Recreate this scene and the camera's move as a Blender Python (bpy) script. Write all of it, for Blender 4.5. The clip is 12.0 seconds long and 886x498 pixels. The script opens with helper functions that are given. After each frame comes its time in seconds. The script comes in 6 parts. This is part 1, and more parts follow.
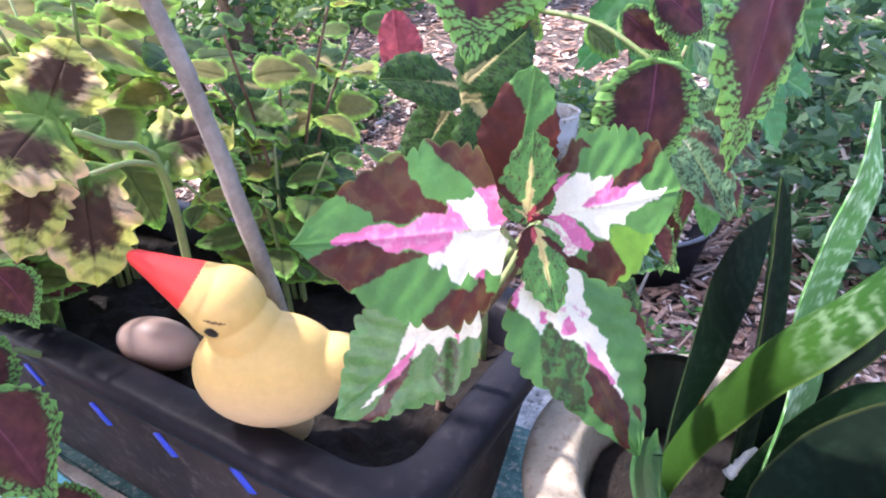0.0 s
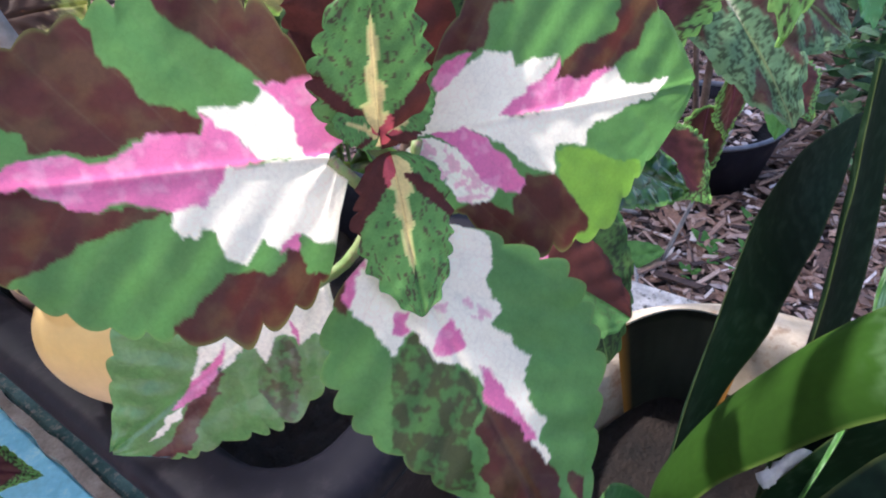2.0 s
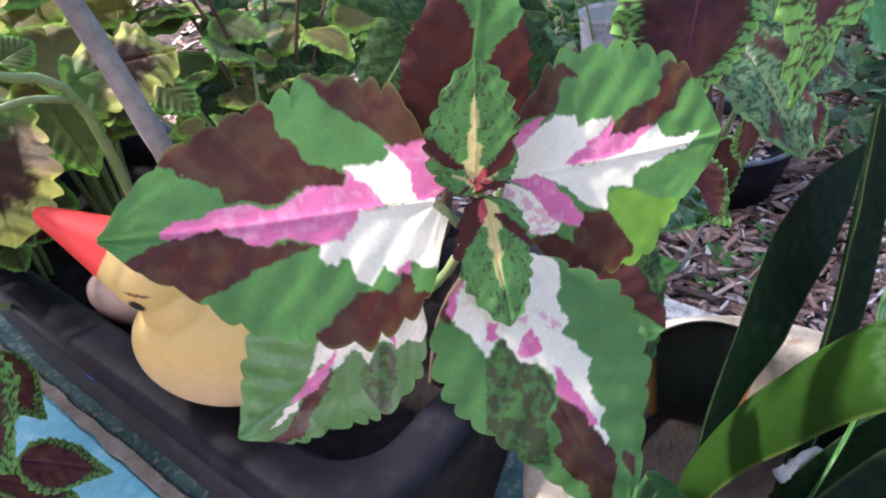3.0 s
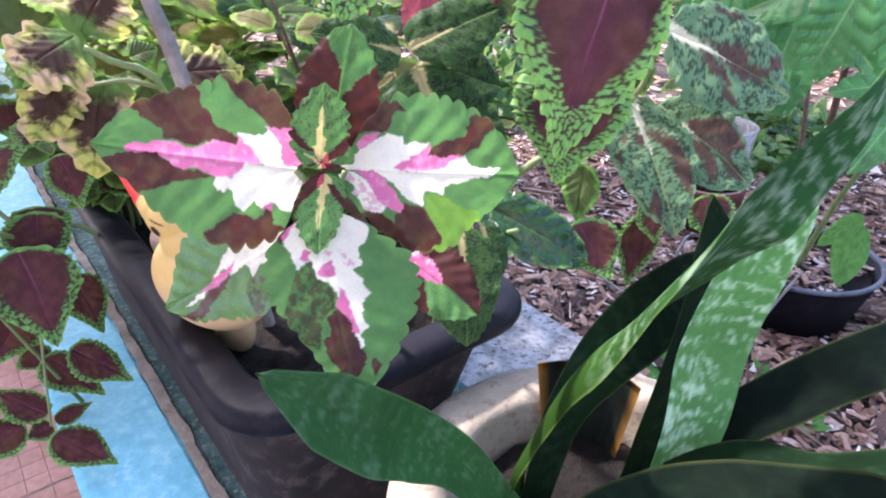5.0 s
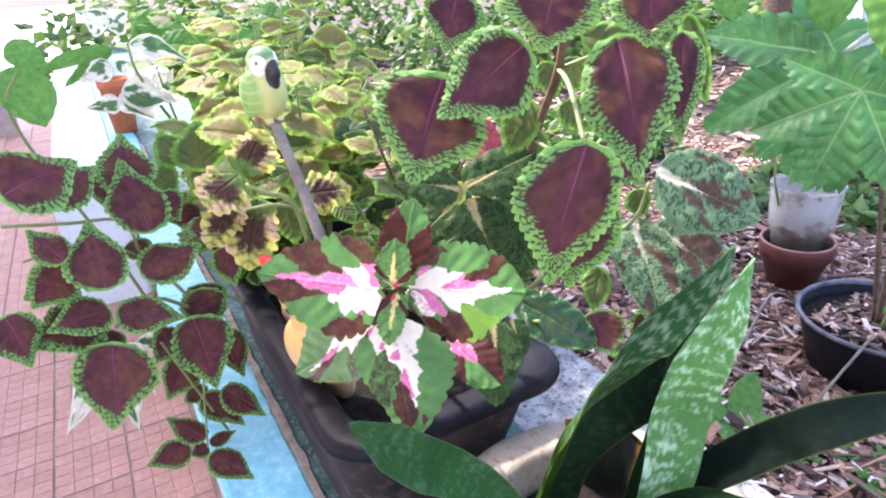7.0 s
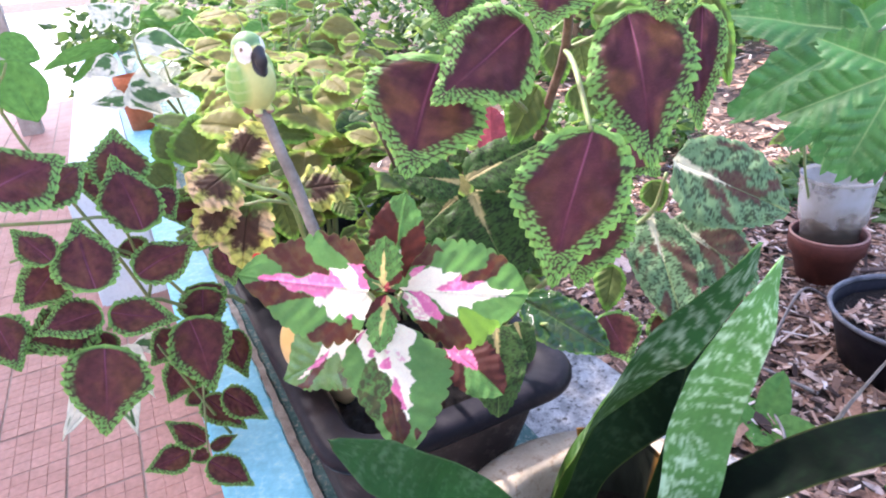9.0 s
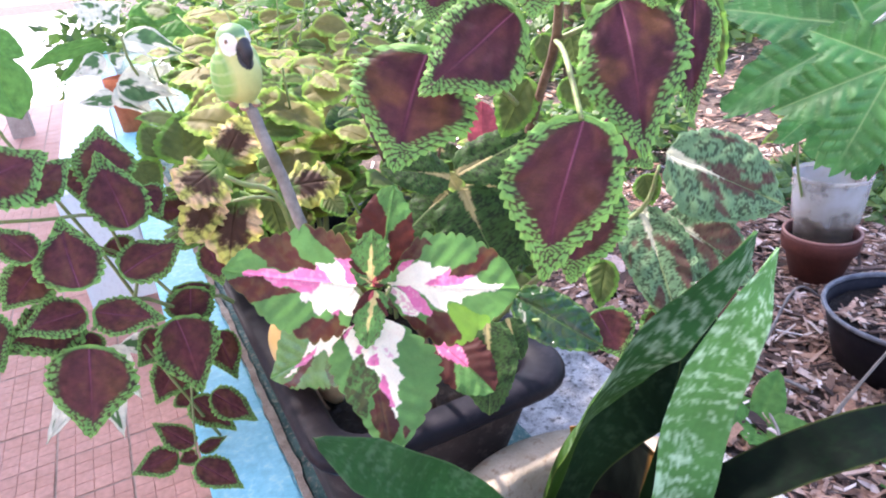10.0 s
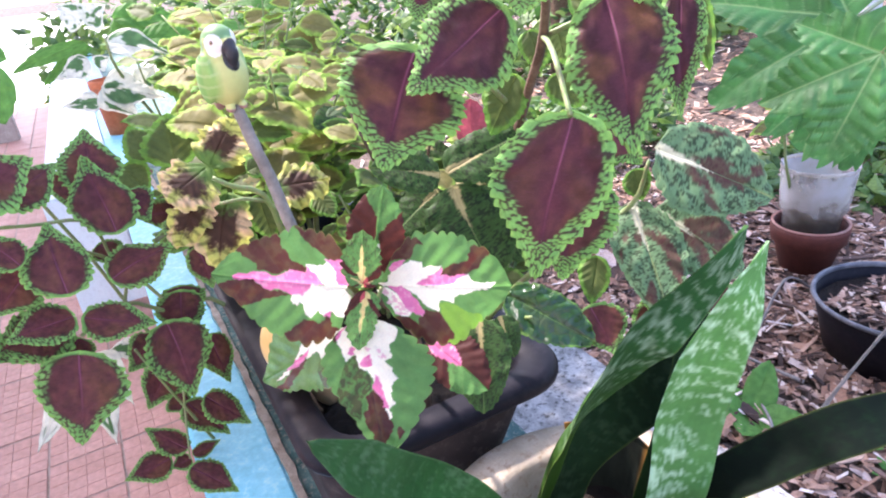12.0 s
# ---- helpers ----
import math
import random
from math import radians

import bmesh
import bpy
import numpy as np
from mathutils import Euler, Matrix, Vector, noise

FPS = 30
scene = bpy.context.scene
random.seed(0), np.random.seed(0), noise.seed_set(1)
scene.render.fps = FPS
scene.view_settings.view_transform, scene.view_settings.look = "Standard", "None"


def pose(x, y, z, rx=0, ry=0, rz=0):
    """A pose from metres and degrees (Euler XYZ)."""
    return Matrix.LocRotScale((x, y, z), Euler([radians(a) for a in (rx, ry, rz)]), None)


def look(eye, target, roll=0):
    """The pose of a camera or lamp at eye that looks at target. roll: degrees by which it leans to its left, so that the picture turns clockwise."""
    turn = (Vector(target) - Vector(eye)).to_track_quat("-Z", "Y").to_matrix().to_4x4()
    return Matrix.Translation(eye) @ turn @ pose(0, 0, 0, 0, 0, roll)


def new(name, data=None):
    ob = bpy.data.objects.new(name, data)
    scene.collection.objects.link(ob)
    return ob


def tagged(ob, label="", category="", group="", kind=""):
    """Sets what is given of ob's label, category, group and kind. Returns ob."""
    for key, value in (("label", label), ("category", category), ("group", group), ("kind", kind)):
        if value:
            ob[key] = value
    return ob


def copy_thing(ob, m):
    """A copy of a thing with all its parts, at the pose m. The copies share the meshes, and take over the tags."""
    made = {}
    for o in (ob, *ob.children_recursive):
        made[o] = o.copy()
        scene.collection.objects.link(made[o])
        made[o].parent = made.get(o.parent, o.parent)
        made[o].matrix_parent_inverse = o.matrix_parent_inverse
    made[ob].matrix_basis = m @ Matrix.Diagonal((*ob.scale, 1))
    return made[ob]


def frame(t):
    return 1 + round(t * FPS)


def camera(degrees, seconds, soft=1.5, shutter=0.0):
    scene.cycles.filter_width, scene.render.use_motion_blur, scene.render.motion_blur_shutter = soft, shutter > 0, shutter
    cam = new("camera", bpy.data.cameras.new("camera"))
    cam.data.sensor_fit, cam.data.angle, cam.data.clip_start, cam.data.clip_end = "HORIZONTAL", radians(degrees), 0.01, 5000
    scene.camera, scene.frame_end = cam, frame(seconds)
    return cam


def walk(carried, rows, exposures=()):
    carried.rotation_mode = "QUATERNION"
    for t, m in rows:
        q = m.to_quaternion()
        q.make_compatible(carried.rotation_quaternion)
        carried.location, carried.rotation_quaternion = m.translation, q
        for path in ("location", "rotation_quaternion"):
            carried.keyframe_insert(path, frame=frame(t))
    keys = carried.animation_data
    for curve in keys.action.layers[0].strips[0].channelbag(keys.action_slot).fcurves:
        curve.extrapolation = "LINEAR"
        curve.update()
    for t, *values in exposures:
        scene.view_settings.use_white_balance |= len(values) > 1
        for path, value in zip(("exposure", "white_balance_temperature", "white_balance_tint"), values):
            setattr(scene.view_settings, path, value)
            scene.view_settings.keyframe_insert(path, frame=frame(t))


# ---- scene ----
cam = camera(69.0, 12.0, 2.0)
PATH = [
    (0, (-0.2346, -0.2343, 1.1765), (0.3624, 0.1452, 0.8029), -2.72),
    (0.5, (-0.1485, -0.2369, 1.1221), (0.3994, 0.1932, 0.7286), -4.74),
    (1, (-0.1071, -0.2203, 1.1067), (0.4192, 0.2040, 0.6789), -5.44),
    (1.5, (-0.0593, -0.2225, 1.1198), (0.4511, 0.1991, 0.6706), -6.19),
    (2, (-0.0461, -0.2239, 1.1022), (0.4511, 0.1868, 0.6287), -6.35),
    (2.5, (-0.0572, -0.2255, 1.1168), (0.4337, 0.1946, 0.6451), -7.03),
    (4.3, (-0.1930, -0.3135, 1.1904), (0.3514, 0.1037, 0.7786), -1.07),
    (4.5, (-0.1805, -0.3559, 1.1798), (0.3609, 0.0711, 0.7743), 1.57),
    (5, (-0.0896, -0.4510, 1.1601), (0.3434, 0.1045, 0.7806), 0.20),
    (5.5, (-0.1173, -0.5344, 1.2396), (0.2244, 0.1092, 0.9094), -3.15),
    (6, (-0.1353, -0.6055, 1.2926), (0.2125, 0.0350, 0.9627), -2.86),
    (6.5, (-0.1340, -0.6374, 1.3205), (0.2228, -0.0068, 0.9813), -3.00),
    (7, (-0.1303, -0.6315, 1.3149), (0.2043, 0.0141, 0.9814), -3.88),
    (9, (-0.0833, -0.5986, 1.2936), (0.2247, 0.0580, 0.9560), -5.17),
    (9.5, (-0.0793, -0.5930, 1.2853), (0.2326, 0.0626, 0.9494), -4.70),
    (10, (-0.0757, -0.5929, 1.2802), (0.2391, 0.0617, 0.9449), -5.18),
    (10.5, (-0.0777, -0.5978, 1.2791), (0.2360, 0.0570, 0.9432), -5.50),
    (11, (-0.0739, -0.5955, 1.2813), (0.2387, 0.0588, 0.9433), -6.12),
    (11.5, (-0.0755, -0.5885, 1.2802), (0.2431, 0.0620, 0.9405), -5.83),
    (12, (-0.0740, -0.5905, 1.2809), (0.2492, 0.0578, 0.9415), -5.92),
]
walk(cam, [(t, look(eye, target, roll)) for t, eye, target, roll in PATH],
     exposures=[(0.0, 2.44, 5950, 25), (1.0, 2.14, 5850, 26), (2.0, 1.88, 6000, 22), (2.7, 1.88, 6000, 22), (4.5, 2.06, 5850, 22), (5.0, 2.32, 6050, 25), (5.5, 2.44, 6200, 26), (6.5, 2.55, 6350, 27), (9.0, 2.52, 6350, 27), (12.0, 2.52, 6350, 27)])

# ---- world, sun and exposure ----
world = bpy.data.worlds.new("sky")
scene.world = world
world.use_nodes = True
wn = world.node_tree.nodes
sky = wn.new("ShaderNodeTexSky")
sky.sky_type, sky.sun_disc = "NISHITA", False
SUN_EL, SUN_AZ = radians(52), radians(-18)     # the sun stands beyond the planter, a little to its left
sky.sun_elevation, sky.sun_rotation = SUN_EL, SUN_AZ
sky.air_density, sky.dust_density, sky.ozone_density = 1.0, 2.0, 1.0
world.node_tree.links.new(sky.outputs[0], wn["Background"].inputs[0])
wn["Background"].inputs[1].default_value = 0.15
sun_lamp = bpy.data.lights.new("sun", "SUN")
sun_lamp.energy, sun_lamp.angle, sun_lamp.color = 2.6, radians(3.0), (1.0, 0.95, 0.86)
sun = new("sun", sun_lamp)
sun_way = Vector((math.sin(SUN_AZ) * math.cos(SUN_EL), math.cos(SUN_AZ) * math.cos(SUN_EL), math.sin(SUN_EL)))
sun.rotation_euler = sun_way.to_track_quat("Z", "Y").to_euler()
sun.location = sun_way * 20

# ---- materials ----
def material(name, rough=0.5, metal=0.0, spec=0.5):
    m = bpy.data.materials.new(name)
    m.use_nodes = True
    b = m.node_tree.nodes["Principled BSDF"]
    b.inputs["Roughness"].default_value = rough
    b.inputs["Metallic"].default_value = metal
    b.inputs["Specular IOR Level"].default_value = spec
    return m, m.node_tree.nodes, m.node_tree.links, b


def noise_node(n, l, scale, detail=5.0, rough=0.6, coord="Object"):
    tc = n.new("ShaderNodeTexCoord")
    t = n.new("ShaderNodeTexNoise")
    t.inputs["Scale"].default_value, t.inputs["Detail"].default_value, t.inputs["Roughness"].default_value = scale, detail, rough
    l.new(tc.outputs[coord], t.inputs["Vector"])
    return t


def ramp(n, l, src, stops):
    r = n.new("ShaderNodeValToRGB")
    e = r.color_ramp.elements
    while len(e) < len(stops):
        e.new(0.5)
    for el, (p, c) in zip(e, stops):
        el.position, el.color = p, (*c, 1) if len(c) == 3 else c
    l.new(src, r.inputs[0])
    return r


def mix(n, l, fac, a, b, mode="MIX"):
    x = n.new("ShaderNodeMix")
    x.data_type, x.blend_type = "RGBA", mode
    for sock, val in ((x.inputs[0], fac), (x.inputs[6], a), (x.inputs[7], b)):
        if isinstance(val, (int, float)):
            sock.default_value = val
        elif isinstance(val, tuple):
            sock.default_value = (*val, 1)
        else:
            l.new(val, sock)
    return x.outputs[2]


def bump(n, l, b, src, strength, dist):
    bp = n.new("ShaderNodeBump")
    bp.inputs["Strength"].default_value, bp.inputs["Distance"].default_value = strength, dist
    l.new(src, bp.inputs["Height"])
    l.new(bp.outputs[0], b.inputs["Normal"])


def two_tone(name, c1, c2, scale, rough=0.7, metal=0.0, bump_s=0.4, bump_d=0.002, fine=None, c3=None, spec=0.4, coord="Object", lo=0.35, hi=0.65):
    """A surface that varies from c1 to c2 in broad patches, with c3 as small stains and a fine grain in relief."""
    m, n, l, b = material(name, rough, metal, spec)
    big = noise_node(n, l, scale, 4, 0.6, coord)
    small = noise_node(n, l, fine or scale * 8, 6, 0.7, coord)
    col = ramp(n, l, big.outputs[0], [(lo, c1), (hi, c2)]).outputs[0]
    if c3:
        spots = ramp(n, l, small.outputs[0], [(0.52, (0, 0, 0)), (0.66, (1, 1, 1))])
        col = mix(n, l, spots.outputs[0], col, c3)
    grain = ramp(n, l, small.outputs[0], [(0.25, (0.72, 0.72, 0.72)), (0.8, (1.15, 1.15, 1.15))])
    col = mix(n, l, 1.0, col, grain.outputs[0], "MULTIPLY")
    l.new(col, b.inputs["Base Color"])
    bump(n, l, b, small.outputs[0], bump_s, bump_d)
    return m


def leaf_material(name, rough, thin, spec=0.4, grain=90.0, cells=0.0, dull=0.78, grit=0.84):
    """Pigment from the mesh, fine mottling and relief, and light that comes through the blade."""
    m, n, l, b = material(name, rough, 0.0, spec)
    at = n.new("ShaderNodeVertexColor")
    at.layer_name = "Pigment"
    big = noise_node(n, l, 7.0, 3, 0.5)
    small = noise_node(n, l, grain, 4, 0.7)
    t1 = ramp(n, l, big.outputs[0], [(0.3, (dull, dull + 0.02, dull)), (0.7, (1.12, 1.1, 1.05))])
    t2 = ramp(n, l, small.outputs[0], [(0.3, (grit, grit, grit)), (0.7, (1.08, 1.08, 1.08))])
    col = mix(n, l, 1.0, at.outputs[0], t1.outputs[0], "MULTIPLY")
    col = mix(n, l, 1.0, col, t2.outputs[0], "MULTIPLY")
    l.new(col, b.inputs["Base Color"])
    if cells:
        vo = n.new("ShaderNodeTexVoronoi")
        vo.feature = "DISTANCE_TO_EDGE"
        vo.inputs["Scale"].default_value = cells
        tc = n.new("ShaderNodeTexCoord")
        warp = n.new("ShaderNodeVectorMath")
        warp.operation = "MULTIPLY_ADD"
        l.new(small.outputs[1], warp.inputs[0])
        warp.inputs[1].default_value = (0.02, 0.02, 0.02)
        l.new(tc.outputs["Object"], warp.inputs[2])
        l.new(warp.outputs[0], vo.inputs["Vector"])
        net = ramp(n, l, vo.outputs["Distance"], [(0.0, (0.0, 0.0, 0.0)), (0.16, (1, 1, 1))])
        shade = ramp(n, l, net.outputs[0], [(0.0, (0.93, 0.93, 0.93)), (0.5, (1, 1, 1))])
        col = mix(n, l, 1.0, col, shade.outputs[0], "MULTIPLY")
        l.new(col, b.inputs["Base Color"])
        bump(n, l, b, net.outputs[0], 0.10 if rough > 0.2 else 0.22, 0.012)
    else:
        bump(n, l, b, small.outputs[0], 0.12, 0.015)
    tr = n.new("ShaderNodeBsdfTranslucent")
    l.new(col, tr.inputs[0])
    ms = n.new("ShaderNodeMixShader")
    ms.inputs[0].default_value = thin
    l.new(b.outputs[0], ms.inputs[1])
    l.new(tr.outputs[0], ms.inputs[2])
    l.new(ms.outputs[0], n["Material Output"].inputs[0])
    return m


def pigment_material(name, rough, spec=0.4, grain=120.0, bump_s=0.15):
    m, n, l, b = material(name, rough, 0.0, spec)
    at = n.new("ShaderNodeVertexColor")
    at.layer_name = "Pigment"
    small = noise_node(n, l, grain, 5, 0.7)
    t2 = ramp(n, l, small.outputs[0], [(0.3, (0.93, 0.93, 0.93)), (0.7, (1.04, 1.04, 1.04))])
    col = mix(n, l, 1.0, at.outputs[0], t2.outputs[0], "MULTIPLY")
    l.new(col, b.inputs["Base Color"])
    bump(n, l, b, small.outputs[0], bump_s, 0.002)
    return m


M_LEAF = leaf_material("coleus_leaf", 0.58, 0.38, 0.22, 90.0, 34.0)
M_GLOSS = leaf_material("glossy_leaf", 0.17, 0.12, 0.5, 40.0, 9.0)
M_GLOSS.node_tree.nodes["Principled BSDF"].inputs["IOR"].default_value = 1.5
M_DEEP = leaf_material("maroon_leaf", 0.6, 0.16, 0.2, 90.0, 34.0, 0.84)
M_LOBED = leaf_material("lobed_leaf", 0.42, 0.22, 0.45, 90.0, 40.0)
M_STRAP = leaf_material("snake_leaf", 0.5, 0.05, 0.2, 14.0)
# snake leaf again for blades in shade, with hardly any sky sheen
M_STRAP_SHADED = leaf_material("shaded_snake_leaf", 0.75, 0.03, 0.08, 14.0)
M_STEM = two_tone("green_stem", (0.16, 0.26, 0.07), (0.24, 0.30, 0.12), 30, 0.5, c3=(0.2, 0.12, 0.09))
M_WOODY = two_tone("woody_stem", (0.10, 0.055, 0.035), (0.2, 0.13, 0.09), 40, 0.8)
M_BLACK = two_tone("black_plastic", (0.006, 0.006, 0.010), (0.012, 0.0115, 0.017), 9, 0.5, spec=0.14, c3=(0.018, 0.016, 0.020), bump_s=0.15, bump_d=0.001, fine=45)
M_SOIL = two_tone("potting_soil", (0.012, 0.009, 0.007), (0.03, 0.02, 0.014), 30, 0.95, bump_s=1.0, bump_d=0.02, fine=120)
M_BLUE = two_tone("blue_paint", (0.21, 0.70, 0.87), (0.29, 0.76, 0.90), 5, 0.55, c3=(0.40, 0.75, 0.80), bump_s=0.2, fine=60)
M_TEAL = two_tone("mossy_teal", (0.03, 0.10, 0.09), (0.12, 0.24, 0.22), 22, 0.9, c3=(0.34, 0.33, 0.27), bump_s=0.6, bump_d=0.006, fine=110)
M_CONCRETE = two_tone("worn_concrete", (0.42, 0.41, 0.40), (0.74, 0.73, 0.71), 26, 0.9, c3=(0.06, 0.06, 0.055), bump_s=1.0, bump_d=0.014, fine=90, lo=0.42, hi=0.58)
M_ARRIS = two_tone("bare_plaster", (0.27, 0.23, 0.18), (0.44, 0.39, 0.32), 25, 0.9)
M_GLAZE = two_tone("cream_stoneware", (0.40, 0.33, 0.23), (0.56, 0.48, 0.37), 16, 0.75, c3=(0.28, 0.2, 0.13), bump_s=0.5, bump_d=0.004, fine=80)
M_TERRA = two_tone("terracotta", (0.10, 0.028, 0.02), (0.15, 0.042, 0.03), 12, 0.75, fine=90)
M_TILE = two_tone("terracotta_tile", (0.45, 0.245, 0.195), (0.53, 0.305, 0.25), 6, 0.6, fine=50)
M_GROUT = two_tone("grout", (0.3, 0.24, 0.2), (0.4, 0.33, 0.28), 20, 0.9)
M_GROUND = two_tone("dark_ground", (0.045, 0.03, 0.022), (0.11, 0.08, 0.06), 3, 0.95, c3=(0.2, 0.15, 0.12), bump_s=0.8, bump_d=0.02, fine=34)
M_STICK = two_tone("weathered_stick", (0.2, 0.18, 0.16), (0.33, 0.3, 0.27), 30, 0.85, bump_s=0.7, bump_d=0.003, fine=160)
M_WHITE = two_tone("white_paint", (0.74, 0.74, 0.72), (0.82, 0.82, 0.8), 3, 0.6)
M_STONE = two_tone("white_stone", (0.6, 0.58, 0.55), (0.78, 0.77, 0.75), 14, 0.85, bump_s=0.6, bump_d=0.005)
M_FIG = pigment_material("painted_resin", 0.5, 0.4)
M_POST = two_tone("grey_post", (0.34, 0.3, 0.27), (0.46, 0.42, 0.38), 10, 0.85)


def chip_material(name, stops, rough=0.9, thin=0.0):
    m, n, l, b = material(name, rough)
    g = n.new("ShaderNodeNewGeometry")
    r = ramp(n, l, g.outputs["Random Per Island"], stops)
    small = noise_node(n, l, 90, 4)
    t2 = ramp(n, l, small.outputs[0], [(0.3, (0.7, 0.7, 0.7)), (0.7, (1.15, 1.15, 1.15))])
    col = mix(n, l, 1.0, r.outputs[0], t2.outputs[0], "MULTIPLY")
    l.new(col, b.inputs["Base Color"])
    if thin:
        tr = n.new("ShaderNodeBsdfTranslucent")
        l.new(col, tr.inputs[0])
        ms = n.new("ShaderNodeMixShader")
        ms.inputs[0].default_value = thin
        l.new(b.outputs[0], ms.inputs[1])
        l.new(tr.outputs[0], ms.inputs[2])
        l.new(ms.outputs[0], n["Material Output"].inputs[0])
    return m


M_BARK = chip_material("bark_chips", [(0.0, (0.032, 0.018, 0.014)), (0.3, (0.15, 0.09, 0.067)), (0.7, (0.42, 0.258, 0.18)), (0.86, (0.66, 0.50, 0.40)), (1.0, (0.80, 0.72, 0.66))])

# ---- helpers for meshes ----


def vnoise(x, y, seed=0):
    """Smooth value noise in 0..1 on arrays."""
    xi, yi = np.floor(x).astype(int), np.floor(y).astype(int)
    fx, fy = x - xi, y - yi
    fx, fy = fx * fx * (3 - 2 * fx), fy * fy * (3 - 2 * fy)

    def h(a, b):
        v = np.sin(a * 127.1 + b * 311.7 + seed * 74.7) * 43758.5453
        return v - np.floor(v)
    return (h(xi, yi) * (1 - fx) + h(xi + 1, yi) * fx) * (1 - fy) + (h(xi, yi + 1) * (1 - fx) + h(xi + 1, yi + 1) * fx) * fy


def fractal(x, y, seed=0):
    return 0.55 * vnoise(x, y, seed) + 0.3 * vnoise(x * 2.1, y * 2.1, seed + 1) + 0.15 * vnoise(x * 4.3, y * 4.3, seed + 2)


def make_mesh(name, verts, faces, mat, pig=None, smooth=True):
    me = bpy.data.meshes.new(name)
    me.from_pydata([tuple(v) for v in verts], [], faces)
    if smooth:
        me.polygons.foreach_set("use_smooth", [True] * len(me.polygons))
    if pig is not None:
        a = me.color_attributes.new("Pigment", "FLOAT_COLOR", "POINT")
        a.data.foreach_set("color", np.concatenate([pig, np.ones((len(pig), 1))], axis=1).astype(np.float32).ravel())
    me.materials.append(mat)
    me.update()
    return me


def thing(name, at, label, category, group="", kind=""):
    """An Empty at the base of a thing, under which its parts go."""
    ob = new(name)
    ob.location = at
    ob.empty_display_size = 0.05
    return tagged(ob, label, category, group, kind)


def under(name, me, parent, label=""):
    """A part whose mesh is given in world places."""
    ob = new(name, me)
    ob.parent = parent
    p, off = parent, Vector()
    while p is not None:
        off += p.location
        p = p.parent
    ob.location = -off
    return tagged(ob, label) if label else ob


def part(name, bm, mat, parent, label="", smooth=True):
    me = bpy.data.meshes.new(name)
    bm.to_mesh(me)
    bm.free()
    if smooth:
        me.polygons.foreach_set("use_smooth", [True] * len(me.polygons))
    me.materials.append(mat)
    if parent is None:
        ob = new(name, me)
        return tagged(ob, label) if label else ob
    return under(name, me, parent, label)


def grid_faces(nu, nv, close=False):
    f = []
    for i in range(nu - 1):
        for j in range(nv - 1 if not close else nv):
            k = (j + 1) % nv
            f.append((i * nv + j, i * nv + k, (i + 1) * nv + k, (i + 1) * nv + j))
    return f


def spline(points, n):
    """A smooth curve through the points."""
    p = np.array(points, float)
    q = np.vstack([2 * p[0] - p[1], p, 2 * p[-1] - p[-2]])
    out = []
    for s in np.linspace(0, len(p) - 1, n):
        i = min(int(s), len(p) - 2)
        t = s - i
        a, b, c, d = q[i], q[i + 1], q[i + 2], q[i + 3]
        out.append(0.5 * (2 * b + (c - a) * t + (2 * a - 5 * b + 4 * c - d) * t * t + (3 * b - a - 3 * c + d) * t ** 3))
    return np.array(out)


def tube_mesh(name, points, r0, r1, mat, n=12, sides=8, lump=0.0, seed=1):
    c = spline(points, n)
    t = np.gradient(c, axis=0)
    t /= np.linalg.norm(t, axis=1)[:, None] + 1e-9
    ref = np.array([0.3, 0.2, 1.0]) if abs(t[0][2]) < 0.9 else np.array([1.0, 0.2, 0.1])
    verts = []
    for i in range(n):
        a = np.cross(t[i], ref)
        a /= np.linalg.norm(a)
        b = np.cross(t[i], a)
        r = r0 + (r1 - r0) * i / (n - 1)
        for j in range(sides):
            w = 2 * math.pi * j / sides
            rr = r * (1 + lump * math.sin(5 * w + i * 1.3 + seed) * math.sin(i * 2.1 + seed))
            verts.append(c[i] + rr * (math.cos(w) * a + math.sin(w) * b))
    faces = grid_faces(n, sides, True)
    faces += [tuple(range(sides))[::-1], tuple(range((n - 1) * sides, n * sides))]
    return make_mesh(name, verts, faces, mat)


def lathe_mesh(name, profile, mat, centre=(0, 0, 0), seg=48, smooth=True, wob=0.0):
    cx, cy, cz = centre
    verts, n = [], len(profile)
    for r, z in profile:
        for j in range(seg):
            w = 2 * math.pi * j / seg
            k = 1 + wob * math.sin(3 * w + z * 40)
            verts.append((cx + r * k * math.cos(w), cy + r * k * math.sin(w), cz + z))
    return make_mesh(name, verts, grid_faces(n, seg, True), mat, smooth=smooth)


def block(bm, x0, x1, y0, y1, z0, z1, bevel=0.0):
    r = bmesh.ops.create_cube(bm, size=1.0, matrix=Matrix.LocRotScale(((x0 + x1) / 2, (y0 + y1) / 2, (z0 + z1) / 2), None, (x1 - x0, y1 - y0, z1 - z0)))
    if bevel:
        es = list({e for v in r["verts"] for e in v.link_edges})
        bmesh.ops.bevel(bm, geom=es, offset=bevel, segments=2, affect="EDGES")
    return r


# ---- leaves ----
GREEN = np.array((0.115, 0.30, 0.065))
LIME, MAROON = np.array((0.33, 0.53, 0.085)), np.array((0.078, 0.024, 0.024))
CREAM = np.array((0.80, 0.77, 0.58))


def step(a, b, x):
    t = np.clip((x - a) / (b - a + 1e-9), 0, 1)
    return (t * t * (3 - 2 * t))[..., None]


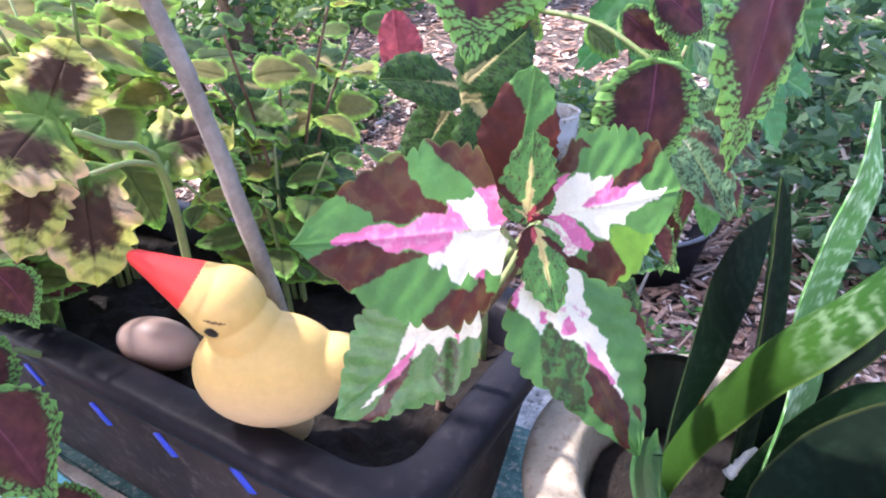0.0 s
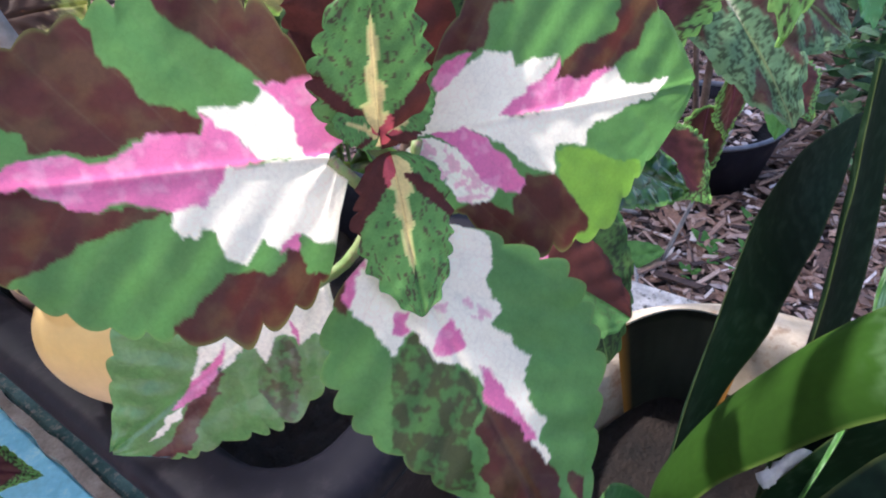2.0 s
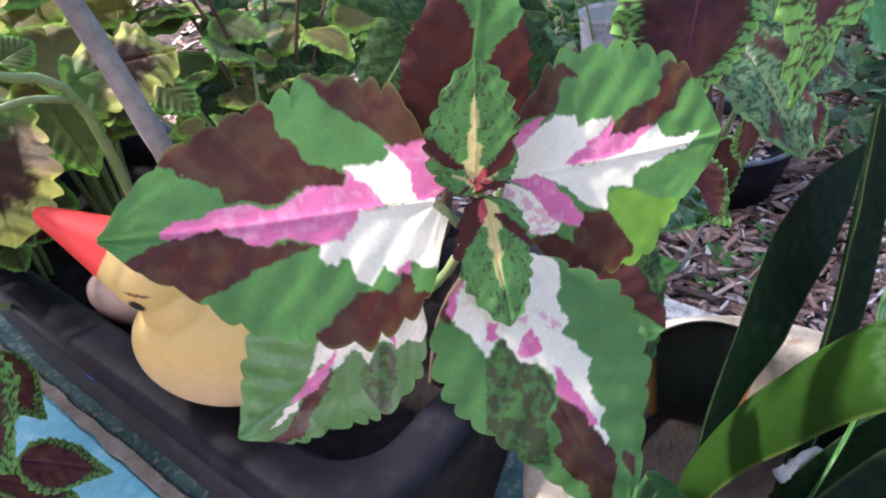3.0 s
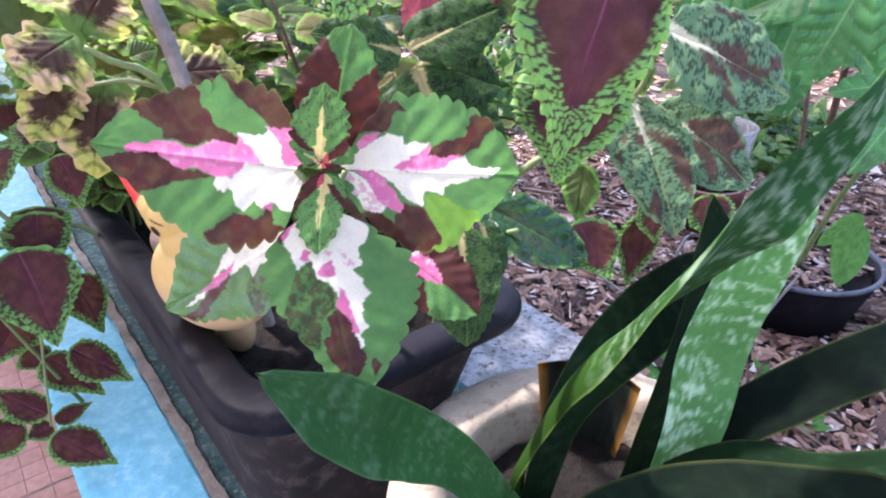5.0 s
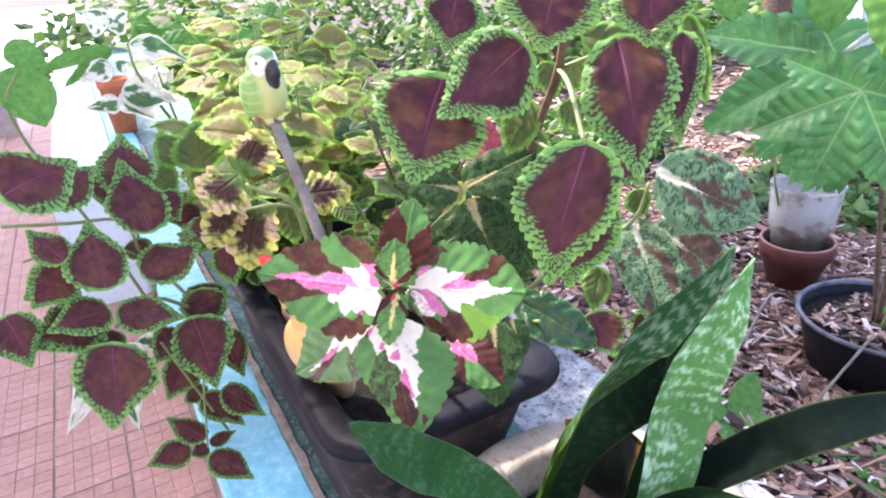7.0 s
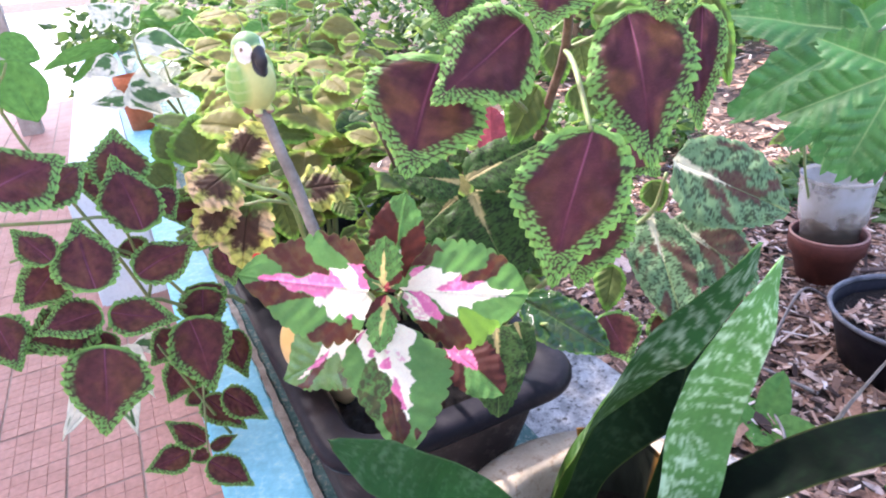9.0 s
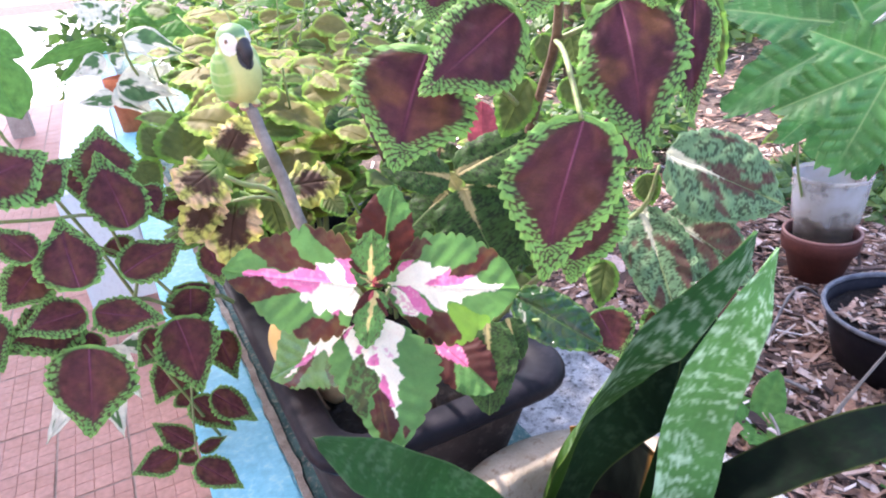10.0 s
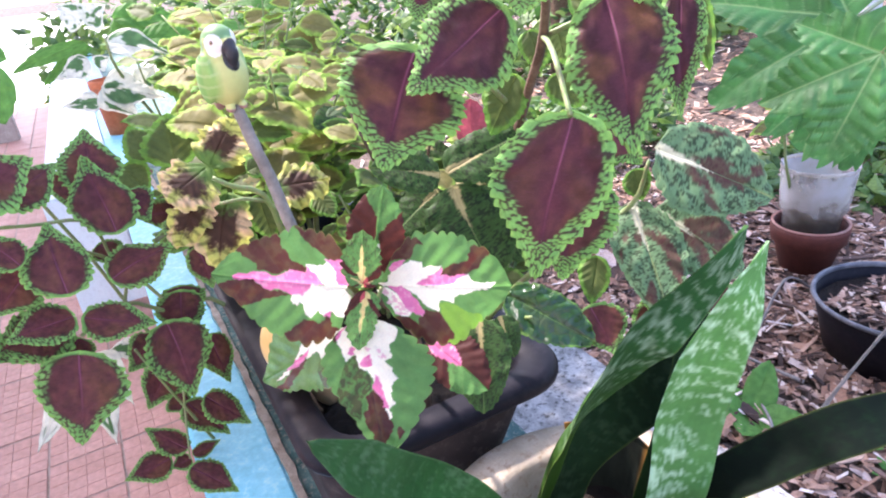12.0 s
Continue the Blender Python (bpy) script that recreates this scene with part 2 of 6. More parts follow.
SHAPES = {  # kind: power at base, power at tip, teeth a side, depth of teeth, fold, arch, quilting, ruffle
    "burgundy": (0.52, 0.84, 12, 0.10, 0.10, 0.07, 0.008, 0.014),
    "beaded": (0.55, 0.84, 18, 0.075, 0.08, 0.09, 0.006, 0.016),
    "frilled": (0.55, 0.66, 8, 0.17, -0.10, 0.22, 0.03, 0.11),
    "fresh": (0.55, 0.95, 9, 0.08, 0.12, 0.12, 0.02, 0.02),
    "lime": (0.55, 0.95, 9, 0.09, 0.10, 0.16, 0.02, 0.02),
    "mottle": (0.52, 0.80, 15, 0.045, 0.14, 0.16, 0.014, 0.02),
    "dark_mottle": (0.48, 0.70, 14, 0.05, 0.12, 0.14, 0.006, 0.015),
    "glossy": (0.50, 0.74, 14, 0.05, 0.16, 0.16, 0.014, 0.015),
    "white": (0.50, 1.35, 5, 0.05, 0.16, 0.16, 0.015, 0.05),
    "star": (0.53, 0.66, 12, 0.085, 0.06, 0.12, 0.010, 0.016),
    "core": (0.46, 0.66, 8, 0.16, 0.08, 0.12, 0.010, 0.015),
    "red": (0.40, 0.62, 9, 0.04, 0.30, 0.12, 0.02, 0.03),
    "plain": (0.50, 0.80, 6, 0.0, 0.15, 0.15, 0.01, 0.01),
}


def paint(kind, U, V, HW, teeth, seed, plan):
    """Pigment of a blade: U along it, V across it (-1..1), HW the half width there."""
    A = np.abs(V)
    md = np.minimum((1 - A) * HW, (1 - U) * 0.8)          # way to the margin
    ph = teeth * (U - 0.10 * A)
    notch = 0.5 + 0.5 * np.cos(2 * math.pi * ph)
    f = fractal(U * 14 + 3, V * 7 + 5, seed)
    g = fractal(U * 44, V * 26, seed + 9)
    vein = np.maximum(1 - A * HW / 0.012, 0) * (1 - U) + 0.7 * np.maximum(1 - np.abs(((U - 0.42 * A * HW / 0.4) * 6) % 1 - 0.5) / 0.05, 0) * (A < 0.9)
    c = np.zeros(U.shape + (3,))
    if kind in ("burgundy", "beaded"):
        side = np.sign(V)
        pw = teeth * (U + 0.6 * (vnoise(U * teeth * 0.7, side * 3 + 5, seed) - 0.5) / teeth - 0.10 * A)
        c[:] = MAROON * (1.05 if kind == "burgundy" else np.array((0.66, 0.66, 0.90)))
        tan = (0.5 if kind == "burgundy" else 0.25 + 0.4 * (math.sin(seed * 2.3) > 0)) * step(0.36, 0.72, fractal(U * 4.5 + 11, V * 2.2, seed + 17)) * step(0.012, 0.05, A * HW)
        c = c * (1 - tan) + np.array((0.135, 0.062, 0.026)) * tan
        c *= (0.55 + 0.9 * f)[..., None]
        c += step(0.25, 0.0, A * HW) * np.array((0.022, 0.004, 0.010))
        vk = 0.6 * step(0.2, 0.9, vein)
        c = c * (1 - vk) + np.array((0.105, 0.030, 0.050)) * vk
        rib = step(0.010, 0.003, A * HW) * step(0.75, 0.05, U)
        c = c * (1 - rib) + np.array((0.20, 0.065, 0.115)) * rib
        far = 1.0 if kind == "burgundy" else 1.25
        low = vnoise(U * 5 + 3, side * 3 + 9, seed + 2)
        reach = far * (0.045 + 0.12 * low * (0.5 + U) + 0.05 * U)
        band = np.zeros(U.shape)
        for k, (r0, hw, many, thin) in enumerate(((0.020, 0.030, 1.0, 0.43), (0.064, 0.019, 1.0, 0.40), (0.099, 0.017, 1.2, 0.38), (0.132, 0.015, 1.4, 0.35), (0.162, 0.014, 1.5, 0.32), (0.190, 0.013, 1.6, 0.30))):
            q = pw * many + (0.37 * k + 0.8 * vnoise(pw * 0.6, side * 2 + k, seed + 5) if k else 0.0)
            jit = vnoise(np.floor(q) * 1.7 + 0.5, side * 5 + k * 3.0, seed + 8)
            e = ((q % 1 - 0.5) / thin) ** 2 + ((md - r0 - 0.018 * (jit - 0.5) * (k > 0)) / (hw * (0.7 + 0.6 * jit))) ** 2
            here = step(1.25, 0.8, e)[..., 0] * (1.0 if k == 0 else step(0.02, -0.02, r0 - reach + 0.05 * (jit - 0.5))[..., 0])
            band = np.maximum(band, here)
        band = np.maximum(band, step(0.010, 0.002, md)[..., 0])
        band = np.maximum(band, step(0.13, 0.05, U + 0.08 * (f - 0.5))[..., 0] * step(0.09, 0.04, md)[..., 0])
        seam = step(0.24, 0.12, md)[..., 0] * (md < reach + 0.02) * 0.55
        c = c * (1 - seam[..., None]) + np.array((0.030, 0.045, 0.022)) * seam[..., None]
        gr = np.array((0.145, 0.33, 0.085)) * (0.7 + 0.6 * g)[..., None] + step(0.05, 0.0, md) * np.array((0.05, 0.07, 0.01))
        c = c * (1 - band[..., None]) + gr * band[..., None]
    elif kind in ("fresh", "lime"):
        edge = LIME if kind == "lime" else np.array((0.16, 0.34, 0.06))
        inner = np.array((0.23, 0.21, 0.07)) if kind == "lime" else np.array((0.10, 0.14, 0.04))
        band = step(0.16, 0.08, md + 0.10 * (f - 0.5))
        c[:] = inner
        c = c * (1 - band) + edge * (0.8 + 0.5 * g)[..., None] * band
        c += step(0.5, 1.0, vein) * np.array((0.06, 0.05, 0.01))
    elif kind == "frilled":
        c[:] = np.array((0.12, 0.22, 0.05))
        dark = step(0.15, 0.35, U + 0.25 * (f - 0.5)) * step(0.95, 0.75, A + 0.3 * (f - 0.5))
        c = c * (1 - dark) + np.array((0.07, 0.035, 0.022)) * dark
        rim = step(0.27, 0.13, md + 0.22 * (f - 0.5) + 0.12 * (g - 0.5)) * step(0.12, 0.30, U)
        tint = step(0.48, 0.72, fractal(U * 3, V * 2, seed + 4))
        rc = np.array((0.56, 0.58, 0.15)) * (1 - tint) + np.array((0.80, 0.57, 0.35)) * tint
        rc = rc * (1 - 0.45 * step(0.5, 0.9, notch) * step(0.02, 0.07, md))
        c = c * (1 - rim) + rc * rim
    elif kind in ("mottle", "dark_mottle"):
        base = np.array((0.155, 0.285, 0.145)) if kind == "mottle" else np.array((0.052, 0.118, 0.030))
        c[:] = base
        c *= (0.75 + 0.5 * f)[..., None]
        fine = fractal(U * 60, V * 34, seed + 3)
        spots = 0.8 * step(0.50, 0.56, 0.5 * fine + 0.2 * g + 0.3 * f) * step(0.0, 0.05, md)
        c = c * (1 - spots) + np.array((0.018, 0.022, 0.014)) * spots
        if kind == "mottle":
            patch = 0.85 * step(0.57, 0.62, fractal((U - 0.42 * A * HW / 0.4) * 5.0, V * 1.5 + 9, seed + 21)) * step(0.02, 0.08, md) * step(0.2, 0.3, U)
            c = c * (1 - patch) + np.array((0.10, 0.035, 0.035)) * patch
        flame = step(0.008, -0.012, A * HW - 0.075 * (1 - U / 0.45) + 0.05 * (g - 0.5))
        c = c * (1 - flame) + (CREAM if kind == "mottle" else np.array((0.45, 0.38, 0.18))) * flame
        rib = step(0.008, 0.003, A * HW) * (1 - 0.85 * flame)
        c = c * (1 - rib) + (np.array((0.2, 0.27, 0.13)) if kind == "mottle" else np.array((0.16, 0.24, 0.07))) * rib
    elif kind == "glossy":
        c[:] = np.array((0.018, 0.064, 0.014))
        rim = step(0.06, 0.015, md + 0.05 * (f - 0.5)) * 0.8
        c = c * (1 - rim) + np.array((0.10, 0.22, 0.035)) * rim
        tan = step(0.5, 0.7, fractal(U * 4, V * 3, seed)) * 0.35
        c = c * (1 - tan) + np.array((0.06, 0.045, 0.018)) * tan
        rib = step(0.012, 0.004, A * HW) * 0.7
        c = c * (1 - rib) + np.array((0.10, 0.19, 0.05)) * rib
    elif kind == "white":
        c[:] = np.array((0.78, 0.80, 0.70))
        gr = step(0.47, 0.52, fractal(U * 3 + 2, V * 2, seed)) * step(0.05, 0.11, md)
        c = c * (1 - gr) + np.array((0.10, 0.22, 0.09)) * gr
    elif kind == "red":
        c[:] = np.array((0.42, 0.09, 0.12))
        c *= (0.7 + 0.6 * f)[..., None]
        c += step(0.4, 1.0, vein) * np.array((0.12, 0.05, 0.05))
    elif kind == "plain":
        c[:] = GREEN
        c *= (0.7 + 0.6 * f)[..., None]
        c += step(0.5, 1.0, vein) * np.array((0.05, 0.07, 0.02))
    if plan is not None:
        c = star_paint(U, V, A, HW, md, f, g, vein, plan)
    return c


COLOURS = {"g": np.array((0.103, 0.258, 0.072)), "G": np.array((0.06, 0.19, 0.05)), "d": np.array((0.080, 0.023, 0.019)),
           "w": np.array((0.97, 0.92, 0.77)), "p": np.array((0.75, 0.19, 0.40)), "y": np.array((0.72, 0.60, 0.26)), "r": np.array((0.55, 0.10, 0.12)), "m": np.array((0.07, 0.13, 0.04)), "l": np.array((0.17, 0.36, 0.05))}


def star_paint(U, V, A, HW, md, f, g, vein, plan):
    """Each half blade (v < 0, then v > 0) has sectors that follow its side veins, outside a flame beside the midrib."""
    s = U - 0.30 * A * HW / 0.4 + 0.05 * (f - 0.5) + 0.012 * (g - 0.5)
    c = np.zeros(U.shape + (3,))
    for side, (outer, flame, reach) in zip((-1, 1), plan):
        here = (V < 0) if side < 0 else (V >= 0)
        oc = np.zeros_like(c)
        for end, key in reversed(outer):
            oc[s < end] = COLOURS[key]
        fc = np.zeros_like(c)
        for end, key in reversed(flame):
            fc[s < end] = COLOURS[key]
        pinks = (fc[..., 1] < 0.3) & (fc[..., 0] > 0.6)
        fleck = (0.5 * np.clip((0.6 * f + 0.4 * g - 0.60 + 0.08 * U) * 8, 0, 1))[..., None]
        fc = np.where(pinks[..., None], fc * (1 - fleck) + COLOURS["w"] * fleck, fc)
        if plan[2]:
            sp = (g > 0.60) & (fc[..., 1] > 0.5) & (V > -0.35) & (s < plan[2])
            fc[sp] = 0.5 * fc[sp] + 0.5 * COLOURS["p"]
        width = np.interp(s, [p for p, _ in reach], [w for _, w in reach])
        saw = width * (0.24 * (np.abs(((s * 9 + 1.6 * f) % 1) - 0.5) - 0.25) + 0.34 * (f - 0.5) + 0.16 * (g - 0.5))
        inside = (A < width + saw)[..., None]
        fade = (np.exp(-((A - width - saw) / 0.035) ** 2) * (fc[..., 1] > 0.5) * (oc[..., 1] > 0.2))[..., None] * 0.7
        fc = fc * (1 - fade) + np.array((0.5, 0.62, 0.22)) * fade
        cc = np.where(inside, fc, oc)
        c[here] = cc[here]
    c *= (0.82 + 0.36 * f)[..., None]
    rib = step(0.007, 0.002, A * HW) * 0.5
    c = c * (1 - rib) + c * np.array((0.9, 0.75, 0.8)) * rib
    side_vein = step(0.2, 1.0, vein) * 0.30
    c = c * (1 - side_vein)
    specks = ((fractal(U * 26, V * 15, 77) > 0.66) & (c[..., 1] > 2.0 * c[..., 0]))[..., None] * plan[3]
    return c * (1 - specks) + np.array((0.07, 0.03, 0.03)) * specks


def blade(kind, ratio, seed, nu=None, nv=18, plan=None, bend=1.0):
    """A leaf of length 1 along +y from its base, with its upper side to +z."""
    pa, pb, teeth, depth, fold, arch, quilt, ruffle = SHAPES[kind]
    nu = nu or max(teeth * 10, 36) + 1
    u = np.linspace(0.0, 1.0, nu)
    v = np.sort(np.concatenate([np.sin(np.linspace(-math.pi / 2, math.pi / 2, nv + 1)), [-0.03, -0.012, 0.012, 0.03]]))
    U, V = np.meshgrid(u, v, indexing="ij")
    peak = pa / (pa + pb)
    prof = (U ** pa) * ((1 - U) ** pb) / (peak ** pa * (1 - peak) ** pb)
    prof *= 1 + 0.05 * np.sin(U * 7 + seed) * np.sign(V)
    if kind in ("burgundy", "beaded"):
        prof *= 1 - 0.42 * np.clip((U - 0.45) / 0.40, 0, 1) ** 1.3
    A = np.abs(V)
    wander = 0.10 * (vnoise(U * teeth * 0.7, np.sign(V) * 3 + 5, seed) - 0.5) / teeth * 6
    scallop = np.abs(np.sin(math.pi * teeth * (U + wander - 0.10 * A))) * (0.65 + 0.7 * vnoise(U * teeth, np.sign(V) * 2 + 8, seed + 3))
    HW = 0.5 * ratio * prof
    Xc = V * HW * (1 + depth * (scallop - 0.6) * A ** 5) + 0.02 * np.sin(U * 4 + seed)
    Yc = U - 0.05 * ratio * A ** 2 * (1 - U) + 0.012 * np.sin(2 * math.pi * teeth * U) * A ** 6
    ph = (U - 0.42 * A * prof * ratio) * 6
    Zc = fold * np.abs(Xc) - bend * arch * (U - 0.25) ** 2 - quilt * np.cos(2 * math.pi * ph) * A * (1 - A ** 6)
    Zc -= quilt * 1.2 * np.exp(-(Xc / 0.012) ** 2)
    Zc += ruffle * np.sin(2 * math.pi * (teeth * 0.35) * U + seed + (V > 0) * 1.7) * A ** 3
    Zc -= 0.20 * ratio * A ** 4 * prof * 0.35
    Zc += 0.05 * (fractal(U * 3, V * 1.5 + 4, seed) - 0.5)
    pig = paint(kind, U, V, HW / ratio, teeth, seed, plan)
    verts = np.stack([Xc, Yc, Zc], axis=-1).reshape(-1, 3)
    return make_mesh("leaf", verts, grid_faces(nu, nv + 5), {"glossy": M_GLOSS, "burgundy": M_DEEP, "beaded": M_DEEP}.get(kind, M_LEAF), np.clip(pig.reshape(-1, 3), 0, 1))


def stand(base, tip, normal):
    y = (Vector(tip) - Vector(base))
    length = y.length
    y.normalize()
    z = Vector(normal)
    z = (z - z.dot(y) * y).normalized()
    x = y.cross(z)
    m = Matrix((x, y, z)).transposed().to_4x4()
    return Matrix.Translation(base) @ m @ Matrix.Scale(length, 4), length


leaf_seed = [0]


def leaf(plant, kind, base, tip, width, normal, plan=None, nu=None, nv=40, label="", bend=1.0):
    leaf_seed[0] += 1
    m, length = stand(base, tip, normal)
    ob = new("leaf", blade(kind, width / length, leaf_seed[0] * 1.37, nu, nv, plan, bend))
    ob.parent = plant
    ob.matrix_local = Matrix.Translation(-plant.location) @ m
    return tagged(ob, label) if label else ob


def stem(plant, points, r0=0.003, r1=0.002, mat=None, name="stem", n=14):
    return under(name, tube_mesh(name, points, r0, r1, mat or M_STEM, n, 8, 0.12, len(points)), plant)


# ---- the ground ----
bm = bmesh.new()
bmesh.ops.create_grid(bm, x_segments=90, y_segments=90, size=1.0)
for v in bm.verts:
    x, y = v.co.x, v.co.y
    v.co.x, v.co.y = math.copysign(abs(x) ** 3 * 70, x) + 1.6, math.copysign(abs(y) ** 3 * 70, y) + 0.6
    v.co.z = 0.03 * noise.noise((v.co.x * 1.6, v.co.y * 1.6, 0.0)) - 0.01 if v.co.x > 0.5 else -0.06
ground = tagged(part("ground", bm, M_GROUND, None), "dark garden earth under bark mulch", "ground", kind="structure")


def bark_chips(name, count, seed, x0, x1, y0, y1, size, mat, slim=1.0):
    r = np.random.default_rng(seed)
    verts, faces = [], []
    for i in range(count):
        x, y = r.uniform(x0, x1), r.uniform(y0, y1)
        s = size * r.uniform(0.5, 1.5)
        a, tilt = r.uniform(0, 6.28), r.uniform(-0.5, 0.5)
        w, h = s * r.uniform(0.18, 0.45) * slim, s * r.uniform(0.06, 0.16) * slim ** 0.5
        z = 0.03 * noise.noise((x * 1.6, y * 1.6, 0.0)) + r.uniform(0.0, 0.03)
        ca, sa, ct, st = math.cos(a), math.sin(a), math.cos(tilt), math.sin(tilt)
        k = len(verts)
        for dz in (-1, 1):
            for px, py in ((-s, -w * r.uniform(0.4, 1)), (s * r.uniform(0.7, 1), -w * r.uniform(0.5, 1)), (s, w * r.uniform(0.3, 1)), (-s * 0.8, w)):
                px *= 0.5 if dz > 0 and r.random() < 0.2 else 1.0
                qx, qz = px * ct - dz * h * st * 0.5, px * st + dz * h * 0.5 * ct
                verts.append((x + qx * ca - py * sa, y + qx * sa + py * ca, z + qz))
        for f in ((0, 3, 2, 1), (4, 5, 6, 7), (0, 1, 5, 4), (1, 2, 6, 5), (2, 3, 7, 6), (3, 0, 4, 7)):
            faces.append(tuple(k + q for q in f))
    return new(name, make_mesh(name, verts, faces, mat, smooth=False))


tagged(bark_chips("bark_mulch", 18000, 3, 0.68, 3.6, -0.8, 3.0, 0.0165, M_BARK), "brown and grey bark chips strewn over the earth", "mulch", kind="stuff")
tagged(bark_chips("bark_mulch", 7000, 5, 0.7, 9.0, -1.5, 10.0, 0.045, M_BARK), "brown bark chips and dry litter farther out", "mulch", kind="stuff")

tagged(bark_chips("dry_twigs", 1500, 9, 0.66, 3.2, -0.7, 2.4, 0.055, M_BARK, 0.2), "thin dry twigs strewn among the bark", "twigs", kind="stuff")

# ---- the planter wall with its painted ledge ----
WALL_TOP = 0.51
bm = bmesh.new()
block(bm, -0.09, 0.665, -1.6, 8.9, -0.3, WALL_TOP - 0.012, 0.006)
wall = tagged(part("wall_west", bm, M_CONCRETE, None, smooth=False), "low concrete garden wall with a worn top", "wall", kind="structure")
bm = bmesh.new()
block(bm, -0.10, 0.032, -1.6, 8.9, WALL_TOP - 0.10, WALL_TOP, 0.008)
tagged(part("ledge", bm, M_BLUE, None, smooth=False), "sky-blue painted concrete ledge along the wall", "ledge", kind="structure")
bm = bmesh.new()
block(bm, 0.044, 0.412, -1.6, 8.9, WALL_TOP - 0.012, WALL_TOP + 0.002, 0.003)
tagged(part("wall_top", bm, M_TEAL, None, smooth=False), "mossy teal paint flaking on the wall top", "wall top", kind="structure")

bm = bmesh.new()
rows = []
for i in range(420):
    y = -0.6 + i * 0.0085
    l, r = 0.034 - 0.010 * fractal(np.array([y * 30]), np.array([1.0]), 3)[0], 0.041 + 0.010 * (fractal(np.array([y * 24]), np.array([7.0]), 5)[0] - 0.3)
    rows.append([bm.verts.new((x, y, z)) for x, z in ((l, 0.5), (l, WALL_TOP + 0.0045), (r, WALL_TOP + 0.0045), (r, 0.5))])
for p, q in zip(rows, rows[1:]):
    for k in range(3):
        bm.faces.new((p[k], q[k], q[k + 1], p[k + 1]))
tagged(part("trim", bm, M_ARRIS, None, smooth=False), "strip of bare plaster where the blue paint ends", "trim", kind="structure")

# sun glare on the step is put into this paler blue
M_BLUE_LIT = two_tone("sunlit_blue_paint", (0.62, 0.76, 0.84), (0.72, 0.82, 0.87), 4, 0.5, c3=(0.55, 0.66, 0.70), bump_s=0.2, fine=50)
bm = bmesh.new()
block(bm, -0.38, -0.104, 2.3, 8.0, -0.05, WALL_TOP + 0.004, 0.012)
tagged(part("ledge_step", bm, M_BLUE_LIT, None, smooth=False), "blue painted step widening the ledge, paled as if in sun", "ledge", kind="structure")

# ---- terrace floor ----
bm = bmesh.new()
block(bm, -6.0, -0.09, -3.0, 8.9, -0.09, -0.004)
floor = tagged(part("floor", bm, M_GROUT, None, smooth=False), "terracotta tiled terrace floor", "floor", kind="structure")

# ---- the black planter ----
RIM, PX0, PX1, PY0, PY1 = 0.76, 0.018, 0.392, -0.030, 0.80


def round_rect(x0, x1, y0, y1, r, n=7):
    out = []
    for cx, cy, a0 in ((x1 - r, y1 - r, 0), (x0 + r, y1 - r, 90), (x0 + r, y0 + r, 180), (x1 - r, y0 + r, 270)):
        for k in range(n):
            a = radians(a0 + 90 * k / (n - 1))
            out.append((cx + r * math.cos(a), cy + r * math.sin(a)))
    return out


def planter_rings(name, steps, mat, bottom, lean, lean_far=1.0):
    rings = [[(x, y, z) for x, y in round_rect(PX0 + q * lean, PX1 - q * lean_far, PY0 + q, PY1 - q, r)] for q, z, r in steps]
    k = len(rings[0])
    faces = grid_faces(len(rings), k, True) + ([tuple(range(k))[::-1]] if bottom else [])
    return make_mesh(name, [p for r in rings for p in r], faces, mat)


planter = thing("planter", (0.2, 0.37, 0.513), "long black plastic planter with a thick rolled rim on the wall", "planter")
M_DUSTY = two_tone("dusty_plastic", (0.024, 0.019, 0.019), (0.046, 0.035, 0.033), 7, 0.75, spec=0.12, c3=(0.068, 0.053, 0.050), bump_s=0.2, bump_d=0.001, fine=40)
tub = under("tub", planter_rings("tub", ((0.051, 0.513, 0.05), (0.049, 0.52, 0.05), (0.020, 0.715, 0.06), (0.0175, 0.736, 0.062)), M_DUSTY, True, 0.86, 2.7), planter, "dusty brown-black side of the tub")
under("rim", planter_rings("rim", ((0.0195, 0.7345, 0.062), (0.010, 0.7335, 0.065), (0.0015, 0.736, 0.07), (0.0, 0.741, 0.07), (0.0, 0.748, 0.07), (0.004, 0.756, 0.068), (0.012, RIM, 0.065), (0.042, 0.757, 0.05),
                                   (0.049, 0.750, 0.046), (0.053, 0.735, 0.044), (0.072, 0.62, 0.04), (0.087, 0.53, 0.04)), M_BLACK, False, 1.0), planter, "thick black rolled rim")
M_MARK = two_tone("blue_ink", (0.03, 0.06, 0.55), (0.05, 0.09, 0.68), 30, 0.5)
for y, z in ((0.556, 0.680), (0.424, 0.671), (0.302, 0.682), (0.180, 0.695)):
    bm = bmesh.new()
    block(bm, -0.0012, 0.0012, -0.0065, 0.0065, -0.018, 0.018, 0.001)
    bmesh.ops.rotate(bm, verts=bm.verts, cent=(0, 0, 0), matrix=Matrix.Rotation(radians(-24), 3, "X") @ Matrix.Rotation(radians(-8), 3, "Y"))
    bmesh.ops.translate(bm, verts=bm.verts, vec=(0.0601 - 0.128 * (z - 0.52) - 0.0008, y, z))
    part("mark", bm, M_MARK, tub, "short slanted blue paint mark")
bm = bmesh.new()
bmesh.ops.create_grid(bm, x_segments=50, y_segments=90, size=1.0)
for v in bm.verts:
    v.co = Vector((0.202 + v.co.x * 0.132, 0.3725 + v.co.y * 0.37, 0.0))
    v.co.z = 0.712 + 0.012 * noise.noise(v.co * 22) + 0.008 * noise.noise(v.co * 70)
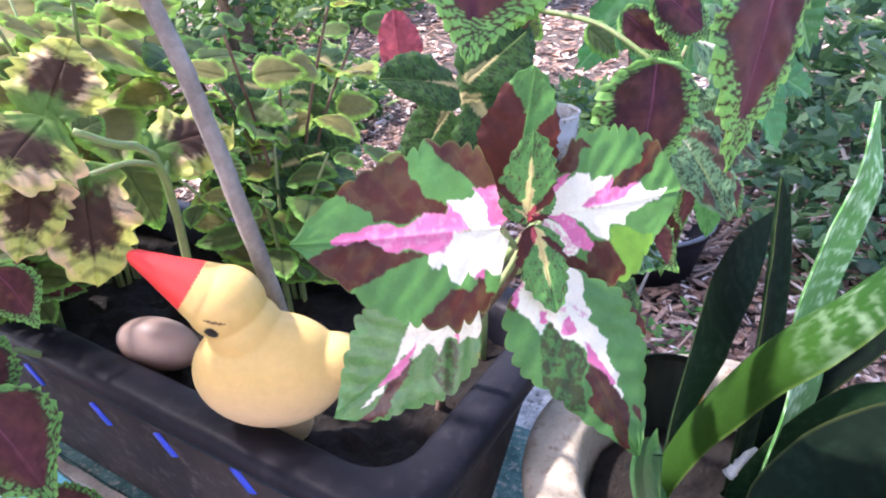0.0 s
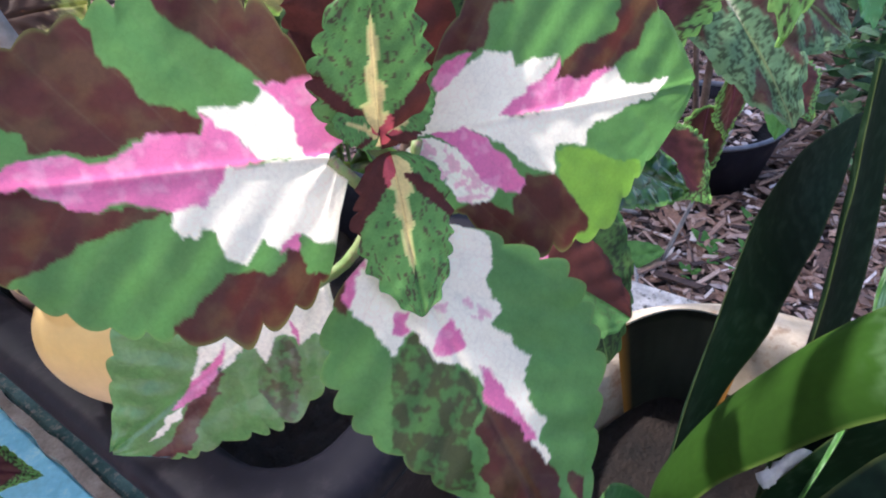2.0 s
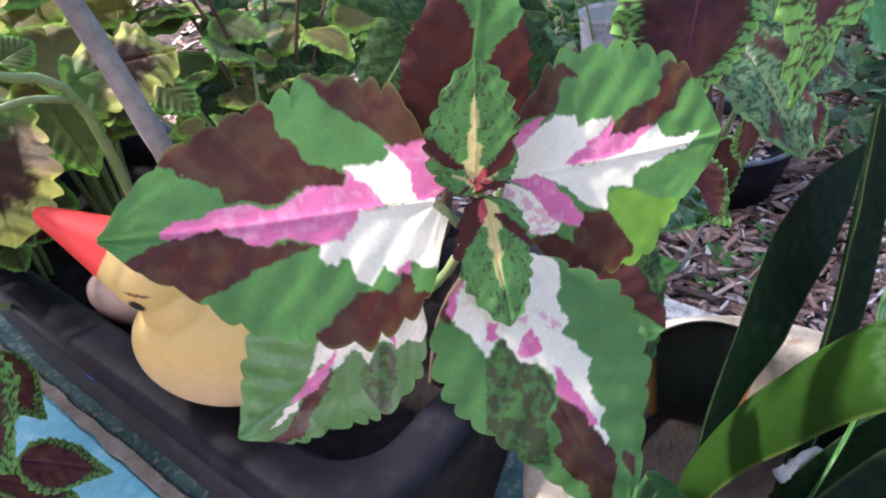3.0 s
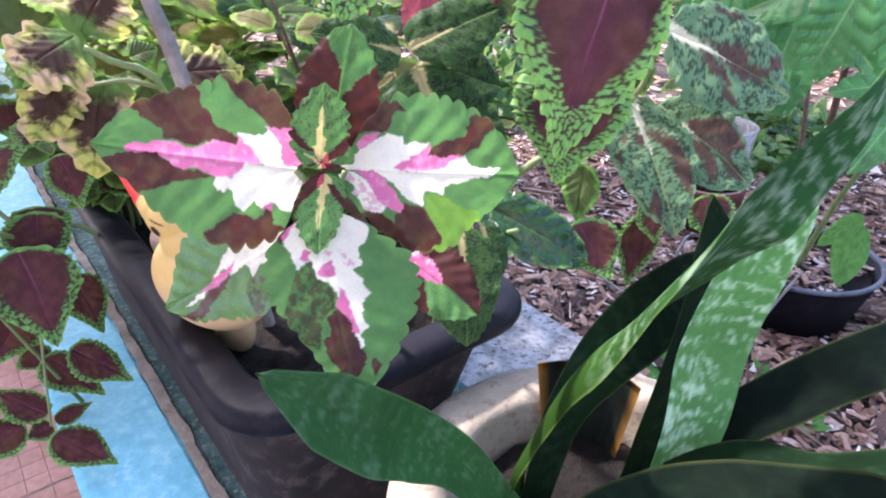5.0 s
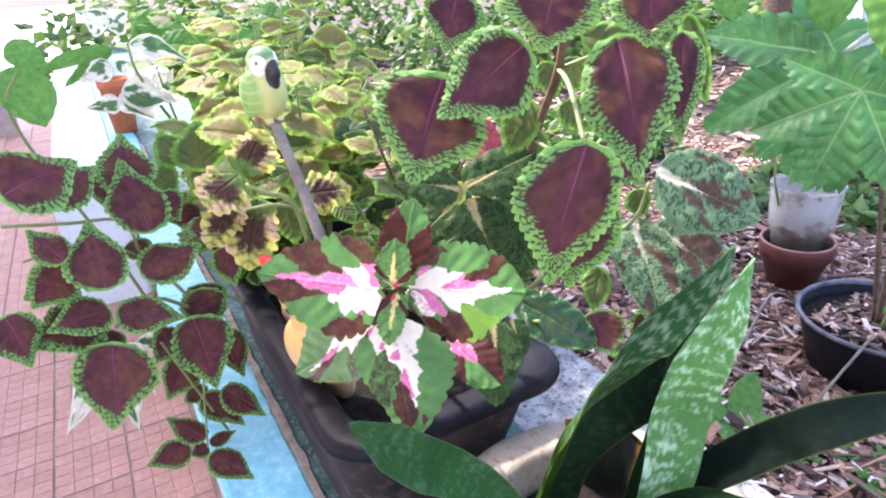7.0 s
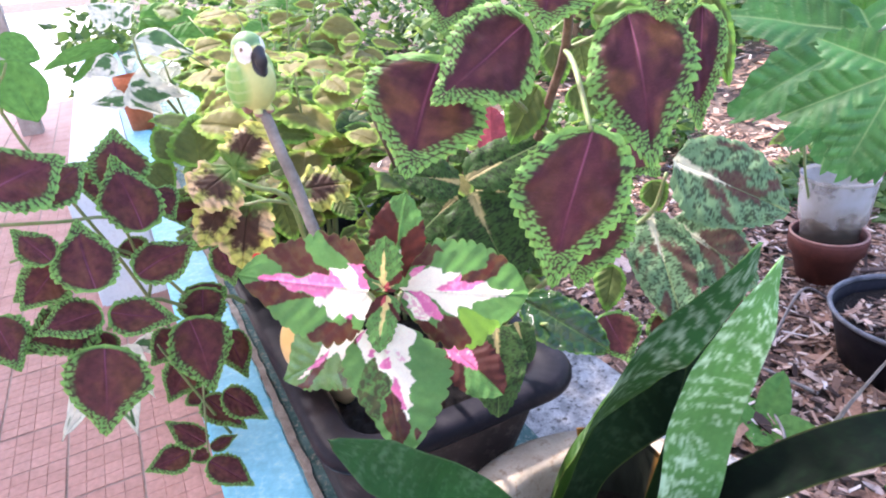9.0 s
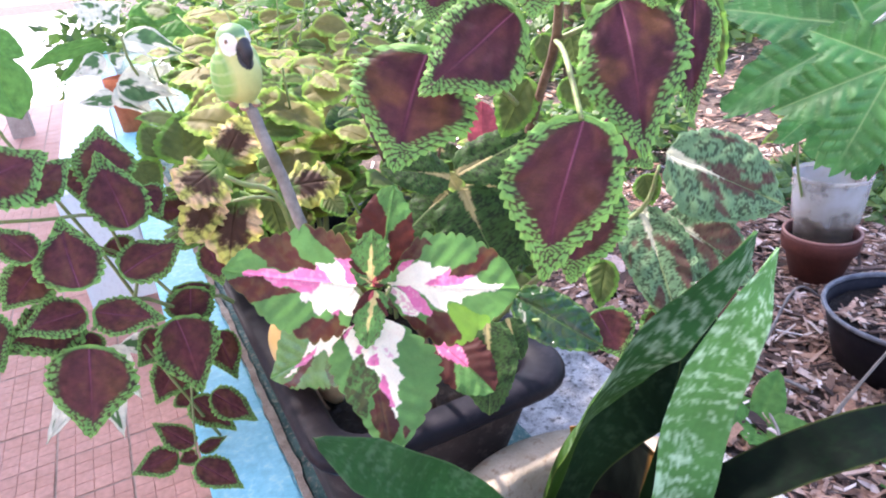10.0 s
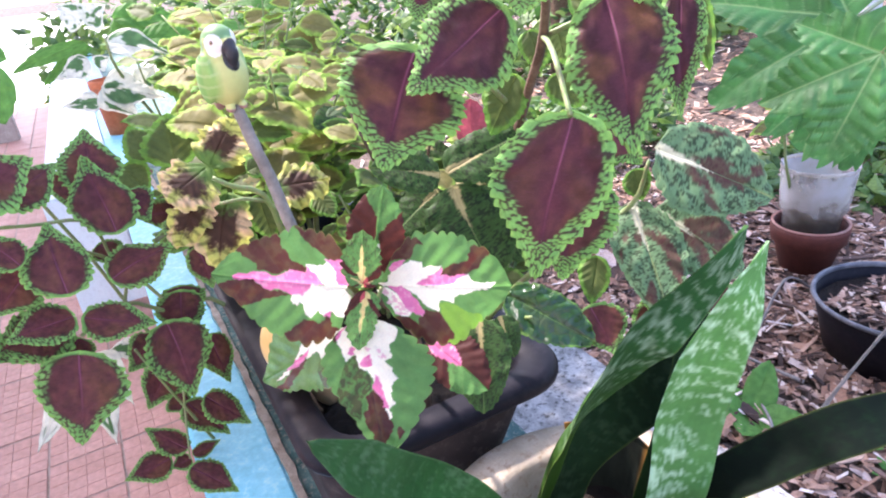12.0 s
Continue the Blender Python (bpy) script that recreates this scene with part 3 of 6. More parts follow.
part("soil", bm, M_SOIL, planter, "dark damp potting soil")

# ---- star coleus ----
STATIONS = (0.0, 0.04, 0.1, 0.2, 0.3, 0.4, 0.5, 0.6, 0.7, 0.8, 0.9, 0.96, 1.0)
M_STAR = leaf_material("star_leaf", 0.42, 0.58, 0.4, 90.0, 34.0, 0.96, 0.94)
M_SHINY = leaf_material("shiny_leaf", 0.26, 0.26, 0.7, 60.0, 20.0)


def within(x, y, shape):
    """Which of the places x, y lie inside the closed shape."""
    ins = np.zeros(x.shape, bool)
    for (x0, y0), (x1, y1) in zip(shape, shape[1:] + shape[:1]):
        if y0 != y1:
            ins ^= ((y0 > y) != (y1 > y)) & (x < (x1 - x0) * (y - y0) / (y1 - y0) + x0)
    return ins


def splash(x, y, patches, seed):
    """Pigment at places of a blade: patches on green, with ragged edges, mottling and flecks."""
    f = fractal(x * 16 + 3, y * 16 + 5, seed)
    g = fractal(x * 60, y * 60, seed + 9)
    h = fractal(x * 34 + 8, y * 34, seed + 4)
    wx = x + 0.030 * (fractal(x * 22, y * 22, seed + 1) - 0.5) + 0.016 * (g - 0.5)
    wy = y + 0.030 * (fractal(x * 22 + 40, y * 22, seed + 2) - 0.5) + 0.016 * (h - 0.5)
    col = np.empty(x.shape + (3,))
    col[:] = COLOURS["g"]
    col *= (0.86 + 0.28 * f)[..., None]
    for key, shape in patches:
        ins = within(wx, wy, shape)
        if key == "m":
            k = np.clip((0.6 * h + 0.4 * g + 0.35 * f - 0.60) * 9, 0, 1)[..., None] * 0.8
            tone = np.array((0.060, 0.052, 0.025)) * k + COLOURS["g"] * 0.72 * (1 - k)
        elif key == "f":
            tone = np.where(((g > 0.50) & (f > 0.36))[..., None], 0.45 * COLOURS["w"] + 0.55 * COLOURS["p"], COLOURS["w"])
        elif key == "d":
            k = np.clip((f - 0.42) * 4, 0, 1)[..., None] * 0.55
            tone = COLOURS["d"] * (1 - k) + np.array((0.115, 0.070, 0.032)) * k
        elif key == "p":
            k = np.clip((h + 0.4 * f - 0.70) * 5, 0, 1)[..., None] * 0.45
            tone = COLOURS["p"] * (1 - k) + np.array((0.86, 0.46, 0.62)) * k
        else:
            tone = np.broadcast_to(COLOURS[key], col.shape)
        col = np.where(ins[..., None], tone, col)
    return col


def painted_leaf(plant, base, tip, normal, sides, patches, seed, mat=None, swing=0.0, nu=250, nv=126, teeth=12, depth=0.095):
    """A broad blade: half widths at even stations on either side, scalloped margin, quilted relief, patches of pigment."""
    s = np.linspace(0, 1, nu)
    u = 0.6 * s + 0.4 * (0.5 - 0.5 * np.cos(math.pi * s))
    v = np.linspace(-1, 1, nv)
    fine = np.linspace(0, 1, 400)
    half = []
    for w in sides:
        q = np.interp(fine, STATIONS, [0.01] + list(w) + [0.0])
        half.append(np.interp(u, fine, np.convolve(np.pad(q, 12, mode="edge"), np.ones(25) / 25, mode="valid")))
    U, V = np.meshgrid(u, v, indexing="ij")
    A, sg = np.abs(V), np.sign(V)
    HW = np.where(V < 0, half[0][:, None], half[1][:, None])
    walk_on = U + 0.055 * (vnoise(U * teeth * 0.6, sg * 3 + 5, seed) - 0.5)
    lobe = np.abs(np.sin(math.pi * teeth * walk_on)) ** 0.8 * (0.6 + 0.8 * vnoise(U * teeth, sg * 2 + 8, seed + 3))
    X = V * HW * (1 + depth * (lobe - 0.62) * A ** 6)
    Y = U - 0.04 * A ** 2 * (1 - U) ** 6
    vein = (U - 0.75 * np.abs(X) + 0.02 * (vnoise(U * 4, V * 2, seed) - 0.5)) * 7
    fold = np.cos(2 * math.pi * vein)
    Z = 0.05 * np.abs(X) - 0.07 * (U - 0.45) ** 2 - 0.0042 * fold * np.minimum(A * 3, 1) * (1 - A ** 8)
    Z -= 0.010 * np.exp(-(X / 0.012) ** 2) + 0.16 * np.maximum(A - 0.55, 0) ** 2 * HW
    Z += 0.014 * np.sin(2 * math.pi * 3.2 * U + seed + (V > 0) * 1.7) * A ** 3 + 0.03 * (fractal(U * 3, V * 1.5 + 4, seed) - 0.5)
    Z -= swing * np.where(V < 0, np.abs(X), 0.0)
    Z += 0.004 * (fractal(X * 26, Y * 26, seed + 6) - 0.5)
    du, dv = 0.3 / nu, 0.6 / nv
    pig = sum(splash((V + b * dv) * HW, U + a * du, patches, seed) for a in (-1, 1) for b in (-1, 1)) / 4
    ridge = np.clip(1 - np.abs((vein + 0.5) % 1 - 0.5) / 0.035, 0, 1) * np.clip(A * 4, 0, 1) * (A < 0.93)
    rib = np.clip(1 - np.abs(X) / 0.007, 0, 1) * (1 - 0.6 * U)
    k = np.maximum(0.32 * ridge, 0.45 * rib)[..., None]
    pig = pig * (1 - k) + (pig * 0.75 + np.array((0.05, 0.055, 0.03))) * k
    rim = np.clip((A - 0.965) / 0.03, 0, 1)[..., None] * 0.35
    pig = pig * (1 - rim) + np.array((0.20, 0.30, 0.08)) * rim
    m, _ = stand(base, tip, normal)
    ob = new("leaf", make_mesh("leaf", np.stack([X, Y, Z], axis=-1).reshape(-1, 3), grid_faces(nu, nv), mat or M_STAR, np.clip(pig.reshape(-1, 3), 0, 1)))
    ob.parent = plant
    ob.matrix_local = Matrix.Translation(-plant.location) @ m
    return ob


star = thing("star_coleus", (0.20, 0.0, 0.685), "coleus with pink, white, green and maroon leaves in a star", "plant")
stem(star, [(0.20, 0.06, 0.69), (0.192, 0.03, 0.80), (0.150, -0.045, 0.92), (0.100, -0.084, 0.992)], 0.005, 0.0035, M_WOODY)
PINK_SIDES = ([0.28, 0.39, 0.43, 0.45, 0.43, 0.4, 0.35, 0.28, 0.18, 0.11, 0.04], [0.15, 0.33, 0.39, 0.41, 0.4, 0.36, 0.33, 0.28, 0.22, 0.13, 0.06])
PINK_PATCHES = []
PINK_PATCHES.append(("d", [(0.39, 0.40), (0.35, 0.34), (0.28, 0.26), (0.20, 0.16), (0.19, 0.04), (0.46, 0.02), (0.45, 0.40)]))
PINK_PATCHES.append(("d", [(0.34, 0.49), (0.27, 0.49), (0.21, 0.44), (0.17, 0.40), (0.15, 0.33), (0.13, 0.30), (0.09, 0.31), (0.09, 0.37), (0.10, 0.43), (0.06, 0.50), (0.07, 0.57), (0.07, 0.66), (0.12, 0.65), (0.15, 0.72), (0.16, 0.76), (0.20, 0.81), (0.24, 0.89), (0.36, 0.75), (0.41, 0.55)]))
PINK_PATCHES.append(("p", [(0.20, 0.18), (0.17, 0.14), (0.10, 0.09), (-0.00, 0.06), (-0.00, -0.02), (0.10, -0.01), (0.20, 0.00)]))
PINK_PATCHES.append(("w", [(0.20, 0.18), (0.18, 0.16), (0.15, 0.18), (0.15, 0.25), (0.15, 0.30), (0.11, 0.27), (0.07, 0.22), (0.01, 0.17), (0.00, 0.06), (0.10, 0.09), (0.17, 0.14)]))
PINK_PATCHES.append(("d", [(-0.01, 0.81), (-0.00, 0.72), (-0.02, 0.66), (-0.05, 0.61), (-0.07, 0.56), (-0.06, 0.48), (-0.09, 0.39), (-0.10, 0.46), (-0.13, 0.55), (-0.15, 0.61), (-0.17, 0.66), (-0.20, 0.72), (-0.26, 0.89), (-0.13, 1.03), (-0.05, 0.93), (-0.02, 0.85)]))
PINK_PATCHES.append(("p", [(0.01, 0.84), (0.04, 0.79), (0.05, 0.72), (0.06, 0.62), (0.05, 0.50), (0.08, 0.45), (0.10, 0.42), (0.09, 0.37), (0.09, 0.30), (0.14, 0.30), (0.09, 0.24), (0.01, 0.17), (0.00, 0.25), (-0.05, 0.28), (-0.08, 0.33), (-0.09, 0.39), (-0.05, 0.48), (-0.07, 0.56), (-0.05, 0.61), (-0.02, 0.65), (0.00, 0.72), (-0.01, 0.79), (-0.01, 0.84)]))
PINK_PATCHES.append(("w", [(0.00, 0.25), (0.00, -0.02), (-0.24, -0.00), (-0.22, 0.07), (-0.18, 0.10), (-0.24, 0.15), (-0.18, 0.20), (-0.24, 0.25), (-0.21, 0.29), (-0.15, 0.30), (-0.13, 0.33), (-0.16, 0.35), (-0.16, 0.38), (-0.12, 0.40), (-0.09, 0.39), (-0.08, 0.33), (-0.05, 0.28)]))
PINK_PATCHES.append(("d", [(-0.49, 0.45), (-0.39, 0.43), (-0.33, 0.37), (-0.25, 0.29), (-0.26, 0.24), (-0.28, 0.20), (-0.26, 0.17), (-0.22, 0.12), (-0.29, 0.10), (-0.31, 0.08), (-0.27, -0.00), (-0.55, -0.02)]))
PINK_PATCHES.append(("p", [(-0.18, 0.10), (-0.23, 0.12), (-0.24, 0.16), (-0.21, 0.15)]))
painted_leaf(star, (0.0783, -0.0787, 1.0053), (-0.0284, -0.0128, 1.0271), (-0.4670, -0.8436, 0.2651), PINK_SIDES, PINK_PATCHES, 2.0)
SPLIT_SIDES = ([0.06, 0.24, 0.37, 0.43, 0.43, 0.43, 0.41, 0.36, 0.31, 0.21, 0.12], [0.12, 0.23, 0.36, 0.42, 0.46, 0.48, 0.47, 0.34, 0.26, 0.17, 0.09])
SPLIT_PATCHES = []
SPLIT_PATCHES.append(("d", [(-0.21, 0.07), (-0.21, 0.13), (-0.22, 0.18), (-0.22, 0.23), (-0.25, 0.24), (-0.30, 0.26), (-0.33, 0.28), (-0.34, 0.34), (-0.36, 0.32), (-0.38, 0.24), (-0.46, 0.19), (-0.33, -0.01)]))
SPLIT_PATCHES.append(("l", [(0.12, 0.46), (0.14, 0.56), (0.18, 0.63), (0.23, 0.78), (0.35, 0.79), (0.56, 0.66), (0.48, 0.50), (0.40, 0.56), (0.30, 0.51), (0.23, 0.47)]))
SPLIT_PATCHES.append(("p", [(-0.14, 0.07), (-0.19, 0.11), (-0.22, 0.20), (-0.17, 0.17), (-0.13, 0.12), (-0.10, 0.09)]))
SPLIT_PATCHES.append(("w", [(-0.00, -0.02), (-0.03, 0.03), (-0.11, 0.08), (-0.13, 0.12), (-0.17, 0.17), (-0.21, 0.23), (-0.19, 0.31), (-0.15, 0.32), (-0.17, 0.38), (-0.16, 0.47), (-0.10, 0.39), (-0.01, 0.26), (-0.00, 0.41), (-0.01, 0.53), (-0.07, 0.60), (-0.11, 0.67), (-0.06, 0.69), (-0.04, 0.77), (-0.03, 0.88), (0.01, 0.85), (0.02, 0.80), (0.03, 0.73), (0.06, 0.67), (0.06, 0.60), (0.09, 0.56), (0.13, 0.56), (0.10, 0.46), (0.16, 0.45), (0.20, 0.45), (0.15, 0.34), (0.07, 0.27), (0.01, 0.17), (-0.00, 0.04)]))
SPLIT_PATCHES.append(("p", [(-0.01, 0.26), (-0.06, 0.32), (-0.10, 0.39), (-0.15, 0.47), (-0.12, 0.48), (-0.09, 0.46), (-0.10, 0.58), (-0.11, 0.67), (-0.07, 0.60), (-0.02, 0.55), (-0.00, 0.44), (-0.01, 0.34)]))
SPLIT_PATCHES.append(("d", [(-0.13, 0.48), (-0.18, 0.54), (-0.21, 0.66), (-0.27, 0.68), (-0.32, 0.69), (-0.37, 0.90), (-0.25, 0.83), (-0.22, 0.77), (-0.16, 0.76), (-0.11, 0.66), (-0.09, 0.56), (-0.09, 0.46)]))
SPLIT_PATCHES.append(("d", [(0.24, 0.05), (0.24, 0.15), (0.24, 0.21), (0.31, 0.29), (0.25, 0.29), (0.24, 0.32), (0.18, 0.34), (0.20, 0.45), (0.27, 0.49), (0.35, 0.54), (0.41, 0.57), (0.46, 0.51), (0.59, 0.55), (0.46, -0.01)]))
SPLIT_PATCHES.append(("f", [(0.01, -0.02), (0.01, 0.05), (0.07, 0.13), (0.16, 0.19), (0.20, 0.24), (0.24, 0.21), (0.24, 0.15), (0.22, 0.12), (0.16, 0.08), (0.09, 0.05)]))
SPLIT_PATCHES.append(("p", [(0.00, 0.05), (0.01, 0.17), (0.05, 0.22), (0.13, 0.29), (0.20, 0.34), (0.24, 0.32), (0.20, 0.24), (0.16, 0.19), (0.07, 0.13)]))
painted_leaf(star, (0.1077, -0.0910, 1.0020), (0.2085, -0.1546, 0.9935), (-0.5097, -0.8359, 0.2039), SPLIT_SIDES, SPLIT_PATCHES, 5.3)
LONG_SIDES = ([0.17, 0.25, 0.34, 0.44, 0.45, 0.44, 0.38, 0.31, 0.23, 0.13, 0.06], [0.17, 0.27, 0.32, 0.34, 0.32, 0.26, 0.21, 0.17, 0.12, 0.06, 0.03])
LONG_PATCHES = []
LONG_PATCHES.append(("m", [(0.16, 0.25), (0.07, 0.23), (0.05, 0.31), (0.01, 0.36), (-0.01, 0.42), (0.01, 0.49), (0.08, 0.54), (0.13, 0.68), (0.24, 0.61), (0.28, 0.47), (0.22, 0.38)]))
LONG_PATCHES.append(("d", [(0.11, 0.02), (0.20, 0.10), (0.25, 0.08), (0.18, 0.01)]))
LONG_PATCHES.append(("d", [(0.00, 0.50), (-0.05, 0.54), (-0.07, 0.64), (-0.09, 0.73), (-0.08, 0.81), (-0.02, 0.87), (0.03, 0.94), (0.08, 0.92), (0.06, 0.79), (0.09, 0.75), (0.10, 0.70), (0.10, 0.64), (0.04, 0.60), (0.05, 0.53)]))
LONG_PATCHES.append(("d", [(-0.13, 0.78), (-0.16, 0.83), (-0.11, 0.87), (-0.10, 0.80)]))
LONG_PATCHES.append(("w", [(0.08, 0.00), (-0.02, -0.01), (-0.13, -0.02), (-0.25, 0.11), (-0.22, 0.19), (-0.17, 0.21), (-0.17, 0.30), (-0.12, 0.30), (-0.16, 0.38), (-0.18, 0.45), (-0.13, 0.49), (-0.12, 0.57), (-0.13, 0.63), (-0.09, 0.65), (-0.10, 0.72), (-0.08, 0.73), (-0.07, 0.64), (-0.06, 0.57), (-0.03, 0.50), (-0.02, 0.43), (-0.01, 0.38), (0.00, 0.35), (0.05, 0.33), (0.06, 0.28), (0.07, 0.22), (0.13, 0.23), (0.16, 0.25), (0.16, 0.20), (0.17, 0.14), (0.19, 0.10), (0.11, 0.02)]))
LONG_PATCHES.append(("f", [(-0.01, 0.17), (-0.10, 0.22), (-0.15, 0.29), (-0.12, 0.30), (-0.06, 0.25), (-0.01, 0.21)]))
LONG_PATCHES.append(("p", [(0.11, -0.05), (0.06, -0.00), (0.15, 0.06), (0.19, 0.10), (0.20, 0.07), (0.14, 0.01)]))
LONG_PATCHES.append(("p", [(0.10, 0.16), (0.06, 0.17), (0.08, 0.22), (0.11, 0.22), (0.12, 0.19)]))
LONG_PATCHES.append(("p", [(-0.00, 0.24), (-0.03, 0.23), (-0.03, 0.32), (-0.01, 0.33), (0.04, 0.32), (0.05, 0.29)]))
LONG_PATCHES.append(("p", [(-0.05, 0.39), (-0.07, 0.46), (-0.08, 0.56), (-0.09, 0.65), (-0.06, 0.62), (-0.05, 0.55), (-0.00, 0.49), (-0.02, 0.44)]))
painted_leaf(star, (0.0754, -0.1053, 0.9810), (0.0562, -0.1801, 0.8871), (-0.5162, -0.6155, 0.5956), LONG_SIDES, LONG_PATCHES, 8.1, None, 0.42)
SHINY_SIDES = ([0.13, 0.2, 0.3, 0.34, 0.34, 0.31, 0.27, 0.22, 0.19, 0.13, 0.06], [0.13, 0.19, 0.28, 0.34, 0.37, 0.39, 0.32, 0.26, 0.17, 0.08, 0.03])
SHINY_PATCHES = []
SHINY_PATCHES.append(("m", [(-0.06, 0.25), (-0.08, 0.20), (-0.16, 0.22), (-0.27, 0.31), (-0.34, 0.42), (-0.29, 0.44), (-0.17, 0.42), (-0.10, 0.36)]))
SHINY_PATCHES.append(("w", [(0.02, -0.05), (-0.17, 0.05), (-0.18, 0.10), (-0.14, 0.13), (-0.13, 0.18), (-0.05, 0.21), (-0.06, 0.25), (-0.10, 0.32), (-0.03, 0.30), (-0.01, 0.33), (-0.02, 0.41), (-0.02, 0.46), (0.03, 0.40), (0.04, 0.48), (-0.00, 0.56), (0.03, 0.55), (0.09, 0.45), (0.14, 0.37), (0.18, 0.24)]))
SHINY_PATCHES.append(("d", [(0.00, 0.42), (-0.07, 0.53), (-0.11, 0.64), (-0.16, 0.74), (-0.16, 0.81), (-0.15, 0.91), (-0.10, 0.91), (-0.10, 0.79), (-0.07, 0.71), (-0.04, 0.64), (-0.03, 0.54)]))
SHINY_PATCHES.append(("w", [(-0.03, 0.66), (-0.06, 0.70), (-0.06, 0.78), (-0.06, 0.86), (-0.04, 0.79), (-0.02, 0.73)]))
SHINY_PATCHES.append(("p", [(0.05, 0.36), (0.01, 0.41), (-0.04, 0.55), (-0.03, 0.66), (-0.01, 0.70), (0.01, 0.59), (0.03, 0.46)]))
SHINY_PATCHES.append(("p", [(-0.03, 0.15), (-0.09, 0.15), (-0.13, 0.19), (-0.08, 0.18)]))
painted_leaf(star, (0.0733, -0.0580, 0.9461), (-0.0059, 0.0008, 0.8867), (-0.6986, -0.6587, 0.2794), SHINY_SIDES, SHINY_PATCHES, 11.4, M_SHINY)
PLAN_T = (([(0.7, "d"), (2, "g")], [(0.35, "p"), (2, "g")], [(0, 0.3), (0.3, 0.16), (0.5, 0.0), (1, 0)]),
          ([(0.50, "d"), (2, "g")], [(0.4, "w"), (2, "g")], [(0, 0.2), (0.4, 0.12), (0.6, 0), (1, 0)]), 0, 0.3)
PLAN_U = (([(0.0, "g"), (0.12, "d"), (2, "g")], [(2, "y")], [(0, 0.45), (0.08, 0.18), (0.15, 0.28), (0.25, 0.10), (0.4, 0.16), (0.5, 0.05), (0.62, 0.09), (0.75, 0)]),
          ([(0.10, "d"), (2, "g")], [(0.12, "r"), (2, "y")], [(0, 0.40), (0.1, 0.30), (0.18, 0.12), (0.28, 0.22), (0.38, 0.08), (0.55, 0.14), (0.75, 0)]), 0, 0.8)
PLAN_S = (([(0.25, "d"), (0.5, "d"), (2, "d")], [(2, "p")], [(0, 0.5), (0.2, 0.36), (0.45, 0.12), (0.55, 0), (1, 0)]),
          ([(0.30, "d"), (0.5, "g"), (2, "g")], [(2, "p")], [(0, 0.4), (0.2, 0.26), (0.45, 0.10), (0.55, 0), (1, 0)]), 0, 0.3)
leaf(star, "star", (0.108, -0.066, 0.998), (0.126, -0.080, 1.091), 0.058, (-0.55, -0.75, 0.35), PLAN_T, 121, 56)
leaf(star, "core", (0.091, -0.089, 1.006), (0.097, -0.091, 1.061), 0.038, (-0.55, -0.75, 0.35), PLAN_U, 161, 60)
leaf(star, "core", (0.090, -0.093, 1.004), (0.066, -0.122, 0.966), 0.032, (-0.55, -0.66, 0.50), PLAN_U, 161, 60)
leaf(star, "core", (0.091, -0.089, 1.010), (0.078, -0.084, 1.020), 0.014, (-0.5, -0.6, 0.6), PLAN_U, 61, 20)
leaf(star, "core", (0.093, -0.091, 1.010), (0.108, -0.100, 1.020), 0.014, (-0.5, -0.6, 0.6), PLAN_U, 61, 20)
leaf(star, "star", (0.152, -0.086, 0.922), (0.178, -0.151, 0.890), 0.056, (-0.3, -0.6, 0.75), PLAN_S, 91, 40)
for way in ((0.0783, -0.0787, 1.0043), (0.1077, -0.091, 1.001), (0.0782, -0.1036, 0.978), (0.0733, -0.058, 0.9455)):
    mid = (0.5 * way[0] + 0.049, 0.5 * way[1] - 0.043, 0.5 * way[2] + 0.487)
    stem(star, [(0.100, -0.084, 0.988), mid, way], 0.0026, 0.002)

# ---- the other coleus plants of the planter ----
trailing = thing("trailing_coleus", (0.07, 0.46, 0.69), "trailing coleus with maroon leaves and green scalloped edges", "plant")
pale = thing("variegated_vine", (-0.06, 0.45, 0.70), "small white and green variegated leaves behind the coleus", "plant")
frilly = thing("frilly_coleus", (0.12, 0.30, 0.685), "frilly coleus with dark leaves edged yellow and cream", "plant")
broad = thing("broad_coleus", (0.32, 0.14, 0.685), "tall coleus with large maroon leaves beaded with green", "plant")
mottled = thing("mottled_coleus", (0.30, 0.06, 0.685), "green coleus speckled with maroon and cream flames", "plant")
# leaves of the trailing coleus
leaf(trailing, "burgundy", (-0.265, 0.363, 1.058), (-0.168, 0.403, 1.083), 0.114, (0.10, -0.72, 0.69))
leaf(trailing, "burgundy", (-0.228, 0.412, 1.022), (-0.147, 0.461, 1.058), 0.074, (0.07, -0.71, 0.70))
leaf(trailing, "burgundy", (-0.120, 0.470, 1.003), (-0.102, 0.529, 1.084), 0.091, (0.02, -0.72, 0.69))
leaf(trailing, "burgundy", (-0.104, 0.421, 0.945), (-0.114, 0.482, 1.055), 0.089, (0.02, -0.70, 0.71))
leaf(trailing, "burgundy", (-0.181, 0.335, 0.906), (-0.181, 0.398, 0.993), 0.087, (0.07, -0.67, 0.74))
leaf(trailing, "burgundy", (-0.127, 0.393, 0.886), (-0.030, 0.415, 0.912), 0.079, (-0.00, -0.66, 0.76))
leaf(trailing, "burgundy", (-0.186, 0.355, 0.865), (-0.268, 0.330, 0.866), 0.068, (0.10, -0.62, 0.77))
leaf(trailing, "burgundy", (-0.175, 0.361, 0.855), (-0.086, 0.338, 0.823), 0.066, (0.03, -0.62, 0.78))
leaf(trailing, "burgundy", (-0.191, 0.330, 0.816), (-0.226, 0.275, 0.708), 0.118, (0.08, -0.57, 0.81))
leaf(trailing, "burgundy", (-0.075, 0.387, 0.794), (-0.068, 0.317, 0.693), 0.100, (-0.00, -0.58, 0.81))
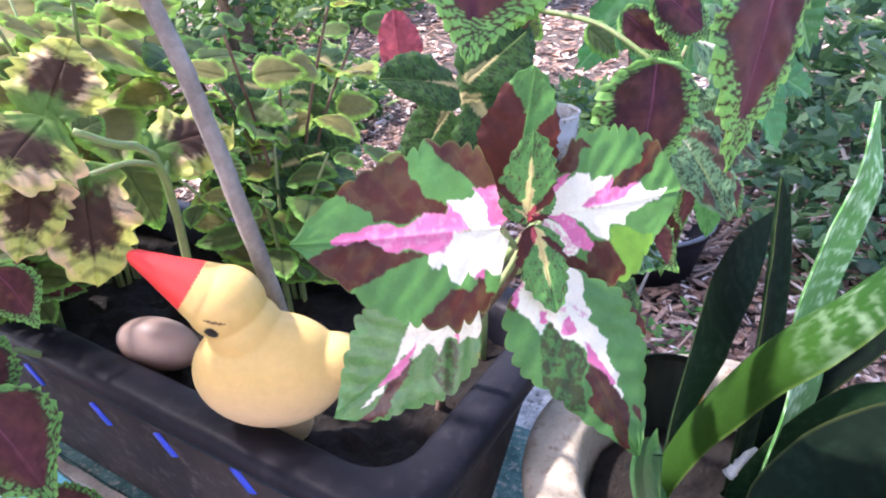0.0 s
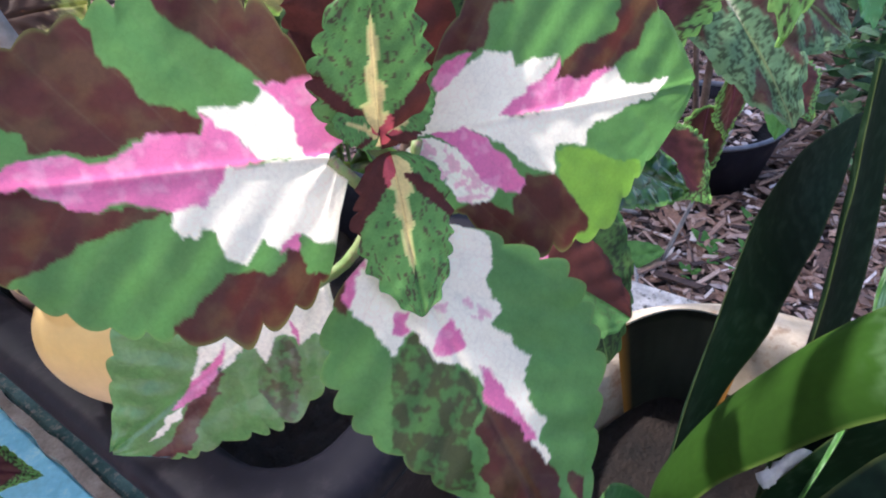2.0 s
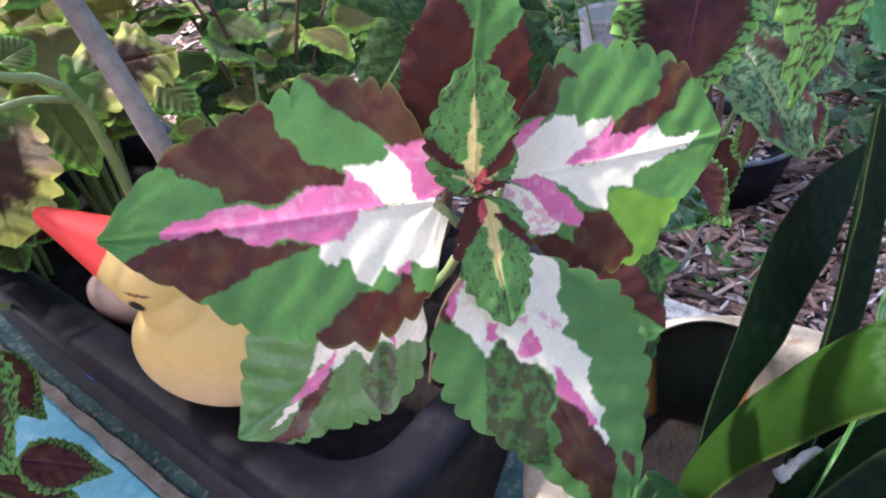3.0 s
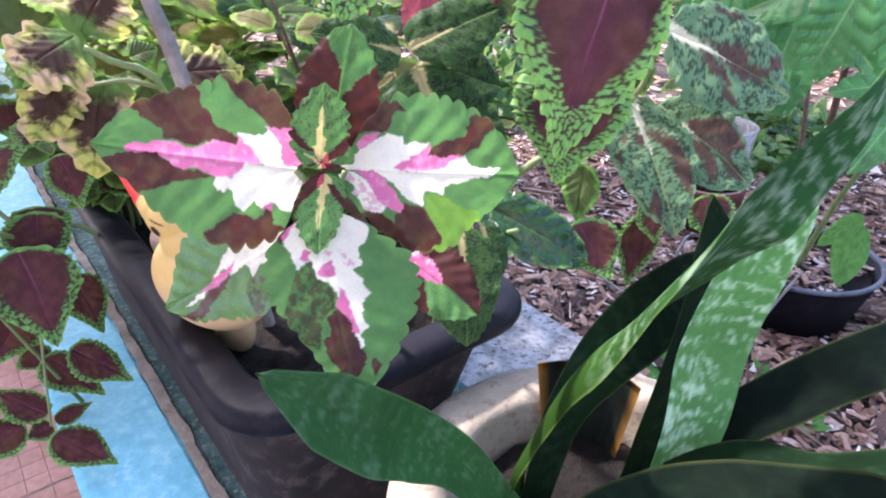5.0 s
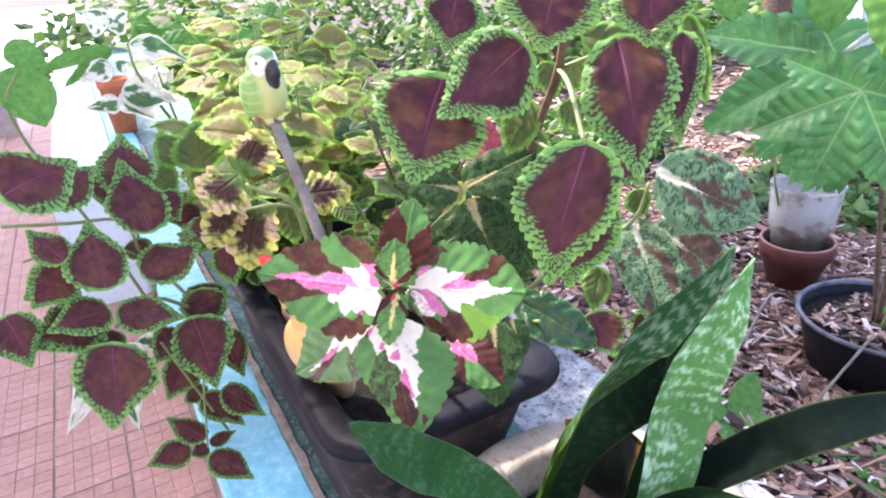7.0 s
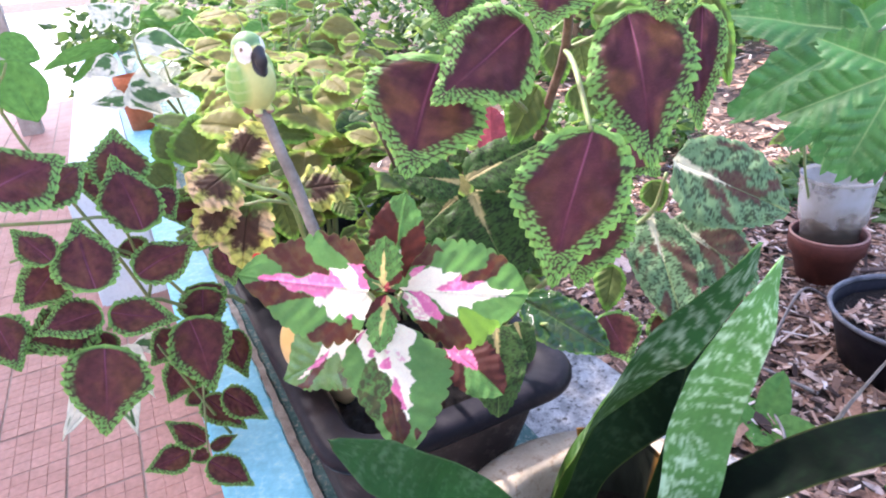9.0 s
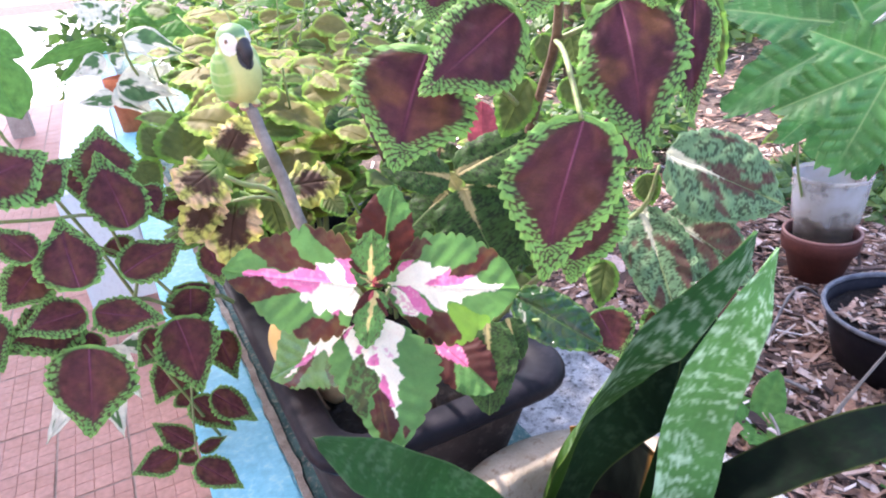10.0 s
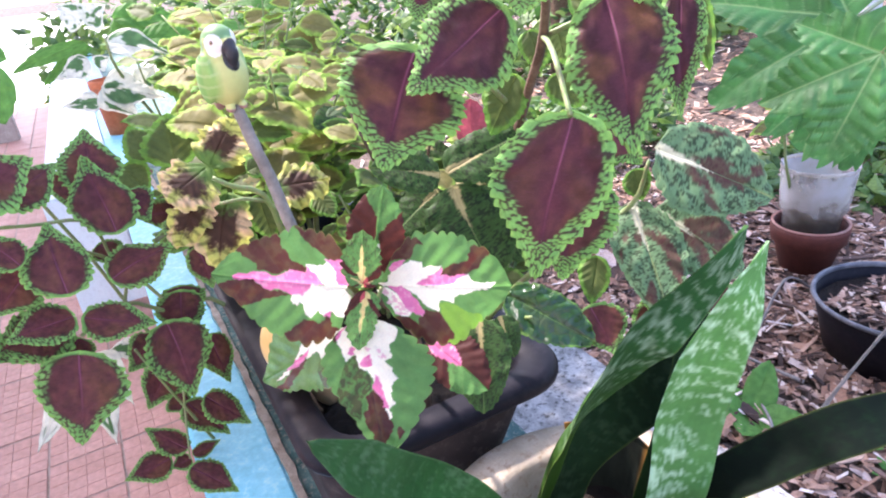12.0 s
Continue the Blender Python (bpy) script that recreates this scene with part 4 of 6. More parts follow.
leaf(trailing, "burgundy", (-0.203, 0.410, 0.834), (-0.306, 0.375, 0.824), 0.094, (0.11, -0.62, 0.78))
leaf(trailing, "burgundy", (-0.042, 0.455, 0.808), (-0.057, 0.410, 0.742), 0.079, (-0.02, -0.61, 0.79))
leaf(trailing, "burgundy", (-0.220, 0.342, 0.958), (-0.251, 0.353, 1.012), 0.050, (0.11, -0.68, 0.73))
leaf(trailing, "burgundy", (-0.228, 0.417, 0.919), (-0.283, 0.382, 0.883), 0.077, (0.12, -0.65, 0.75))
leaf(trailing, "burgundy", (-0.315, 0.370, 0.886), (-0.298, 0.340, 0.812), 0.068, (0.15, -0.61, 0.78))
leaf(trailing, "burgundy", (-0.012, 0.583, 0.645), (-0.001, 0.511, 0.573), 0.066, (-0.04, -0.57, 0.82))
leaf(trailing, "burgundy", (-0.095, 0.473, 0.732), (-0.153, 0.442, 0.703), 0.067, (0.03, -0.59, 0.80))
leaf(trailing, "burgundy", (-0.095, 0.532, 0.634), (-0.148, 0.490, 0.592), 0.077, (0.02, -0.57, 0.82))
leaf(trailing, "burgundy", (0.001, 0.438, 0.882), (0.006, 0.400, 0.822), 0.055, (-0.05, -0.64, 0.77))
leaf(trailing, "burgundy", (-0.197, 0.397, 0.809), (-0.220, 0.364, 0.775), 0.058, (0.08, -0.60, 0.79))
leaf(trailing, "burgundy", (-0.053, 0.421, 0.621), (0.004, 0.369, 0.571), 0.057, (-0.03, -0.54, 0.84))
leaf(trailing, "burgundy", (-0.083, 0.462, 0.596), (-0.034, 0.395, 0.546), 0.062, (-0.01, -0.54, 0.84))
leaf(trailing, "burgundy", (-0.105, 0.372, 0.566), (-0.156, 0.415, 0.609), 0.046, (0.03, -0.53, 0.84))
leaf(trailing, "burgundy", (-0.133, 0.379, 0.558), (-0.205, 0.370, 0.555), 0.057, (0.05, -0.52, 0.85))
leaf(trailing, "burgundy", (-0.104, 0.372, 0.547), (-0.137, 0.368, 0.545), 0.033, (0.02, -0.51, 0.86))
leaf(trailing, "burgundy", (-0.099, 0.385, 0.543), (-0.050, 0.389, 0.548), 0.028, (-0.00, -0.52, 0.86))
leaf(trailing, "burgundy", (-0.104, 0.302, 0.585), (-0.051, 0.261, 0.535), 0.053, (-0.00, -0.49, 0.87))
leaf(trailing, "burgundy", (-0.146, 0.496, 1.034), (-0.150, 0.461, 0.977), 0.050, (0.05, -0.71, 0.71))
leaf(trailing, "burgundy", (-0.071, 0.486, 0.983), (-0.051, 0.451, 0.941), 0.058, (-0.01, -0.69, 0.72))
leaf(trailing, "burgundy", (-0.100, 0.484, 0.603), (-0.088, 0.455, 0.579), 0.047, (0.01, -0.55, 0.83))
leaf(trailing, "burgundy", (-0.235, 0.439, 0.906), (-0.293, 0.41, 0.889), 0.069, (0.06, -0.62, 0.78))
leaf(trailing, "burgundy", (-0.203, 0.412, 0.831), (-0.304, 0.385, 0.835), 0.093, (0.06, -0.62, 0.78))
leaf(trailing, "burgundy", (-0.043, 0.475, 0.808), (-0.047, 0.438, 0.755), 0.079, (0.06, -0.62, 0.78))
leaf(trailing, "burgundy", (-0.319, 0.4, 0.851), (-0.3, 0.372, 0.807), 0.058, (0.06, -0.62, 0.78))
leaf(trailing, "burgundy", (-0.211, 0.431, 0.801), (-0.237, 0.4, 0.77), 0.063, (0.06, -0.62, 0.78))
leaf(trailing, "burgundy", (-0.132, 0.502, 0.906), (-0.11, 0.48, 0.873), 0.05, (0.06, -0.62, 0.78))
TRAIL_NODES = ((-0.185, 0.356, 0.831), (-0.123, 0.431, 0.828), (-0.122, 0.491, 0.877), (-0.201, 0.405, 0.953), (-0.270, 0.370, 0.960), (-0.072, 0.420, 0.700), (-0.090, 0.400, 0.620), (-0.105, 0.360, 0.555), (-0.050, 0.450, 0.770))
for blade_ob in [c for c in trailing.children if c.name.startswith("leaf")]:
    at = trailing.location + blade_ob.matrix_local.translation
    node = min((Vector(q) for q in TRAIL_NODES), key=lambda q: (q - at).length)
    if 0.006 < (node - at).length < 0.12:
        stem(trailing, [node, (node + at) / 2 + Vector((0, 0, 0.004)), at], 0.0018, 0.0013, None, "petiole", 8)
# pale leaf tips behind the trailing coleus
leaf(pale, "white", (-0.227, 0.487, 0.712), (-0.304, 0.407, 0.643), 0.056, (0.10, -0.57, 0.81))
leaf(pale, "white", (-0.207, 0.482, 0.695), (-0.197, 0.401, 0.605), 0.052, (0.07, -0.56, 0.82))
leaf(pale, "white", (-0.189, 0.498, 0.724), (-0.158, 0.432, 0.648), 0.047, (0.05, -0.58, 0.81))
leaf(pale, "white", (-0.112, 0.505, 0.704), (-0.189, 0.497, 0.723), 0.043, (0.04, -0.60, 0.80))
# leaves of the yellow-edged coleus
leaf(frilly, "frilled", (0.030, 0.308, 1.041), (-0.030, 0.276, 1.020), 0.088, (-0.06, -0.69, 0.72))
leaf(frilly, "frilled", (0.017, 0.312, 1.012), (-0.037, 0.275, 0.954), 0.059, (-0.05, -0.67, 0.74))
leaf(frilly, "frilled", (0.036, 0.317, 1.039), (0.081, 0.324, 1.096), 0.073, (-0.11, -0.71, 0.70))
leaf(frilly, "frilled", (0.047, 0.304, 1.000), (0.006, 0.256, 0.915), 0.081, (-0.08, -0.66, 0.75))
leaf(frilly, "frilled", (0.102, 0.293, 0.994), (0.188, 0.272, 0.999), 0.072, (-0.17, -0.66, 0.73))
leaf(frilly, "fresh", (0.092, 0.322, 0.979), (0.093, 0.288, 0.918), 0.055, (-0.12, -0.65, 0.75))
leaf(frilly, "fresh", (0.012, 0.547, 0.993), (0.022, 0.584, 1.075), 0.096, (-0.06, -0.72, 0.69))
leaf(frilly, "fresh", (-0.023, 0.572, 1.004), (-0.041, 0.605, 1.060), 0.064, (-0.03, -0.73, 0.69))
leaf(frilly, "fresh", (0.172, 0.299, 0.966), (0.182, 0.263, 0.939), 0.039, (-0.19, -0.64, 0.75))
leaf(frilly, "fresh", (-0.069, 0.572, 0.999), (-0.036, 0.560, 0.955), 0.067, (-0.02, -0.71, 0.71))
leaf(frilly, "fresh", (0.099, 0.400, 0.996), (0.131, 0.397, 1.004), 0.041, (-0.13, -0.69, 0.72))
leaf(frilly, "fresh", (0.154, 0.326, 0.967), (0.188, 0.329, 1.004), 0.053, (-0.18, -0.66, 0.73))
# leaves of the big-leaved burgundy coleus
leaf(broad, "beaded", (0.252, -0.188, 1.149), (0.214, -0.187, 1.009), 0.104, (-0.34, -0.90, 0.28))
leaf(broad, "beaded", (0.214, 0.002, 1.190), (0.151, -0.017, 1.085), 0.132, (-0.35, -0.79, 0.51))
leaf(broad, "beaded", (0.270, -0.072, 1.223), (0.172, -0.052, 1.164), 0.096, (-0.44, -0.77, 0.45))
leaf(broad, "beaded", (0.321, -0.149, 1.232), (0.306, -0.208, 1.108), 0.094, (-0.60, -0.63, 0.49))
leaf(broad, "beaded", (0.406, -0.149, 1.228), (0.384, -0.183, 1.121), 0.048, (-0.66, -0.59, 0.47))
leaf(broad, "beaded", (0.279, -0.112, 1.287), (0.252, -0.121, 1.223), 0.098, (-0.54, -0.75, 0.38))
leaf(broad, "beaded", (0.246, 0.016, 1.275), (0.217, 0.004, 1.217), 0.072, (-0.42, -0.82, 0.38))
leaf(broad, "beaded", (0.343, -0.167, 1.285), (0.327, -0.183, 1.225), 0.078, (-0.65, -0.66, 0.38))
leaf(broad, "beaded", (0.365, -0.082, 1.108), (0.387, -0.135, 1.066), 0.065, (-0.57, -0.61, 0.56))
leaf(broad, "beaded", (0.358, -0.056, 1.088), (0.372, -0.113, 1.049), 0.050, (-0.54, -0.62, 0.57))
leaf(broad, "fresh", (0.345, 0.021, 1.141), (0.303, 0.019, 1.082), 0.053, (-0.47, -0.72, 0.52))
leaf(broad, "fresh", (0.351, 0.001, 1.190), (0.350, -0.019, 1.149), 0.034, (-0.53, -0.71, 0.46))
leaf(broad, "fresh", (0.374, -0.015, 1.194), (0.377, -0.026, 1.153), 0.032, (-0.55, -0.70, 0.46))
leaf(broad, "fresh", (0.439, -0.069, 1.029), (0.438, -0.086, 0.997), 0.034, (-0.57, -0.56, 0.60))
leaf(broad, "fresh", (0.393, -0.014, 1.217), (0.444, -0.077, 1.204), 0.046, (-0.61, -0.67, 0.42))
leaf(broad, "fresh", (0.471, -0.101, 1.236), (0.478, -0.129, 1.138), 0.032, (-0.68, -0.59, 0.44))
leaf(broad, "fresh", (0.388, 0.013, 1.134), (0.409, -0.014, 1.099), 0.041, (-0.54, -0.67, 0.51))
leaf(broad, "fresh", (0.357, 0.048, 1.090), (0.377, 0.024, 1.059), 0.039, (-0.49, -0.69, 0.54))
leaf(broad, "beaded", (0.335, -0.095, 1.053), (0.308, -0.103, 0.942), 0.100, (-0.60, -0.63, 0.49))
# leaves of the mottled coleus
leaf(mottled, "mottle", (0.446, -0.100, 1.060), (0.536, -0.185, 1.004), 0.106, (-0.57, -0.45, 0.69))
leaf(mottled, "mottle", (0.431, -0.080, 0.994), (0.392, -0.174, 0.900), 0.076, (-0.49, -0.45, 0.75))
leaf(mottled, "mottle", (0.452, -0.093, 0.982), (0.495, -0.186, 0.926), 0.086, (-0.52, -0.43, 0.74))
leaf(mottled, "dark_mottle", (0.251, 0.052, 1.041), (0.177, 0.075, 1.062), 0.056, (-0.30, -0.67, 0.68))
leaf(mottled, "dark_mottle", (0.261, 0.047, 1.042), (0.361, 0.029, 1.077), 0.065, (-0.39, -0.63, 0.67))
leaf(mottled, "dark_mottle", (0.263, 0.039, 1.023), (0.269, -0.033, 0.928), 0.097, (-0.34, -0.59, 0.73))
leaf(mottled, "dark_mottle", (0.250, 0.061, 1.017), (0.186, 0.062, 0.979), 0.054, (-0.29, -0.64, 0.71))
leaf(mottled, "dark_mottle", (0.285, 0.067, 1.018), (0.352, 0.019, 1.002), 0.084, (-0.38, -0.61, 0.70))
leaf(mottled, "dark_mottle", (0.323, 0.052, 0.976), (0.329, -0.006, 0.926), 0.064, (-0.37, -0.57, 0.73))
leaf(mottled, "glossy", (0.273, -0.049, 0.917), (0.334, -0.131, 0.872), 0.066, (-0.32, -0.42, 0.85))
leaf(mottled, "burgundy", (0.361, -0.088, 0.886), (0.358, -0.136, 0.845), 0.063, (-0.37, -0.41, 0.83))
leaf(mottled, "burgundy", (0.485, -0.141, 0.898), (0.482, -0.172, 0.861), 0.050, (-0.46, -0.36, 0.81))
leaf(mottled, "burgundy", (0.425, -0.120, 0.913), (0.452, -0.119, 0.846), 0.038, (-0.55, -0.62, 0.55))
leaf(mottled, "burgundy", (0.455, -0.098, 0.870), (0.430, -0.106, 0.795), 0.044, (-0.55, -0.62, 0.55))
leaf(mottled, "fresh", (0.396, -0.058, 0.928), (0.367, -0.079, 0.883), 0.039, (-0.39, -0.45, 0.81))
leaf(mottled, "fresh", (0.417, -0.005, 1.065), (0.436, -0.035, 1.034), 0.042, (-0.46, -0.52, 0.73))
leaf(star, "dark_mottle", (0.207, -0.091, 0.927), (0.176, -0.145, 0.857), 0.059, (-0.26, -0.46, 0.85))
leaf(star, "dark_mottle", (0.235, -0.087, 0.918), (0.235, -0.115, 0.883), 0.033, (-0.30, -0.46, 0.83))


# ---- stems of the planter's coleus ----
stem(trailing, [(0.07, 0.46, 0.69), (0.0, 0.47, 0.775), (-0.050, 0.450, 0.770), (-0.123, 0.431, 0.828), (-0.185, 0.356, 0.831)], 0.004, 0.003)
stem(trailing, [(-0.050, 0.450, 0.770), (-0.122, 0.491, 0.877), (-0.201, 0.405, 0.953), (-0.270, 0.370, 0.960)], 0.0032, 0.002)
stem(trailing, [(-0.050, 0.450, 0.770), (-0.072, 0.420, 0.700), (-0.090, 0.400, 0.620), (-0.105, 0.360, 0.555)], 0.003, 0.0015)
stem(trailing, [(-0.123, 0.431, 0.828), (-0.113, 0.441, 0.858), (-0.122, 0.491, 0.877)], 0.003, 0.002)
stem(trailing, [(-0.288, 0.427, 0.999), (-0.204, 0.426, 0.983), (-0.136, 0.456, 0.959), (-0.122, 0.491, 0.877)], 0.0028, 0.0024)
stem(pale, [(-0.06, 0.45, 0.51), (-0.09, 0.42, 0.62), (-0.13, 0.40, 0.76)], 0.003, 0.002)
stem(frilly, [(0.12, 0.30, 0.685), (0.115, 0.295, 0.84), (0.095, 0.27, 0.985), (0.05, 0.265, 1.02), (0.03, 0.27, 1.035)], 0.005, 0.003)
stem(frilly, [(0.095, 0.27, 0.985), (0.06, 0.26, 1.0), (0.03, 0.265, 1.0)], 0.003, 0.002)
stem(frilly, [(0.10, 0.275, 0.97), (0.12, 0.29, 0.985), (0.125, 0.295, 0.99)], 0.003, 0.002)
stem(broad, [(0.34, 0.16, 0.68), (0.36, 0.12, 0.90), (0.355, 0.03, 1.09), (0.33, -0.05, 1.19), (0.29, -0.11, 1.26)], 0.007, 0.004, M_WOODY)
stem(broad, [(0.33, -0.05, 1.19), (0.28, -0.13, 1.19), (0.252, -0.188, 1.149)], 0.0027, 0.0024)
stem(broad, [(0.355, 0.03, 1.09), (0.345, -0.04, 1.08), (0.335, -0.095, 1.053)], 0.0027, 0.0022)
stem(broad, [(0.355, 0.03, 1.09), (0.29, 0.01, 1.15), (0.222, 0.006, 1.192)], 0.004, 0.002)
stem(broad, [(0.33, -0.05, 1.19), (0.36, -0.12, 1.22), (0.33, -0.19, 1.24)], 0.003, 0.002)
stem(broad, [(0.36, 0.12, 0.90), (0.375, 0.17, 0.97), (0.392, 0.21, 1.02)], 0.003, 0.002)
leaf(broad, "red", (0.392, 0.211, 1.015), (0.396, 0.216, 1.078), 0.052, (-0.6, -0.75, 0.2), None, 61, 20, "rose-red young leaf")
stem(mottled, [(0.30, 0.06, 0.68), (0.29, 0.05, 0.82), (0.245, 0.035, 0.985)], 0.006, 0.003)
stem(mottled, [(0.29, 0.05, 0.82), (0.34, -0.02, 0.92), (0.42, -0.08, 0.99), (0.43, -0.10, 1.05)], 0.005, 0.002)
stem(mottled, [(0.29, 0.05, 0.82), (0.28, -0.03, 0.87), (0.275, -0.09, 0.905)], 0.004, 0.002)

# ---- figurines ----
def lump_mesh(name, blobs, colour, voxel, mat):
    """Blobs (centre, radii, turn) grown together into one skin, coloured by place."""
    bm = bmesh.new()
    for c, r, turn in blobs:
        m = Matrix.Translation(c) @ Euler([radians(a) for a in turn]).to_matrix().to_4x4() @ Matrix.Diagonal((*r, 1))
        bmesh.ops.create_icosphere(bm, subdivisions=4, radius=1.0, matrix=m)
    raw = bpy.data.meshes.new("raw")
    bm.to_mesh(raw)
    bm.free()
    tmp = bpy.data.objects.new("raw", raw)
    scene.collection.objects.link(tmp)
    md = tmp.modifiers.new("skin", "REMESH")
    md.mode, md.voxel_size = "VOXEL", voxel
    sm = tmp.modifiers.new("smooth", "SMOOTH")
    sm.factor, sm.iterations = 0.5, 14
    me = bpy.data.meshes.new_from_object(tmp.evaluated_get(bpy.context.evaluated_depsgraph_get()))
    bpy.data.objects.remove(tmp)
    bpy.data.meshes.remove(raw)
    me.name = name
    me.materials.clear()
    me.materials.append(mat)
    n = len(me.vertices)
    co = np.zeros(n * 3)
    me.vertices.foreach_get("co", co)
    pig = colour(co.reshape(-1, 3))
    a = me.color_attributes.new("Pigment", "FLOAT_COLOR", "POINT")
    a.data.foreach_set("color", np.concatenate([pig, np.ones((n, 1))], axis=1).astype(np.float32).ravel())
    me.polygons.foreach_set("use_smooth", [True] * len(me.polygons))
    return me


def near(p, c, r):
    return np.linalg.norm((p - np.array(c)) / np.array(r), axis=1) < 1


def duck_colour(p):
    c = np.tile(np.array((0.62, 0.43, 0.14)), (len(p), 1))
    low = np.clip((0.03 - p[:, 2]) / 0.05, 0, 1)[:, None]
    c = c * (1 - 0.6 * low) + np.array((0.66, 0.50, 0.34)) * 0.6 * low
    beak = 0.8 * p[:, 1] + 0.6 * (p[:, 2] - 0.085) > 0.031
    c[beak] = (0.72, 0.045, 0.035)
    for s in (-1, 1):
        c[near(p, (s * 0.028, 0.0065, 0.0745), (0.020, 0.0060, 0.0060))] = (0.012, 0.010, 0.008)
        tilt = p.copy()
        tilt[:, 2] -= 0.25 * (p[:, 1] - 0.006)
        brow = near(tilt, (s * 0.030, 0.001, 0.0870), (0.016, 0.0095, 0.0013))
        c[brow] = (0.14, 0.07, 0.03)
    return c


# the duck looks along +y of its own
bill = [((0, 0.8 * d, 0.085 + 0.6 * d), (0.029 - 0.36 * (d - 0.018), 0.016, 0.027 - 0.34 * (d - 0.018)), (36, 0, 0)) for d in [0.018 + 0.0042 * k for k in range(14)]]
duck_mesh = lump_mesh("duck_figurine", [
    ((0, -0.026, 0.011), (0.041, 0.070, 0.059), (0, 0, 0)), ((0, -0.088, 0.022), (0.024, 0.028, 0.022), (15, 0, 0)), ((0, -0.012, 0.055), (0.031, 0.034, 0.036), (0, 0, 0)),
    ((0, 0.0, 0.085), (0.0325, 0.034, 0.0335), (0, 0, 0)), ((0.020, -0.025, -0.058), (0.012, 0.028, 0.042), (0, 0, 0))] + bill, duck_colour, 0.0013, M_FIG)
duck = new("duck_figurine", duck_mesh)
duck.matrix_world = pose(0.063, 0.178, 0.80, 0, 0, 33)
tagged(duck, "yellow duck figurine with a red bill sitting in the soil", "figurine")


def parrot_colour(p):
    c = np.tile(np.array((0.50, 0.52, 0.19)), (len(p), 1))
    back = np.clip((-p[:, 1] + 0.002 + 0.25 * (np.abs(p[:, 0]) - 0.012)) / 0.012, 0, 1)[:, None]
    side = np.clip((np.abs(p[:, 0]) - 0.017) / 0.008, 0, 1)[:, None]
    k = np.maximum(back, side * 0.8)
    c = c * (1 - k) + np.array((0.16, 0.38, 0.08)) * k
    streak = (np.sin(p[:, 2] * 420 + p[:, 0] * 200) > 0.7)[:, None] * k * 0.4
    c = c * (1 - streak) + np.array((0.5, 0.58, 0.3)) * streak
    crown = (p[:, 2] > 0.094) | ((p[:, 2] > 0.07) & (p[:, 1] < -0.004))
    c[crown] = (0.13, 0.25, 0.10)
    for s in (-1, 1):
        c[near(p, (s * 0.016, 0.013, 0.086), (0.012, 0.013, 0.014))] = (0.72, 0.70, 0.62)
        c[near(p, (s * 0.0205, 0.012, 0.090), (0.006, 0.0024, 0.0030))] = (0.25, 0.12, 0.05)
        c[near(p, (s * 0.0215, 0.0125, 0.090), (0.006, 0.0013, 0.0017))] = (0.01, 0.01, 0.01)
    c[near(p, (0, 0.028, 0.074), (0.0140, 0.0145, 0.0205))] = (0.025, 0.025, 0.03)
    c[p[:, 2] < 0.004] = (0.34, 0.2, 0.17)
    return c


parrot_mesh = lump_mesh("parrot_figurine", [
    ((0, 0.0, 0.040), (0.0285, 0.028, 0.038), (-8, 0, 0)), ((0, -0.003, 0.065), (0.024, 0.024, 0.03), (0, 0, 0)), ((0, 0.0, 0.086), (0.0215, 0.022, 0.021), (0, 0, 0)),
    ((0, 0.018, 0.084), (0.0105, 0.012, 0.012), (0, 0, 0)), ((0, 0.026, 0.074), (0.008, 0.008, 0.013), (-10, 0, 0)), ((0, 0.026, 0.064), (0.0045, 0.005, 0.008), (-6, 0, 0)),
    ((0, -0.02, 0.012), (0.012, 0.008, 0.026), (-28, 0, 0)), ((0.024, -0.008, 0.042), (0.007, 0.020, 0.034), (-12, 0, 0)), ((-0.024, -0.008, 0.042), (0.007, 0.020, 0.034), (-12, 0, 0)),
    ((0.009, 0.01, 0.003), (0.006, 0.008, 0.006), (0, 0, 0)), ((-0.009, 0.01, 0.003), (0.006, 0.008, 0.006), (0, 0, 0))], parrot_colour, 0.0013, M_FIG)
parrot = new("parrot_figurine", parrot_mesh)
parrot.matrix_world = pose(0.063, 0.193, 1.134, -8, 4, 200) @ Matrix.Scale(0.88, 4)
tagged(parrot, "green and yellow parrot figurine perched on a stick", "figurine")
stick = new("wooden_stick", tube_mesh("wooden_stick", [(0.066, 0.192, 1.138), (0.078, 0.183, 1.077), (0.090, 0.184, 1.023), (0.098, 0.182, 0.975), (0.117, 0.18, 0.86), (0.141, 0.178, 0.68)], 0.0068, 0.0085, M_STICK, 26, 10, 0.10))
tagged(stick, "weathered grey wooden stick standing in the planter soil", "stick")
egg = new("beige_stone", lump_mesh("beige_stone", [((0, 0, 0), (0.028, 0.055, 0.031), (0, 6, 12))], lambda p: np.tile(np.array((0.27, 0.18, 0.14)), (len(p), 1)), 0.003, M_FIG))
egg.location = (0.099, 0.366, 0.754)
tagged(egg, "smooth beige stone half sunk in the planter soil", "stone")

